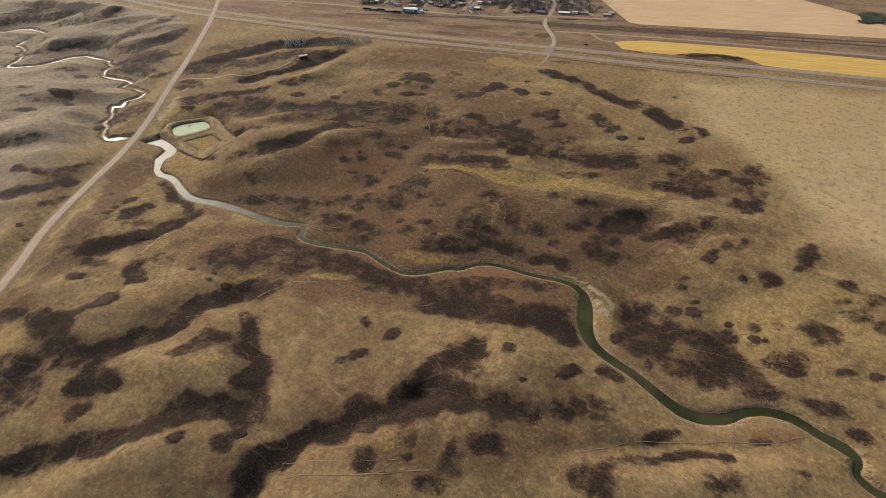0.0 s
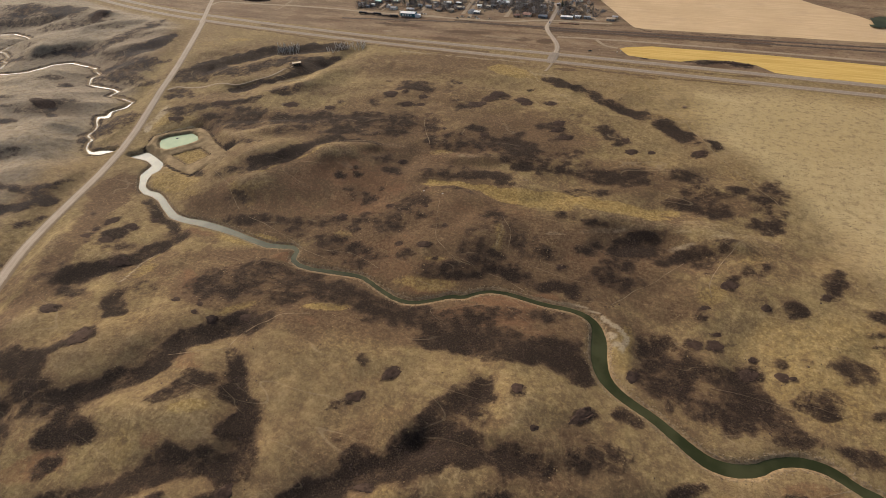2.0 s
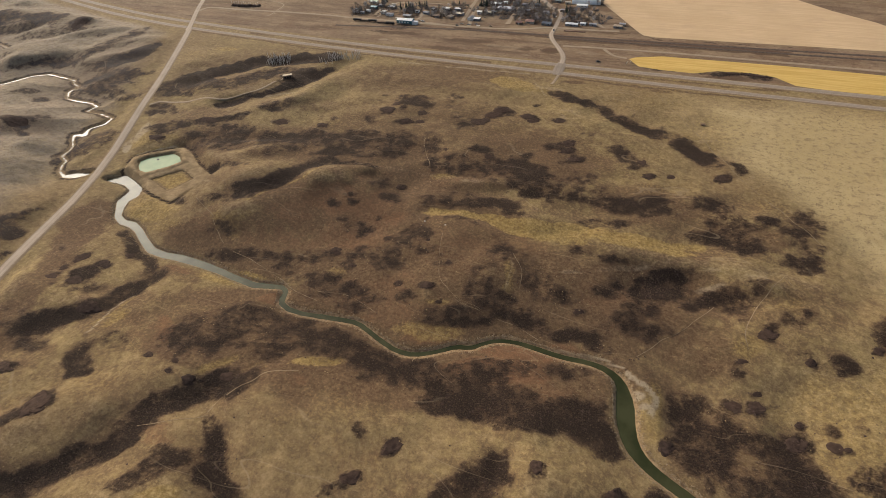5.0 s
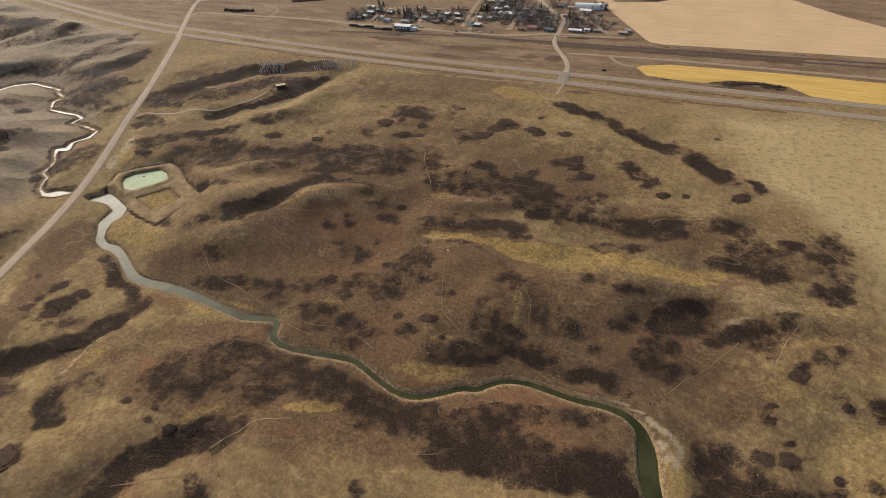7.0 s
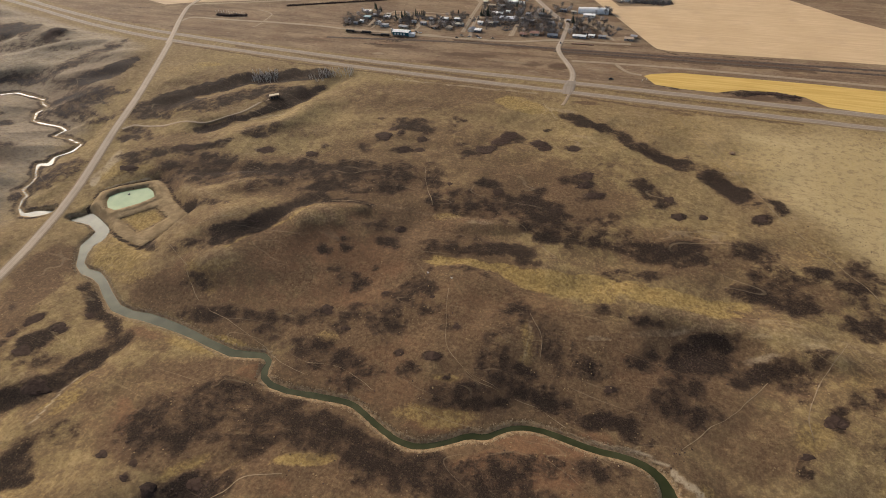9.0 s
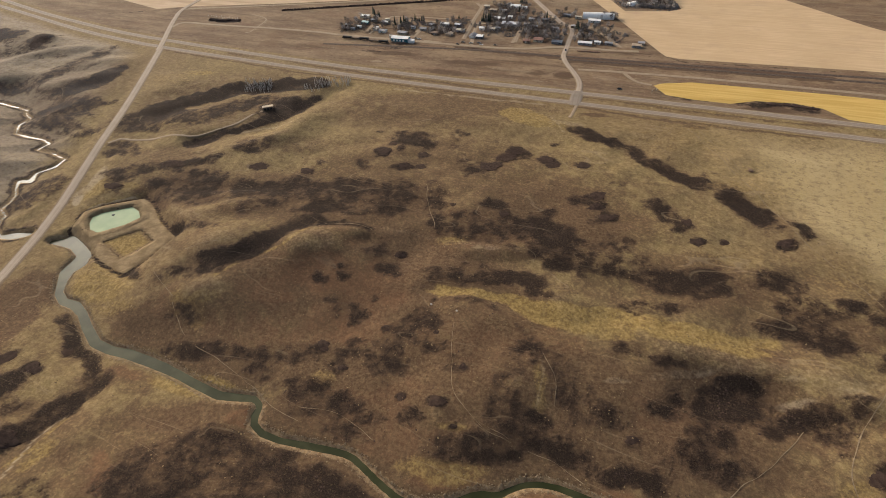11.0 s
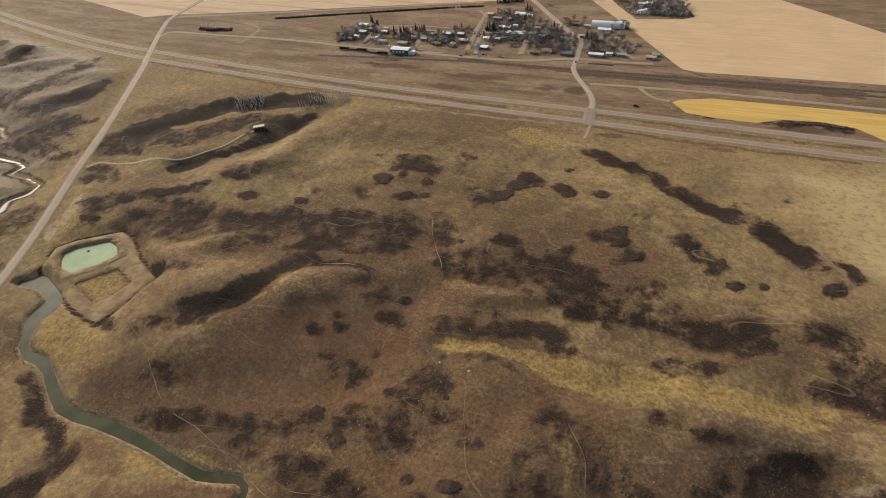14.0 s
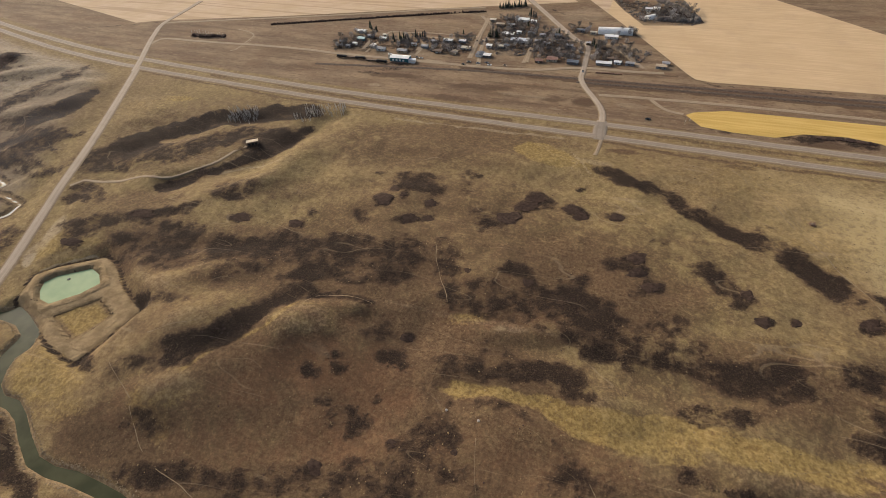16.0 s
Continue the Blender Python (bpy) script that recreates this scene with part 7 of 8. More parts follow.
# tufts of dry grass, thinly over the slopes
M_TUFT = plain("dry_tuft", (0.140, 0.094, 0.048), (0.250, 0.175, 0.086), 30)
tx, ty = rng.uniform(-640, 225, 11000), rng.uniform(-30, 470, 11000)
some = (value_at("brush", tx, ty) < 0.5) & (vnoise(tx, ty, 24, 41) > -0.25) & (near_line(tx, ty, [(a, b, 0) for a, b in GRAVEL_LINE]) > 9) & (outline(tx, ty, PAD) > 2)
some &= np.minimum(near_line(tx, ty, CREEK_WEST), near_line(tx, ty, CREEK_EAST)) > 1.5
tx, ty = tx[some], ty[some]
size = rng.uniform(0.25, 0.6, len(tx))
verts, faces = clump_mesh(tx, ty, at_ground(tx, ty), size, size * rng.uniform(0.3, 0.6, len(tx)), 4)
tagged(from_arrays("grass_tufts", verts, faces, M_TUFT), "scattered tufts of dry prairie grass", "grass", kind="stuff")

# single shrublets and dark tussocks on the open slopes
sx, sy = rng.uniform(-690, 228, 14000), rng.uniform(-40, 700, 14000)
some = (value_at("brush", sx, sy) < 0.6) & (0.6 * vnoise(sx, sy, 60, 51) + 0.6 * vnoise(sx, sy, 14, 52) + 0.25 * rng.normal(0, 1, len(sx)) > 0.62) & (near_line(sx, sy, [(a, b, 0) for a, b in GRAVEL_LINE]) > 8) & (outline(sx, sy, PAD) > 2)
some &= (np.minimum(near_line(sx, sy, CREEK_WEST), near_line(sx, sy, CREEK_EAST)) > 2) & (np.abs(sy - 632) > 20) & (outline(sx, sy, FIELD_GOLD) > 2)
sx, sy = sx[some], sy[some]
size = rng.uniform(0.2, 0.5, len(sx)) * rng.uniform(0.7, 1.5, len(sx))
verts, faces = clump_mesh(sx, sy, at_ground(sx, sy), size, size * rng.uniform(0.25, 0.5, len(sx)), 4)
tagged(from_arrays("shrublets", verts, faces, M_BRUSH, smooth=True), "single dark shrublets dotted over the grass", "shrub", kind="stuff")

# sedge along the water's edge
M_SEDGE = plain("dead_sedge", (0.140, 0.096, 0.056), (0.310, 0.232, 0.142), 2.0)
bx, by = [], []
for line in (CREEK_WEST, CREEK_EAST):
    for (ax, ay, aw), (cx, cy, cw) in zip(line, line[1:]):
        n = int(math.hypot(cx - ax, cy - ay) * 5)
        u, side, off = rng.uniform(0, 1, n), rng.choice((-1, 1), n), np.abs(rng.normal(0.6, 1.0, n))
        long = math.hypot(cx - ax, cy - ay)
        reach = (aw + u * (cw - aw) + off) * side
        bx.append(ax + u * (cx - ax) - (cy - ay) / long * reach)
        by.append(ay + u * (cy - ay) + (cx - ax) / long * reach)
bx, by = np.concatenate(bx), np.concatenate(by)
some = (bx < 260) & (at_ground(bx, by) > WATER - 0.15)
bx, by = bx[some], by[some]
size = rng.uniform(0.15, 0.55, len(bx))
verts, faces = clump_mesh(bx, by, at_ground(bx, by), size, size * rng.uniform(0.5, 1.0, len(bx)), 4)
tagged(from_arrays("bank_sedge", verts, faces, M_SEDGE), "dead sedge and clods along the creek banks", "sedge", kind="stuff")


def bush_row(name, label, line, spacing, wide, high, material):
    """Bushes set close along a line."""
    px, py = [], []
    for (ax, ay), (cx, cy) in zip(line, line[1:]):
        n = max(2, int(math.hypot(cx - ax, cy - ay) / spacing))
        u = np.arange(n) / n
        px.append(ax + u * (cx - ax) + rng.normal(0, wide * 0.45, n))
        py.append(ay + u * (cy - ay) + rng.normal(0, wide * 0.45, n))
    px, py = np.concatenate(px), np.concatenate(py)
    keep = vnoise(px, py, 17, 81) + 0.5 * rng.uniform(-1, 1, len(px)) > -0.75
    px, py = px[keep], py[keep]
    size = wide * rng.uniform(0.6, 1.2, len(px))
    verts, faces = clump_mesh(px, py, at_ground(px, py), size, high * rng.uniform(0.6, 1.25, len(px)))
    return tagged(from_arrays(name, verts, faces, material), label, "hedge", kind="stuff")


bush_row("field_hedge", "bare brown hedge along a field edge", [(-629, 823), (-495, 881), (-392, 925), (-328, 949)], 1.1, 1.6, 2.2, M_BRUSH)
bush_row("field_hedge", "bare brown hedge along a field edge", [(60, 668), (80, 672), (102, 668)], 1.0, 2.2, 1.1, M_BRUSH)
bush_row("field_hedge", "bare brown hedge along a field edge", [(-719, 756), (-696, 756), (-667, 763)], 0.9, 3.0, 2.2, M_BRUSH)
bush_row("field_hedge", "bare brown hedge along a field edge", [(-32, 964), (-57, 963), (-86, 961)], 0.8, 3.0, 4.5, M_TWIG)
bush_row("field_hedge", "bare brown hedge along a field edge", [(-30, 969), (-57, 1018), (-85, 1051)], 0.8, 3.0, 4.5, M_TWIG)

# ---- trees ----
def twig_cloud(bm, place, reach, count, size):
    """Small crossed sprays of twigs, thinning outwards."""
    for _ in range(count):
        d = Vector((random.gauss(0, 1), random.gauss(0, 1), random.gauss(0, 1))).normalized() * random.uniform(0.25, 1.0) ** 0.6
        p = Vector(place) + Vector((d.x * reach[0], d.y * reach[1], d.z * reach[2]))
        s = size * random.uniform(0.6, 1.3)
        m = Matrix.Translation(p) @ Euler((random.uniform(0, 6), random.uniform(0, 6), random.uniform(0, 6))).to_matrix().to_4x4() @ Matrix.Diagonal((s, s * 0.75, s * 0.55, 1))
        bmesh.ops.create_cone(bm, cap_ends=True, segments=4, radius1=1.0, radius2=0.25, depth=1.3, matrix=m)


def bare_tree(high, spread, twigs, name="leafless_tree", label="leafless grey deciduous tree in a village yard", group="yard trees", sprays=84, bole=0.45, bark=None):
    root = new(name)
    bm = bmesh.new()
    tube(bm, (0, 0, -0.3), (0.1, 0, high * bole), 0.045 * high * 0.55, 0.03 * high * 0.5, 6)
    limbs = []
    for k in range(5):
        w = k * 1.257 + random.uniform(-0.3, 0.3)
        tip = (math.cos(w) * spread * 0.6, math.sin(w) * spread * 0.6, high * random.uniform(0.68, 0.9))
        tube(bm, (0.08, 0, high * random.uniform(0.3, 0.43)), tip, 0.014 * high, 0.004 * high, 4)
        limbs.append(tip)
    part("trunk", bm, bark or M_BARK, root)
    bm = bmesh.new()
    twig_cloud(bm, (0, 0, high * 0.56), (spread, spread, high * 0.42), sprays, spread * 0.125)
    for tip in limbs:
        twig_cloud(bm, tip, (spread * 0.4, spread * 0.4, high * 0.12), max(2, sprays // 10), spread * 0.13)
    part("crown", bm, twigs, root)
    return tagged(root, label, "tree", group=group)


def spruce(high, spread):
    root = new("spruce_tree")
    part("trunk", tube(bmesh.new(), (0, 0, -0.3), (0, 0, high * 0.5), 0.2, 0.1, 6), M_BARK, root)
    bm = bmesh.new()
    for k in range(7):
        low, r = high * (0.08 + 0.125 * k), spread * (1 - k / 7.6)
        ring = []
        for j in range(9):
            w, out = j * 0.698 + k * 0.4, r * random.uniform(0.72, 1.15)
            ring.append(bm.verts.new((out * math.cos(w), out * math.sin(w), low - 0.06 * high * random.uniform(0.2, 1))))
        tip = bm.verts.new((0, 0, low + high * 0.2))
        for j in range(9):
            bm.faces.new((ring[j], ring[(j + 1) % 9], tip))
    part("crown", bm, M_SPRUCE, root)
    return tagged(root, "dark green spruce planted by the houses", "tree", group="village spruces")


HIDE = []


def stand(kinds, places, scale=(0.8, 1.2)):
    """Copies of tree kinds, in turn, at the given places."""
    for k, (x, y) in enumerate(places):
        m = pose(x, y, float(at_ground(x, y)), 0, 0, random.uniform(0, 360)) @ Matrix.Scale(random.uniform(*scale), 4)
        source = kinds[k % len(kinds)]
        if source not in HIDE:
            HIDE.append(source)
            source.matrix_basis = m
        else:
            made = copy_thing(source, m)
            made.scale = m.to_scale()


def strewn(count, lox, hix, loy, hiy, lean=0.0):
    """Places strewn over a block of ground."""
    return [(random.uniform(lox, hix) + lean * (y - loy), y) for y in (random.uniform(loy, hiy) for _ in range(count))]


# ---- buildings ----
PAINT = {}
for key, a, b in (("white", (0.74, 0.73, 0.70), (0.86, 0.85, 0.82)), ("cream", (0.52, 0.46, 0.36), (0.63, 0.56, 0.45)), ("grey", (0.24, 0.24, 0.25), (0.34, 0.34, 0.35)), ("slate", (0.09, 0.10, 0.12), (0.16, 0.17, 0.19)),
                  ("brown", (0.12, 0.08, 0.06), (0.20, 0.14, 0.10)), ("teal", (0.03, 0.12, 0.15), (0.05, 0.18, 0.21)), ("blue", (0.11, 0.13, 0.16), (0.17, 0.19, 0.22)), ("rust", (0.22, 0.12, 0.09), (0.30, 0.17, 0.13)),
                  ("tan", (0.36, 0.28, 0.20), (0.46, 0.37, 0.27)), ("metal", (0.64, 0.65, 0.66), (0.78, 0.79, 0.80)), ("mint", (0.42, 0.56, 0.55), (0.52, 0.66, 0.64)), ("black", (0.015, 0.015, 0.016), (0.03, 0.03, 0.03))):
    PAINT[key] = plain("painted_" + key, a, b, 2.0, rough=0.45 if key == "metal" else 0.75, metal=0.0)
M_PANE = plain("window_glass", (0.03, 0.035, 0.04), (0.05, 0.055, 0.06), 1.0, rough=0.1, spec=0.5, bump=0.0)
M_TYRE = plain("tyre", (0.015, 0.015, 0.015), (0.03, 0.03, 0.03), 0.5)


def gable(bm, sx, sy, low, high, over=0.5, thick=0.25):
    """A pitched roof with its ridge along x."""
    hx, hy = sx / 2 + over, sy / 2 + over
    drop = (high - low) * over / (sy / 2)
    ring = [(-hy, low - drop), (0, high), (hy, low - drop), (hy, low - drop + thick), (0, high + thick), (-hy, low - drop + thick)]
    a, b = [bm.verts.new((-hx, y, z)) for y, z in ring], [bm.verts.new((hx, y, z)) for y, z in ring]
    bm.faces.new(a[::-1])
    bm.faces.new(b)
    for k in range(6):
        bm.faces.new((a[k], a[(k + 1) % 6], b[(k + 1) % 6], b[k]))
    return bm


def house(x, y, sx, sy, walls, roof, turn=0.0, tall=2.7, pitch=0.24, label="", name="house", panes=2, category="house"):
    root = new(name)
    bm = bmesh.new()
    top = tall + sy / 2 * pitch
    shape = [(-sy / 2, -0.5), (sy / 2, -0.5), (sy / 2, tall), (0, top), (-sy / 2, tall)]
    a, b = [bm.verts.new((-sx / 2, v, w)) for v, w in shape], [bm.verts.new((sx / 2, v, w)) for v, w in shape]
    bm.faces.new(a[::-1])
    bm.faces.new(b)
    for k in range(5):
        bm.faces.new((a[k], a[(k + 1) % 5], b[(k + 1) % 5], b[k]))
    part("wall", bm, PAINT[walls], root)
    part("roof", gable(bmesh.new(), sx, sy, tall + 0.02, top + 0.02), PAINT[roof], root, f"{roof} shingled roof")
    for k in range(panes):
        u = -sx / 2 + sx * (k + 1) / (panes + 1) + (0.9 if panes % 2 else 0)
        for side in (-1, 1):
            pane = part("window", box(bmesh.new(), u, side * (sy / 2 + 0.02), 1.0, 1.3, 0.1, 1.1), M_PANE, root)
            bm = bmesh.new()
            for du, dz, wu, wz in ((-0.7, 0.92, 0.1, 1.26), (0.7, 0.92, 0.1, 1.26), (0, 2.1, 1.3, 0.08), (0, 0.92, 1.3, 0.08)):
                box(bm, u + du, side * (sy / 2 + 0.03), dz, wu, 0.16, wz)
            part("window_frame", bm, PAINT["white"], pane)
    part("door", box(bmesh.new(), -sx * 0.04, -sy / 2 - 0.03, 0.05, 1.0, 0.12, 2.05), PAINT["brown" if walls != "brown" else "white"], root)
    if name == "house":
        part("chimney", box(bmesh.new(), sx * 0.22, sy * 0.12, top - 0.8, 0.6, 0.6, 1.6), PAINT["rust"], root)
    root.matrix_basis = pose(x, y, float(at_ground(x, y)) + 0.05, 0, 0, turn)
    return tagged(root, label or f"small {walls} village house with a {roof} roof", category, group="village houses" if name == "house" else "")


def arched_shed(x, y, sx, sy, high, skin, turn, label):
    """A long half-round metal shed."""
    root = new("machine_shed")
    bm = bmesh.new()
    arc = [(sy / 2 * math.cos(w), high * math.sin(w) ** 0.8 if w not in (0, math.pi) else -0.4) for w in [math.pi * k / 12 for k in range(13)]]
    a, b = [bm.verts.new((-sx / 2, v, w)) for v, w in arc], [bm.verts.new((sx / 2, v, w)) for v, w in arc]
    for k in range(12):
        bm.faces.new((a[k], b[k], b[k + 1], a[k + 1]))
    bm.faces.new(a)
    bm.faces.new(b[::-1])
    part("shell", bm, PAINT[skin], root)
    for k in range(int(sx / 6)):
        bm = bmesh.new()
        u = -sx / 2 + 3 + 6 * k
        ring = [(v * 1.01, w * 1.01) for v, w in arc]
        p, q = [bm.verts.new((u - 0.15, v, w)) for v, w in ring], [bm.verts.new((u + 0.15, v, w)) for v, w in ring]
        for j in range(12):
            bm.faces.new((p[j], q[j], q[j + 1], p[j + 1]))
        part("rib", bm, PAINT["metal"], root)
    part("door", box(bmesh.new(), -sx / 2 - 0.05, 0, 0.05, 0.15, sy * 0.4, high * 0.62), PAINT["grey"], root)
    root.matrix_basis = pose(x, y, float(at_ground(x, y)), 0, 0, turn)
    return tagged(root, label, "shed")


def vehicle(x, y, turn, colour, kind="pickup"):
    root = new("parked_" + ("pickup" if kind == "pickup" else "car"))
    bm = box(bmesh.new(), 0, 0, 0.45, 5.2, 1.9, 0.65, bevel=0.12)
    part("body", bm, PAINT[colour], root)
    for u, v in ((2.58, -0.65), (2.58, 0.65)):
        part("headlight", box(bmesh.new(), u, v, 0.72, 0.08, 0.32, 0.18), PAINT["white"], root)
    part("cab", box(bmesh.new(), -0.1 if kind == "pickup" else -0.2, 0, 1.08, 1.7 if kind == "pickup" else 2.7, 1.7, 0.7, bevel=0.25), M_PANE, root)
    for u in (-1.65, 1.65):
        for v in (-0.85, 0.85):
            wheel = part("wheel", tube(bmesh.new(), (u, v - 0.13, 0.37), (u, v + 0.13, 0.37), 0.37, 0.37, 10), M_TYRE, root)
            part("rim", tube(bmesh.new(), (u, v - 0.135, 0.37), (u, v + 0.135, 0.37), 0.2, 0.2, 10), PAINT["metal"], wheel)
    root.matrix_basis = pose(x, y, float(at_ground(x, y)) + 0.03, 0, 0, turn)
    return tagged(root, f"{colour} {kind} parked in a village yard", "pickup truck" if kind == "pickup" else "car", group="parked vehicles")


def elevator(x, y):
    """A grain elevator's low works: a gabled hall, an annex and a small tower."""
    root = new("grain_elevator")
    part("wall", box(bmesh.new(), 0, 0, -0.4, 24, 10, 5.6), PAINT["teal"], root)
    part("roof", gable(bmesh.new(), 24, 10, 5.3, 6.5), PAINT["white"], root)
    for u in (-8, -3.5, 1, 5.5):
        part("window", box(bmesh.new(), u, -5.03, 1.6, 2.6, 0.12, 2.2), PAINT["white"], root)
    part("annex", box(bmesh.new(), 16, -1.5, -0.4, 8, 6, 4.0), PAINT["white"], root)
    part("annex_roof", box(bmesh.new(), 16, -1.5, 3.6, 8.6, 6.6, 0.3), PAINT["metal"], root)
    part("tower", box(bmesh.new(), -16, 3, -0.4, 2.6, 2.6, 6.5), PAINT["cream"], root)
    part("loading_dock", box(bmesh.new(), -1, -6.5, -0.4, 22, 2.8, 1.4), PAINT["brown"], root)
    root.matrix_basis = pose(x, y, float(at_ground(x, y)), 0, 0, 3)
    return tagged(root, "teal and white railway-side hall with a white roof", "building")


def railcars(places):
    """Flat and hopper cars standing on the siding."""
    for k, (x, y) in enumerate(places):
        root = new("railway_car")
        part("frame", box(bmesh.new(), 0, 0, 1.0, 15.5, 2.8, 0.5), PAINT["black"], root)
        load = bmesh.new()
        box(load, 0, 0, 1.5, 13.5, 2.5, 0.7 if k % 2 else 1.9, bevel=0.2)
        part("load", load, PAINT["brown" if k % 2 else "black"], root)
        for u in (-5.6, -4.2, 4.2, 5.6):
            for v in (-0.75, 0.75):
                part("wheel", tube(bmesh.new(), (u, v - 0.07, 0.5), (u, v + 0.07, 0.5), 0.46, 0.46, 10), M_TYRE, root)
        root.matrix_basis = pose(x, y, float(at_ground(x, y)) + 0.1, 0, 0, 3)
        tagged(root, "dark railway freight car standing on the siding", "railway car", group="freight cars on the siding")


def gully_shed(x, y):
    root = new("field_shed")
    part("wall", box(bmesh.new(), 0, 0, -1.0, 10, 5.5, 3.6), PAINT["brown"], root)
    bm = box(bmesh.new(), 0, 0, 0, 11, 6.6, 0.25)
    bmesh.ops.rotate(bm, verts=bm.verts, cent=(0, 0, 0), matrix=Matrix.Rotation(radians(-7), 3, "X"))
    bmesh.ops.translate(bm, verts=bm.verts, vec=(0, 0, 2.75))
    part("roof", bm, PAINT["tan"], root, "pale sheet metal roof")
    for u in (-3, 0, 3):
        part("opening", box(bmesh.new(), u, -2.78, -0.2, 2.2, 0.1, 2.0), PAINT["black"], root)
    root.matrix_basis = pose(x, y, float(at_ground(x, y)) + 0.1, 0, 0, 38)
    return tagged(root, "open-fronted livestock shelter with a pale metal roof", "shed")


def bale_row(places):
    """Round hay bales set down in a row."""
    first = None
    for x, y in places:
        m = pose(x, y, float(at_ground(x, y)) + 0.72, 0, 0, random.uniform(-8, 8))
        if first:
            copy_thing(first, m)
            continue
        bm = bmesh.new()
        bmesh.ops.create_cone(bm, cap_ends=True, segments=16, radius1=0.8, radius2=0.8, depth=1.3, matrix=Matrix.Rotation(radians(90), 4, "X"))
        bmesh.ops.bevel(bm, geom=[e for e in bm.edges if len(e.link_faces) == 2 and max(len(f.verts) for f in e.link_faces) > 4], offset=0.12, segments=1, affect="EDGES")
        first = part("hay_bale", bm, PAINT["rust"])
        first.matrix_basis = m
        tagged(first, "weathered brown round hay bale set in a row", "hay bale", group="row of hay bales")


def feeder(x, y):
    root = new("bale_feeder")
    for z in (0.35, 1.1):
        bm = bmesh.new()
        for k in range(20):
            a, b = k * math.pi / 10, (k + 1) * math.pi / 10
            tube(bm, (2.2 * math.cos(a), 2.2 * math.sin(a), z), (2.2 * math.cos(b), 2.2 * math.sin(b), z), 0.09, 0.09, 5)
        part("ring", bm, PAINT["rust"], root)
    for k in range(10):
        a = k * math.pi / 5
        part("upright", tube(bmesh.new(), (2.2 * math.cos(a), 2.2 * math.sin(a), 0), (2.2 * math.cos(a), 2.2 * math.sin(a), 1.15), 0.07, 0.07, 5), PAINT["rust"], root)
    bm = bmesh.new()
    bmesh.ops.create_icosphere(bm, subdivisions=2, radius=1.7, matrix=Matrix.Translation((0, 0, 0.3)) @ Matrix.Diagonal((1, 1, 0.55, 1)))
    for v in bm.verts:
        v.co *= 1 + 0.14 * noise.noise(v.co * 2)
    part("hay", bm, PAINT["brown"], root)
    root.matrix_basis = pose(x, y, float(at_ground(x, y)), 0, 0, 0)
    return tagged(root, "round steel bale feeder with dark hay in the pasture", "feeder")


def field_sign(x, y):
    root = new("road_sign")
    for u in (-1.0, 1.0):
        part("post", tube(bmesh.new(), (u, 0, -0.3), (u, 0, 3.2), 0.09, 0.09, 6), M_BARK, root)
    part("board", box(bmesh.new(), 0, -0.1, 1.4, 2.9, 0.12, 1.8), PAINT["cream"], root)
    root.matrix_basis = pose(x, y, float(at_ground(x, y)), 0, 0, 70)
    return tagged(root, "cream board sign on two posts beside the highway", "sign", group="highway signs")


def boulder(x, y):
    bm = bmesh.new()
    bmesh.ops.create_icosphere(bm, subdivisions=2, radius=0.75, matrix=Matrix.Diagonal((1.1, 0.9, 0.7, 1)))
    off = Vector((x, y, 0))
    for v in bm.verts:
        v.co *= 1 + 0.3 * noise.noise(v.co + off)
    ob = part("boulder", bm, M_STONE)
    ob.location = (x, y, float(at_ground(x, y)) + 0.15)
    return tagged(ob, "pale lichen-grey field boulder in the grass", "boulder", group="field boulders")


def aerator(x, y):
    root = new("pond_aerator")
    bm = bmesh.new()
    bmesh.ops.create_cone(bm, cap_ends=True, segments=12, radius1=1.3, radius2=1.0, depth=0.5)
    part("float", bm, PAINT["black"], root)
    part("mast", tube(bmesh.new(), (0, 0, 0), (0, 0, 1.2), 0.25, 0.15, 8), PAINT["grey"], root)
    root.location = (x, y, -10.4)
    return tagged(root, "dark round aerator floating on the lagoon", "aerator")


M_STONE = plain("field_stone", (0.30, 0.27, 0.235), (0.44, 0.40, 0.355), 0.6)
road("village_street", [(-315, 922), (-307, 852), (-296, 770)], 3.0, 0.30, M_TRACK, "dirt village street between the yards")
road("village_street", [(-230, 861), (-229, 812), (-226, 773)], 3.0, 0.30, M_TRACK, "dirt village street between the yards")
road("back_lane", [(-423, 807), (-396, 823), (-341, 831), (-311, 838)], 2.0, 0.24, M_TRACK, "narrow dirt back lane")
road("back_lane", [(-448, 797), (-442, 765)], 2.4, 0.24, M_TRACK, "narrow dirt back lane")
road("back_lane", [(-372, 806), (-370, 778)], 2.4, 0.24, M_TRACK, "narrow dirt back lane")
road("shed_lane", [(-163, 851), (-142, 856), (-120, 834), (-99, 793), (-95, 791)], 2.2, 0.24, M_TRACK, "dirt lane looping past the machine shed")
road("back_lane", [(-272, 847), (-233, 851)], 2.4, 0.24, M_TRACK, "narrow dirt back lane")
house(-475, 824, 13.76, 6.88, "cream", "white", 0, panes=3)
house(-453, 810, 7.74, 5.16, "grey", "grey", 5, panes=2)
house(-461, 797, 11.18, 6.88, "teal", "mint", 0, panes=3)
house(-461, 778, 6.02, 4.3, "white", "white", 0, panes=2)
house(-466, 768, 6.02, 4.3, "grey", "grey", 0, panes=2)
house(-481, 780, 7.74, 5.16, "brown", "slate", 0, panes=2)
house(-433, 776, 7.74, 6.02, "white", "white", 90, panes=2)
house(-418, 769, 11.18, 6.88, "white", "grey", 0, panes=3)
house(-431, 804, 9.46, 6.02, "tan", "white", 0, panes=2)
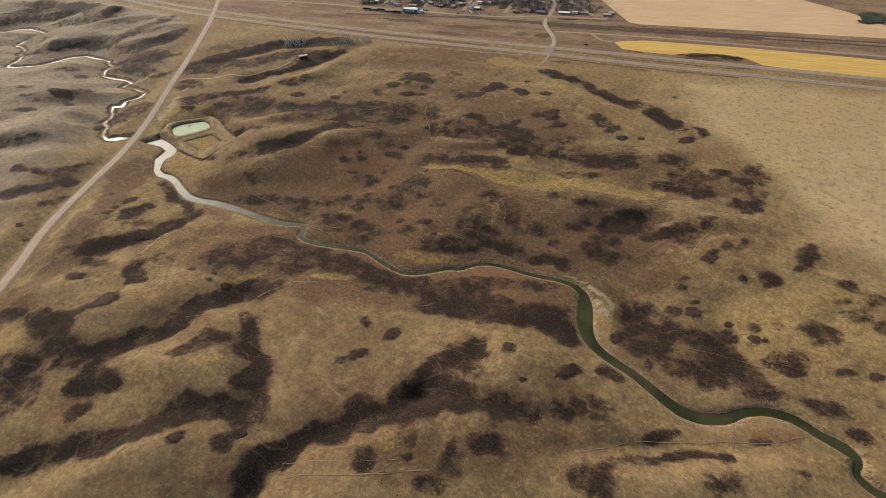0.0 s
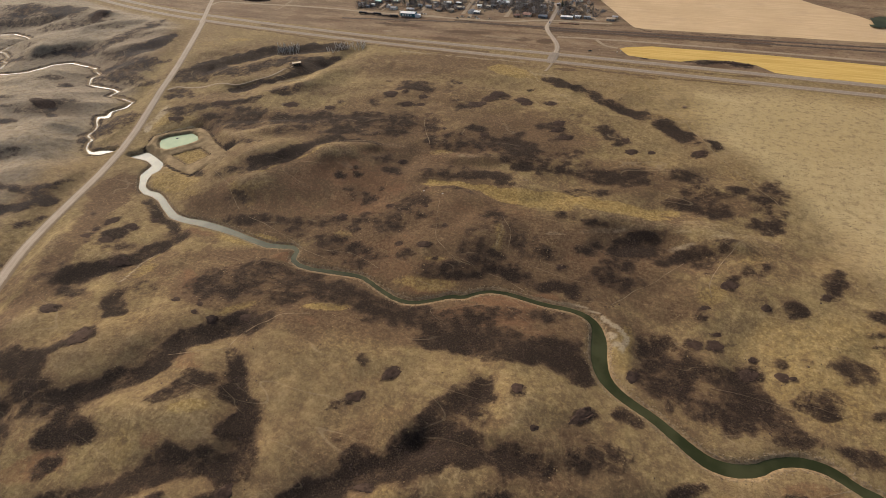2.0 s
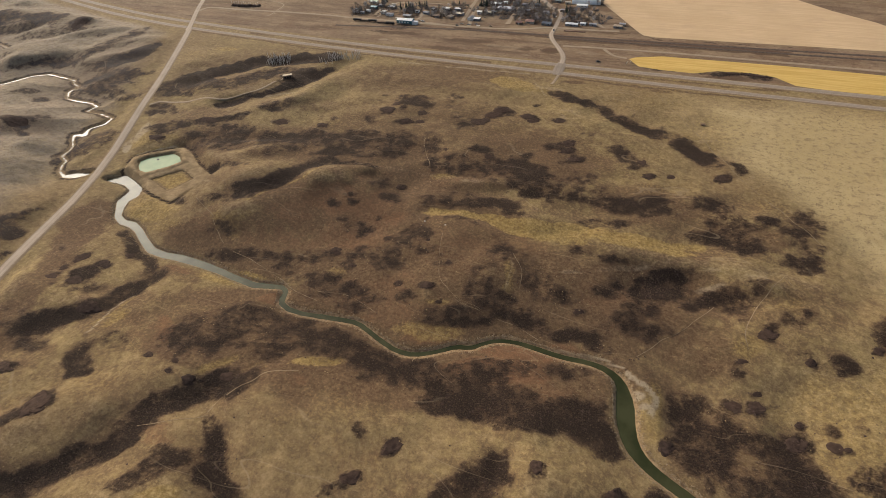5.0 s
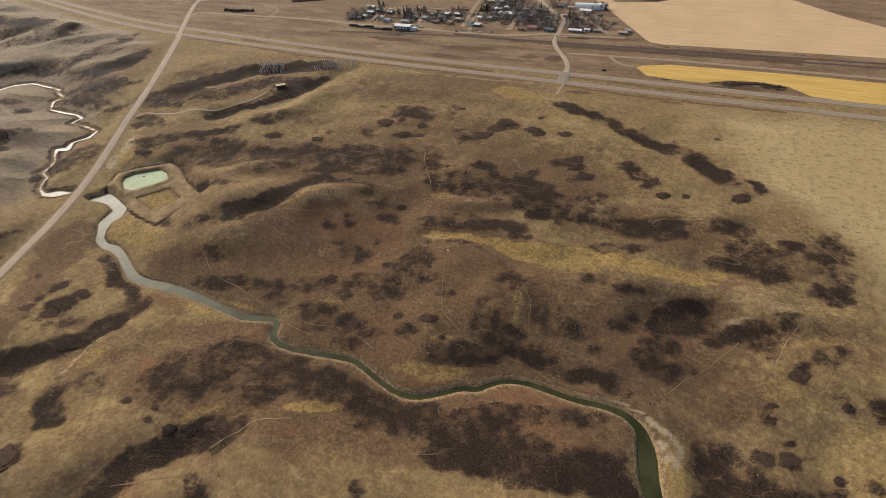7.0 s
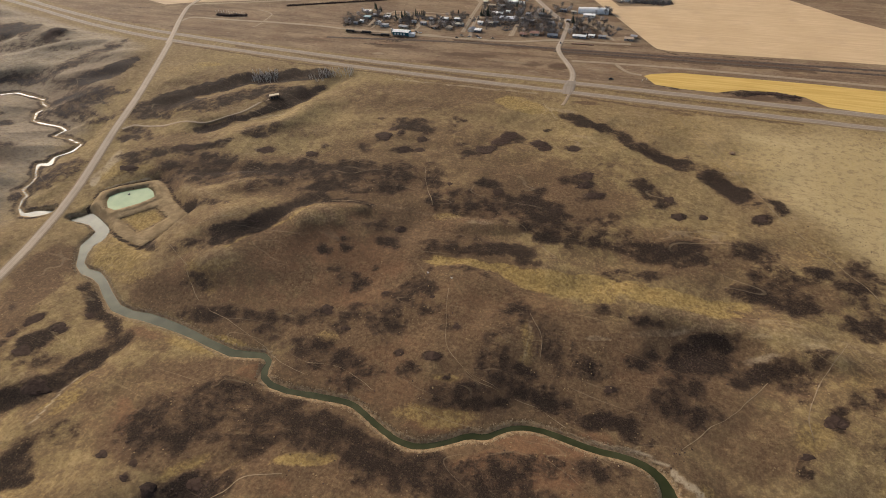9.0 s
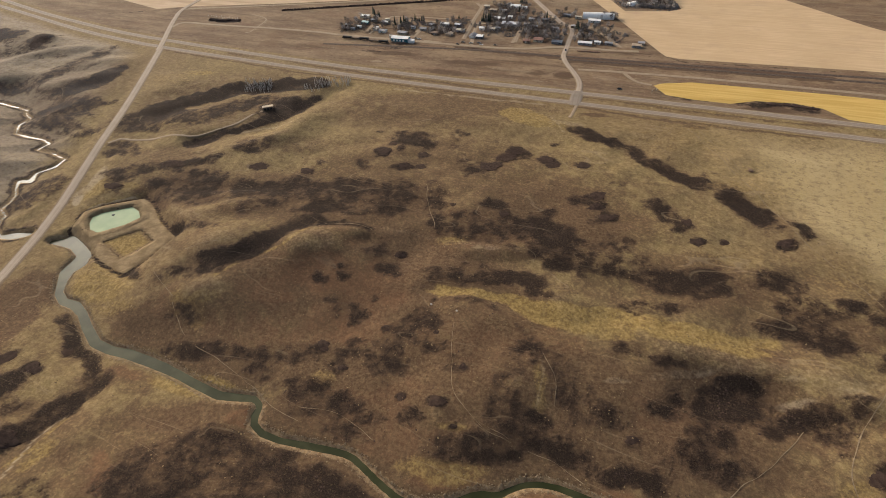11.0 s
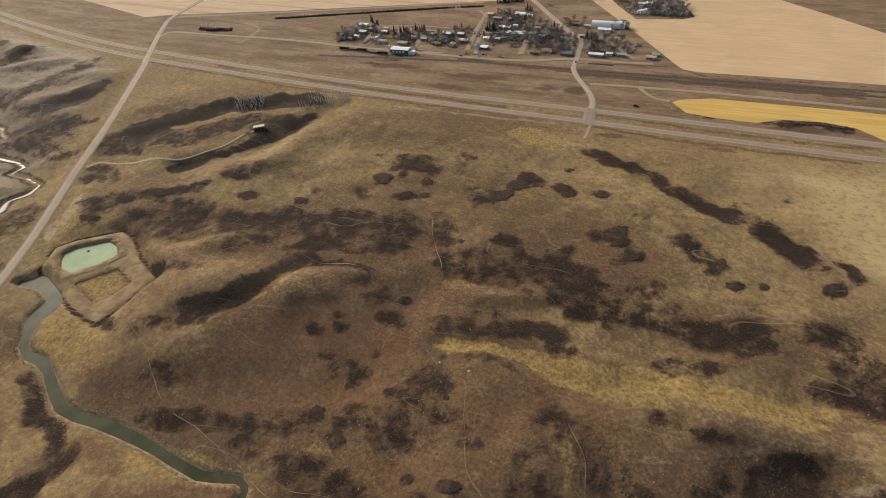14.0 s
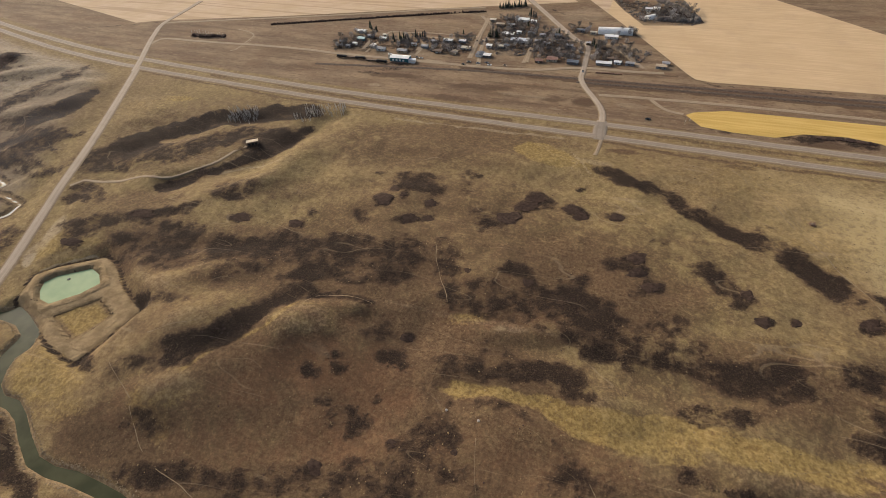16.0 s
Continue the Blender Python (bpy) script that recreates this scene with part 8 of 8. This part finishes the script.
house(-434, 817, 6.02, 4.3, "cream", "cream", 0, panes=2)
house(-387, 769, 12.9, 6.88, "tan", "grey", 0, panes=3)
house(-381, 794, 6.02, 4.3, "white", "grey", 0, panes=2)
house(-364, 790, 8.6, 6.02, "grey", "grey", 0, panes=2)
house(-341, 778, 10.32, 6.02, "brown", "brown", 0, panes=3)
house(-341, 817, 12.04, 6.88, "grey", "white", 0, panes=3)
house(-320, 779, 8.6, 7.74, "tan", "tan", 80, panes=2)
house(-321, 819, 9.46, 6.02, "slate", "white", 0, panes=2)
house(-310, 797, 11.18, 6.88, "grey", "cream", 0, panes=3)
house(-283, 812, 6.88, 6.02, "white", "white", 0, panes=2)
house(-268, 813, 7.74, 5.16, "cream", "cream", 0, panes=2)
house(-286, 781, 11.18, 8.6, "white", "slate", 90, panes=3)
house(-276, 780, 8.6, 7.74, "slate", "white", 0, panes=2)
house(-305, 910, 7.74, 6.02, "tan", "cream", 0, panes=2)
house(-290, 894, 11.18, 6.02, "tan", "tan", 0, panes=3)
house(-270, 859, 16.34, 8.6, "brown", "white", 0, panes=3)
house(-262, 920, 14.62, 10.32, "white", "white", 0, panes=3)
house(-247, 916, 7.74, 6.02, "white", "white", 0, panes=2)
house(-257, 869, 6.02, 4.3, "white", "white", 0, panes=2)
house(-249, 840, 23.22, 10.32, "grey", "metal", 0, panes=3)
house(-224, 865, 7.74, 6.02, "grey", "grey", 0, panes=2)
house(-226, 842, 6.88, 5.16, "grey", "grey", 0, panes=2)
house(-213, 836, 7.74, 5.16, "brown", "grey", 0, panes=2)
house(-204, 868, 8.6, 6.88, "slate", "slate", 0, panes=2)
house(-184, 835, 8.6, 6.02, "grey", "grey", 0, panes=2)
house(-178, 894, 10.32, 6.02, "blue", "blue", 0, panes=3)
house(-161, 889, 8.6, 4.3, "cream", "cream", 0, panes=2)
house(-162, 848, 6.02, 5.16, "brown", "grey", 90, panes=2)
house(-137, 879, 16.34, 7.74, "white", "white", 0, panes=3)
house(-197, 787, 12.04, 9.46, "cream", "rust", 0, panes=3)
house(-211, 778, 8.6, 6.02, "brown", "rust", 0, panes=2)
house(-172, 784, 12.9, 7.74, "blue", "blue", 0, panes=3)
house(-137, 789, 17.2, 6.88, "grey", "white", 0, panes=3)
house(-122, 795, 7.74, 5.16, "white", "white", 0, panes=2)
house(-129, 803, 12.04, 5.16, "brown", "brown", 0, panes=3)
house(-108, 795, 9.46, 5.16, "grey", "grey", 0, panes=2)
house(-74, 795, 11.18, 6.88, "grey", "tan", 0, panes=3)
house(-69, 805, 7.74, 6.02, "tan", "grey", 0, panes=2)
house(-86, 1008, 8.6, 6.88, "white", "white", 0, panes=2)
house(-97, 1003, 10.32, 6.88, "cream", "white", 0, panes=3)
house(-185, 810, 7.74, 6.02, "tan", "brown", 0, panes=2)
house(-240, 868, 8.6, 6.02, "grey", "slate", 0, panes=2)
house(-274, 895, 7.74, 5.16, "brown", "grey", 0, panes=2)
house(-261, 817, 7.74, 6.02, "brown", "slate", 0, panes=2)
house(-359, 810, 7.74, 5.16, "brown", "grey", 0, panes=2)

arched_shed(-134, 898, 44, 14, 7, "white", 6, "long white half-round metal machine shed")
arched_shed(-92, 967, 16, 10, 5, "white", 40, "pale half-round shed at a farmyard")
elevator(-377, 741)
railcars([(-456, 733), (-443, 734), (-430, 734), (-412, 731), (-398, 730)])
gully_shed(-431, 515)
feeder(35, 538)
vehicle(-297, 748, -15, "black", "car")
vehicle(-271, 760, -8, "slate", "pickup")
vehicle(-266, 754, -1, "white", "pickup")
vehicle(-293, 757, 6, "cream", "car")
vehicle(-281, 756, 13, "grey", "pickup")
vehicle(-248, 757, -10, "tan", "pickup")
vehicle(-361, 755, -3, "tan", "car")
vehicle(-355, 754, 4, "white", "pickup")
vehicle(-157, 762, 101, "slate", "pickup")
vehicle(-134, 864, -12, "black", "car")
vehicle(-117, 864, -5, "brown", "pickup")
vehicle(-112, 863, 2, "black", "pickup")
vehicle(-167, 819, 9, "white", "car")
vehicle(-204, 856, -14, "grey", "pickup")
vehicle(-400, 758, -7, "white", "pickup")
vehicle(-82, 665, 0, "black", "car")
field_sign(-45, 671)
field_sign(-49, 666)
boulder(-165, 322)
boulder(-147, 321)
bale_row([(-142, 763), (-140, 763), (-137, 763), (-135, 763), (-133, 764), (-131, 764), (-129, 764), (-127, 764), (-125, 764), (-123, 764), (-121, 764), (-119, 764), (-117, 764), (-115, 765)])
aerator(-462, 332)


def culvert(ax, ay, bx, by):
    """A round corrugated pipe under the gravel road, open at both ends."""
    root = new("culvert_pipe")
    long, turn = math.hypot(bx - ax, by - ay), math.degrees(math.atan2(by - ay, bx - ax))
    bm = bmesh.new()
    rows = []
    for k in range(int(long / 0.5) + 1):
        r = 0.95 + (0.04 if k % 2 else 0.0)
        rows.append([[bm.verts.new((k * 0.5 - long / 2, (r - in_) * math.cos(w), (r - in_) * math.sin(w))) for w in [j * math.pi / 8 for j in range(16)]] for in_ in (0.0, 0.06)])
    for a, b in zip(rows, rows[1:]):
        for j in range(16):
            i = (j + 1) % 16
            bm.faces.new((a[0][j], b[0][j], b[0][i], a[0][i]))
            bm.faces.new((a[1][j], a[1][i], b[1][i], b[1][j]))
    for end in (rows[0], rows[-1]):
        for j in range(16):
            i = (j + 1) % 16
            bm.faces.new((end[0][j], end[0][i], end[1][i], end[1][j]))
    part("pipe", bm, PAINT["metal"], root)
    for u in (-long / 2, long / 2):
        ring = bmesh.new()
        for j in range(16):
            w = j * math.pi / 8
            box(ring, u, 0.98 * math.cos(w), 0.98 * math.sin(w) - 0.1, 0.3, 0.3, 0.2)
        part("end_collar", ring, PAINT["metal"], root)
    root.matrix_basis = pose((ax + bx) / 2, (ay + by) / 2, WATER + 0.55, 0, 0, turn)
    return tagged(root, "galvanised corrugated culvert pipe under the gravel road", "culvert", group="road culverts")


culvert(-506.1, 288.9, -492.6, 291.3)
culvert(-504.1, 283.0, -489.7, 286.4)

KINDS = [bare_tree(7.5, 2.9, M_TWIG), bare_tree(9.0, 3.4, M_TWIG), bare_tree(6.0, 2.6, M_TWIG), bare_tree(8.0, 3.0, M_PALE_TWIG)]
CONES = [spruce(9.0, 2.0), spruce(7.0, 1.8), spruce(11.0, 2.2)]
stand(KINDS, [(-496, 799), (-430, 789), (-488, 786), (-469, 812), (-451, 819), (-463, 786), (-457, 782), (-423, 764), (-466, 775), (-448, 806), (-475, 750), (-477, 798)])
stand(KINDS, [(-424, 790), (-448, 771), (-483, 767), (-479, 815), (-430, 764), (-472, 775), (-462, 770), (-448, 812), (-426, 784), (-431, 771), (-452, 771), (-433, 802)])
stand(KINDS, [(-469, 813), (-447, 806), (-454, 797), (-481, 765), (-474, 770), (-475, 778), (-476, 778), (-472, 762), (-471, 766), (-487, 771), (-488, 775), (-479, 763)])
stand(KINDS, [(-411, 802), (-385, 778), (-371, 789), (-402, 790), (-394, 820), (-388, 803), (-385, 787), (-397, 811), (-401, 814), (-392, 793), (-410, 789), (-398, 781)])
stand(KINDS, [(-399, 800), (-379, 804), (-401, 801), (-402, 816), (-382, 775), (-385, 784), (-305, 791), (-317, 790), (-342, 813), (-350, 796), (-346, 795), (-341, 828)])
stand(KINDS, [(-343, 809), (-334, 831), (-357, 799), (-340, 793), (-354, 819), (-317, 825), (-353, 818), (-327, 780), (-361, 804), (-315, 832), (-328, 783), (-351, 784)])
stand(KINDS, [(-311, 808), (-377, 823), (-335, 783), (-349, 791), (-348, 816), (-329, 818), (-339, 787), (-332, 788), (-333, 782), (-325, 779), (-370, 806), (-318, 797)])
stand(KINDS, [(-331, 795), (-270, 831), (-269, 827), (-271, 808), (-274, 798), (-256, 797), (-285, 841), (-264, 828), (-277, 826), (-272, 841), (-273, 850), (-265, 826)])
stand(KINDS, [(-270, 798), (-276, 817), (-288, 881), (-235, 869), (-289, 879), (-249, 927), (-269, 876), (-254, 903), (-256, 883), (-275, 880), (-259, 880), (-271, 910)])
stand(KINDS, [(-264, 859), (-297, 922), (-292, 859), (-241, 925), (-291, 918), (-262, 898), (-253, 925), (-244, 904), (-242, 901), (-260, 892), (-233, 867), (-296, 874)])
stand(KINDS, [(-288, 925), (-285, 865), (-238, 900), (-242, 879), (-245, 901), (-253, 874), (-255, 878), (-271, 920), (-278, 850), (-296, 872), (-301, 897), (-280, 896)])
stand(KINDS, [(-264, 858), (-283, 853), (-288, 852), (-274, 874), (-302, 893), (-254, 887), (-255, 930), (-272, 884), (-292, 860), (-279, 916), (-283, 878), (-287, 913)])
stand(KINDS, [(-234, 830), (-253, 839), (-260, 841), (-237, 822), (-253, 838), (-264, 849), (-234, 835), (-245, 825), (-239, 855), (-223, 815), (-247, 833), (-251, 826)])
stand(KINDS, [(-254, 828), (-235, 850), (-234, 853), (-251, 820), (-255, 849), (-255, 815), (-266, 849), (-237, 832), (-238, 811), (-247, 852), (-258, 824), (-234, 828)])
stand(KINDS, [(-237, 844), (-235, 852), (-218, 845), (-211, 872), (-171, 844), (-225, 882), (-203, 858), (-211, 854), (-189, 845), (-217, 850), (-236, 886), (-236, 882)])
stand(KINDS, [(-227, 889), (-218, 835), (-214, 866), (-192, 873), (-198, 858), (-194, 838), (-216, 892), (-207, 841), (-192, 861), (-224, 837), (-199, 877), (-191, 898)])
stand(KINDS, [(-219, 840), (-236, 881), (-201, 849), (-214, 846), (-216, 881), (-237, 871), (-196, 837), (-206, 878), (-177, 844), (-181, 836), (-211, 859), (-216, 821)])
stand(KINDS, [(-184, 831), (-191, 827), (-182, 797), (-169, 818), (-200, 810), (-180, 796), (-217, 810), (-221, 813), (-177, 790), (-169, 834), (-194, 814), (-175, 794)])
stand(KINDS, [(-213, 801), (-216, 817), (-194, 819), (-177, 817), (-210, 796), (-211, 824), (-167, 829), (-214, 803), (-219, 787), (-222, 823), (-167, 813), (-167, 795)])
stand(KINDS, [(-189, 830), (-218, 784), (-202, 793), (-189, 794), (-182, 787), (-192, 790), (-175, 807), (-194, 810), (-188, 823), (-196, 799), (-207, 818), (-213, 787)])
stand(KINDS, [(-170, 797), (-181, 805), (-193, 798), (-148, 806), (-145, 794), (-119, 827), (-123, 845), (-132, 853), (-143, 837), (-148, 827), (-156, 851), (-118, 834)])
stand(KINDS, [(-148, 847), (-133, 816), (-113, 833), (-110, 812), (-112, 841), (-133, 847), (-128, 857), (-133, 847), (-133, 846), (-156, 825), (-133, 823), (-149, 822)])
stand(KINDS, [(-143, 850), (-133, 815), (-139, 811), (-117, 861), (-146, 836), (-125, 828), (-129, 854), (-143, 845), (-116, 818), (-137, 801), (-152, 853), (-135, 814)])
stand(KINDS, [(-106, 831), (-148, 816), (-152, 801), (-142, 849), (-146, 802), (-110, 851), (-102, 811), (-142, 853), (-148, 826), (-147, 843), (-139, 801), (-151, 795)])
stand(KINDS, [(-126, 800), (-148, 838), (-188, 904), (-170, 888), (-182, 881), (-168, 908), (-168, 896), (-168, 902), (-183, 914), (-184, 883), (-196, 908), (-169, 895)])
stand(KINDS, [(-184, 913), (-191, 899), (-127, 897), (-129, 890), (-115, 902), (-126, 899), (-118, 899), (-111, 901), (-116, 893), (-109, 893), (-109, 896), (-133, 895)])
stand(KINDS, [(-114, 899), (-117, 902), (-117, 897)])
HEDGE = [bare_tree(3.6, 2.2, M_TWIG, "hedge_bush", "dense leafless hedge bush at a yard edge", "hedge bushes")]
stand(HEDGE, [(-482, 765), (-480, 766), (-478, 766), (-477, 767), (-475, 767), (-474, 768), (-472, 768), (-471, 768), (-469, 769), (-467, 769), (-466, 770), (-464, 770)])
stand(HEDGE, [(-463, 770), (-461, 771), (-402, 791), (-400, 791), (-398, 792), (-396, 792), (-394, 793), (-392, 793), (-390, 793), (-388, 794), (-386, 794), (-384, 795)])
stand(HEDGE, [(-382, 795), (-336, 836), (-334, 837), (-331, 837), (-329, 837), (-327, 838), (-324, 838), (-322, 838), (-320, 839), (-317, 839), (-315, 839), (-313, 839)])
stand(HEDGE, [(-311, 840)])
stand(KINDS, [(-35, 1023), (-80, 968), (-78, 988), (-84, 1011), (-83, 960), (-49, 1004), (-57, 971), (-47, 1021), (-95, 953), (-86, 966), (-59, 965), (-102, 953), (-40, 1010)])
stand(KINDS, [(-53, 1023), (-41, 998), (-51, 972), (-106, 955), (-102, 1003), (-74, 1002), (-58, 1010), (-60, 972), (-34, 1001), (-86, 978), (-58, 963), (-63, 992), (-85, 969)])
stand(KINDS, [(-59, 1018), (-86, 1006), (-70, 995), (-97, 979), (-57, 1000), (-44, 1019), (-104, 966), (-65, 972), (-36, 993), (-45, 983), (-69, 987), (-31, 1005), (-76, 987)])
stand(KINDS, [(-59, 1018), (-58, 1020), (-79, 989), (-65, 983), (-62, 1020), (-83, 969), (-76, 965), (-66, 983), (-56, 959), (-111, 1004), (-103, 999)])
stand(CONES, [(-311, 969), (-308, 970), (-306, 971), (-303, 973), (-301, 974), (-299, 975), (-296, 976), (-294, 977), (-291, 979), (-289, 980), (-286, 981), (-284, 982)])
stand(CONES, [(-281, 983), (-279, 985), (-276, 986), (-274, 987), (-294, 846), (-292, 847), (-289, 847), (-287, 848), (-284, 848), (-282, 849), (-413, 801), (-418, 809)])
stand(CONES, [(-409, 811), (-405, 807), (-404, 812), (-399, 808), (-398, 813), (-391, 824), (-388, 824), (-385, 825), (-382, 826), (-379, 827), (-260, 944), (-257, 942)])
stand(CONES, [(-253, 941), (-249, 939), (-471, 843), (-467, 839), (-459, 836), (-455, 832), (-155, 845), (-152, 838), (-150, 842), (-157, 853), (-208, 879), (-204, 875)])
stand(CONES, [(-287, 865), (-283, 862), (-272, 887), (-251, 899), (-331, 851)])
ASPENS = [bare_tree(6.0, 1.1, M_PALE_TWIG, "aspen_tree", "slim pale leafless aspen in a gully grove", "aspen grove", 12, 0.92, M_ASPEN), bare_tree(5.0, 0.9, M_PALE_TWIG, "aspen_tree", "slim pale leafless aspen in a gully grove", "aspen grove", 12, 0.92, M_ASPEN)]
stand(ASPENS, [(-493, 553), (-496, 564), (-473, 572), (-495, 568), (-489, 569), (-486, 568), (-493, 556), (-469, 571), (-492, 555), (-490, 568), (-486, 556), (-481, 572)])
stand(ASPENS, [(-489, 567), (-487, 563), (-476, 580), (-468, 563), (-485, 554), (-470, 567), (-497, 564), (-476, 569), (-495, 558), (-490, 571), (-494, 572), (-494, 574)])
stand(ASPENS, [(-473, 579), (-492, 569), (-488, 569), (-476, 577), (-470, 574), (-471, 575), (-493, 557), (-492, 559), (-476, 576), (-490, 564), (-467, 563), (-484, 566)])
stand(ASPENS, [(-479, 576), (-464, 563), (-491, 562), (-476, 567), (-503, 570), (-498, 571), (-483, 563), (-476, 559), (-486, 568), (-490, 554), (-465, 553), (-476, 579)])
stand(ASPENS, [(-482, 569), (-482, 578), (-479, 567), (-493, 572), (-484, 577), (-495, 573), (-493, 569), (-479, 565), (-479, 571), (-475, 567), (-480, 563), (-470, 573)])
stand(ASPENS, [(-469, 570), (-488, 566), (-482, 572), (-473, 574), (-476, 561), (-472, 568), (-475, 565), (-483, 569), (-476, 577), (-498, 566), (-485, 554), (-478, 560)])
stand(ASPENS, [(-486, 572), (-466, 561), (-493, 558), (-486, 573), (-487, 561), (-493, 562), (-483, 567), (-490, 558), (-481, 565), (-482, 571), (-478, 571), (-472, 572)])
stand(ASPENS, [(-494, 564), (-480, 556), (-485, 558), (-503, 568), (-488, 561), (-482, 570), (-400, 588), (-408, 586), (-403, 590), (-387, 600), (-415, 596), (-415, 599)])
stand(ASPENS, [(-401, 592), (-400, 586), (-378, 596), (-389, 602), (-393, 606), (-425, 597), (-405, 589), (-420, 591), (-392, 591), (-399, 600), (-417, 590), (-384, 593)])
stand(ASPENS, [(-397, 602), (-423, 598), (-409, 591), (-413, 588), (-404, 588), (-396, 591), (-409, 591), (-388, 609), (-380, 599), (-380, 605), (-398, 592), (-394, 594)])
stand(ASPENS, [(-387, 606), (-391, 599), (-378, 592), (-403, 597), (-378, 592), (-384, 592), (-381, 601), (-410, 602), (-405, 599), (-389, 596), (-379, 597), (-411, 594)])
stand(ASPENS, [(-399, 594), (-380, 598), (-409, 597), (-400, 604), (-397, 588), (-381, 599), (-399, 598), (-396, 597), (-389, 590), (-392, 605), (-411, 587), (-378, 599)])
stand(ASPENS, [(-387, 603), (-405, 583), (-384, 600), (-385, 597), (-387, 597), (-388, 590), (-400, 590), (-384, 609), (-411, 594), (-397, 597), (-384, 606), (-412, 601)])
stand(ASPENS, [(-412, 589), (-413, 581), (-393, 606), (-391, 605), (-401, 600), (-413, 590), (-387, 607), (-412, 592), (-381, 603), (-383, 599), (-399, 590), (-412, 591)])
stand(ASPENS, [(-419, 589), (-383, 609), (-415, 589), (-381, 599), (-382, 604), (-381, 606), (-389, 601), (-390, 608), (-403, 585), (-407, 579), (-412, 570), (-423, 579)])
stand(ASPENS, [(-422, 573), (-406, 584), (-405, 575), (-420, 575), (-415, 583), (-405, 584), (-420, 572), (-410, 573), (-413, 583), (-410, 570), (-420, 580), (-407, 584)])
stand(ASPENS, [(-411, 570), (-407, 584), (-424, 575), (-406, 574), (-421, 576), (-730, 765), (-725, 766), (-718, 764), (-713, 764), (-708, 765), (-701, 763), (-698, 765)])
stand(ASPENS, [(-691, 763), (-685, 762), (-681, 764), (-677, 765), (-672, 765)])

# shrubs and bare hedges filling the yards
yards = [[(-492, 762), (-410, 775), (-425, 826), (-500, 812)], [(-400, 775), (-345, 778), (-355, 830), (-412, 828)], [(-338, 782), (-300, 784), (-285, 850), (-350, 836)], [(-288, 790), (-165, 792), (-178, 850), (-245, 945), (-312, 930), (-270, 850)], [(-150, 792), (-95, 796), (-82, 840), (-150, 856)]]
vx, vy = rng.uniform(-505, 20, 16000), rng.uniform(760, 1075, 16000)
some = np.zeros(len(vx), bool)
yards.append(FARM)
for yard in yards:
    some |= outline(vx, vy, yard) < -1
some &= vnoise(vx, vy, 14, 71) + 0.5 * vnoise(vx, vy, 5, 72) > 0.05
vx, vy = vx[some], vy[some]
size = rng.uniform(0.5, 1.5, len(vx))
verts, faces = clump_mesh(vx, vy, at_ground(vx, vy), size, size * rng.uniform(0.9, 1.8, len(vx)))
tagged(from_arrays("yard_shrubs", verts, faces, M_TWIG), "leafless shrubs and hedges filling the village yards", "shrub", kind="stuff")
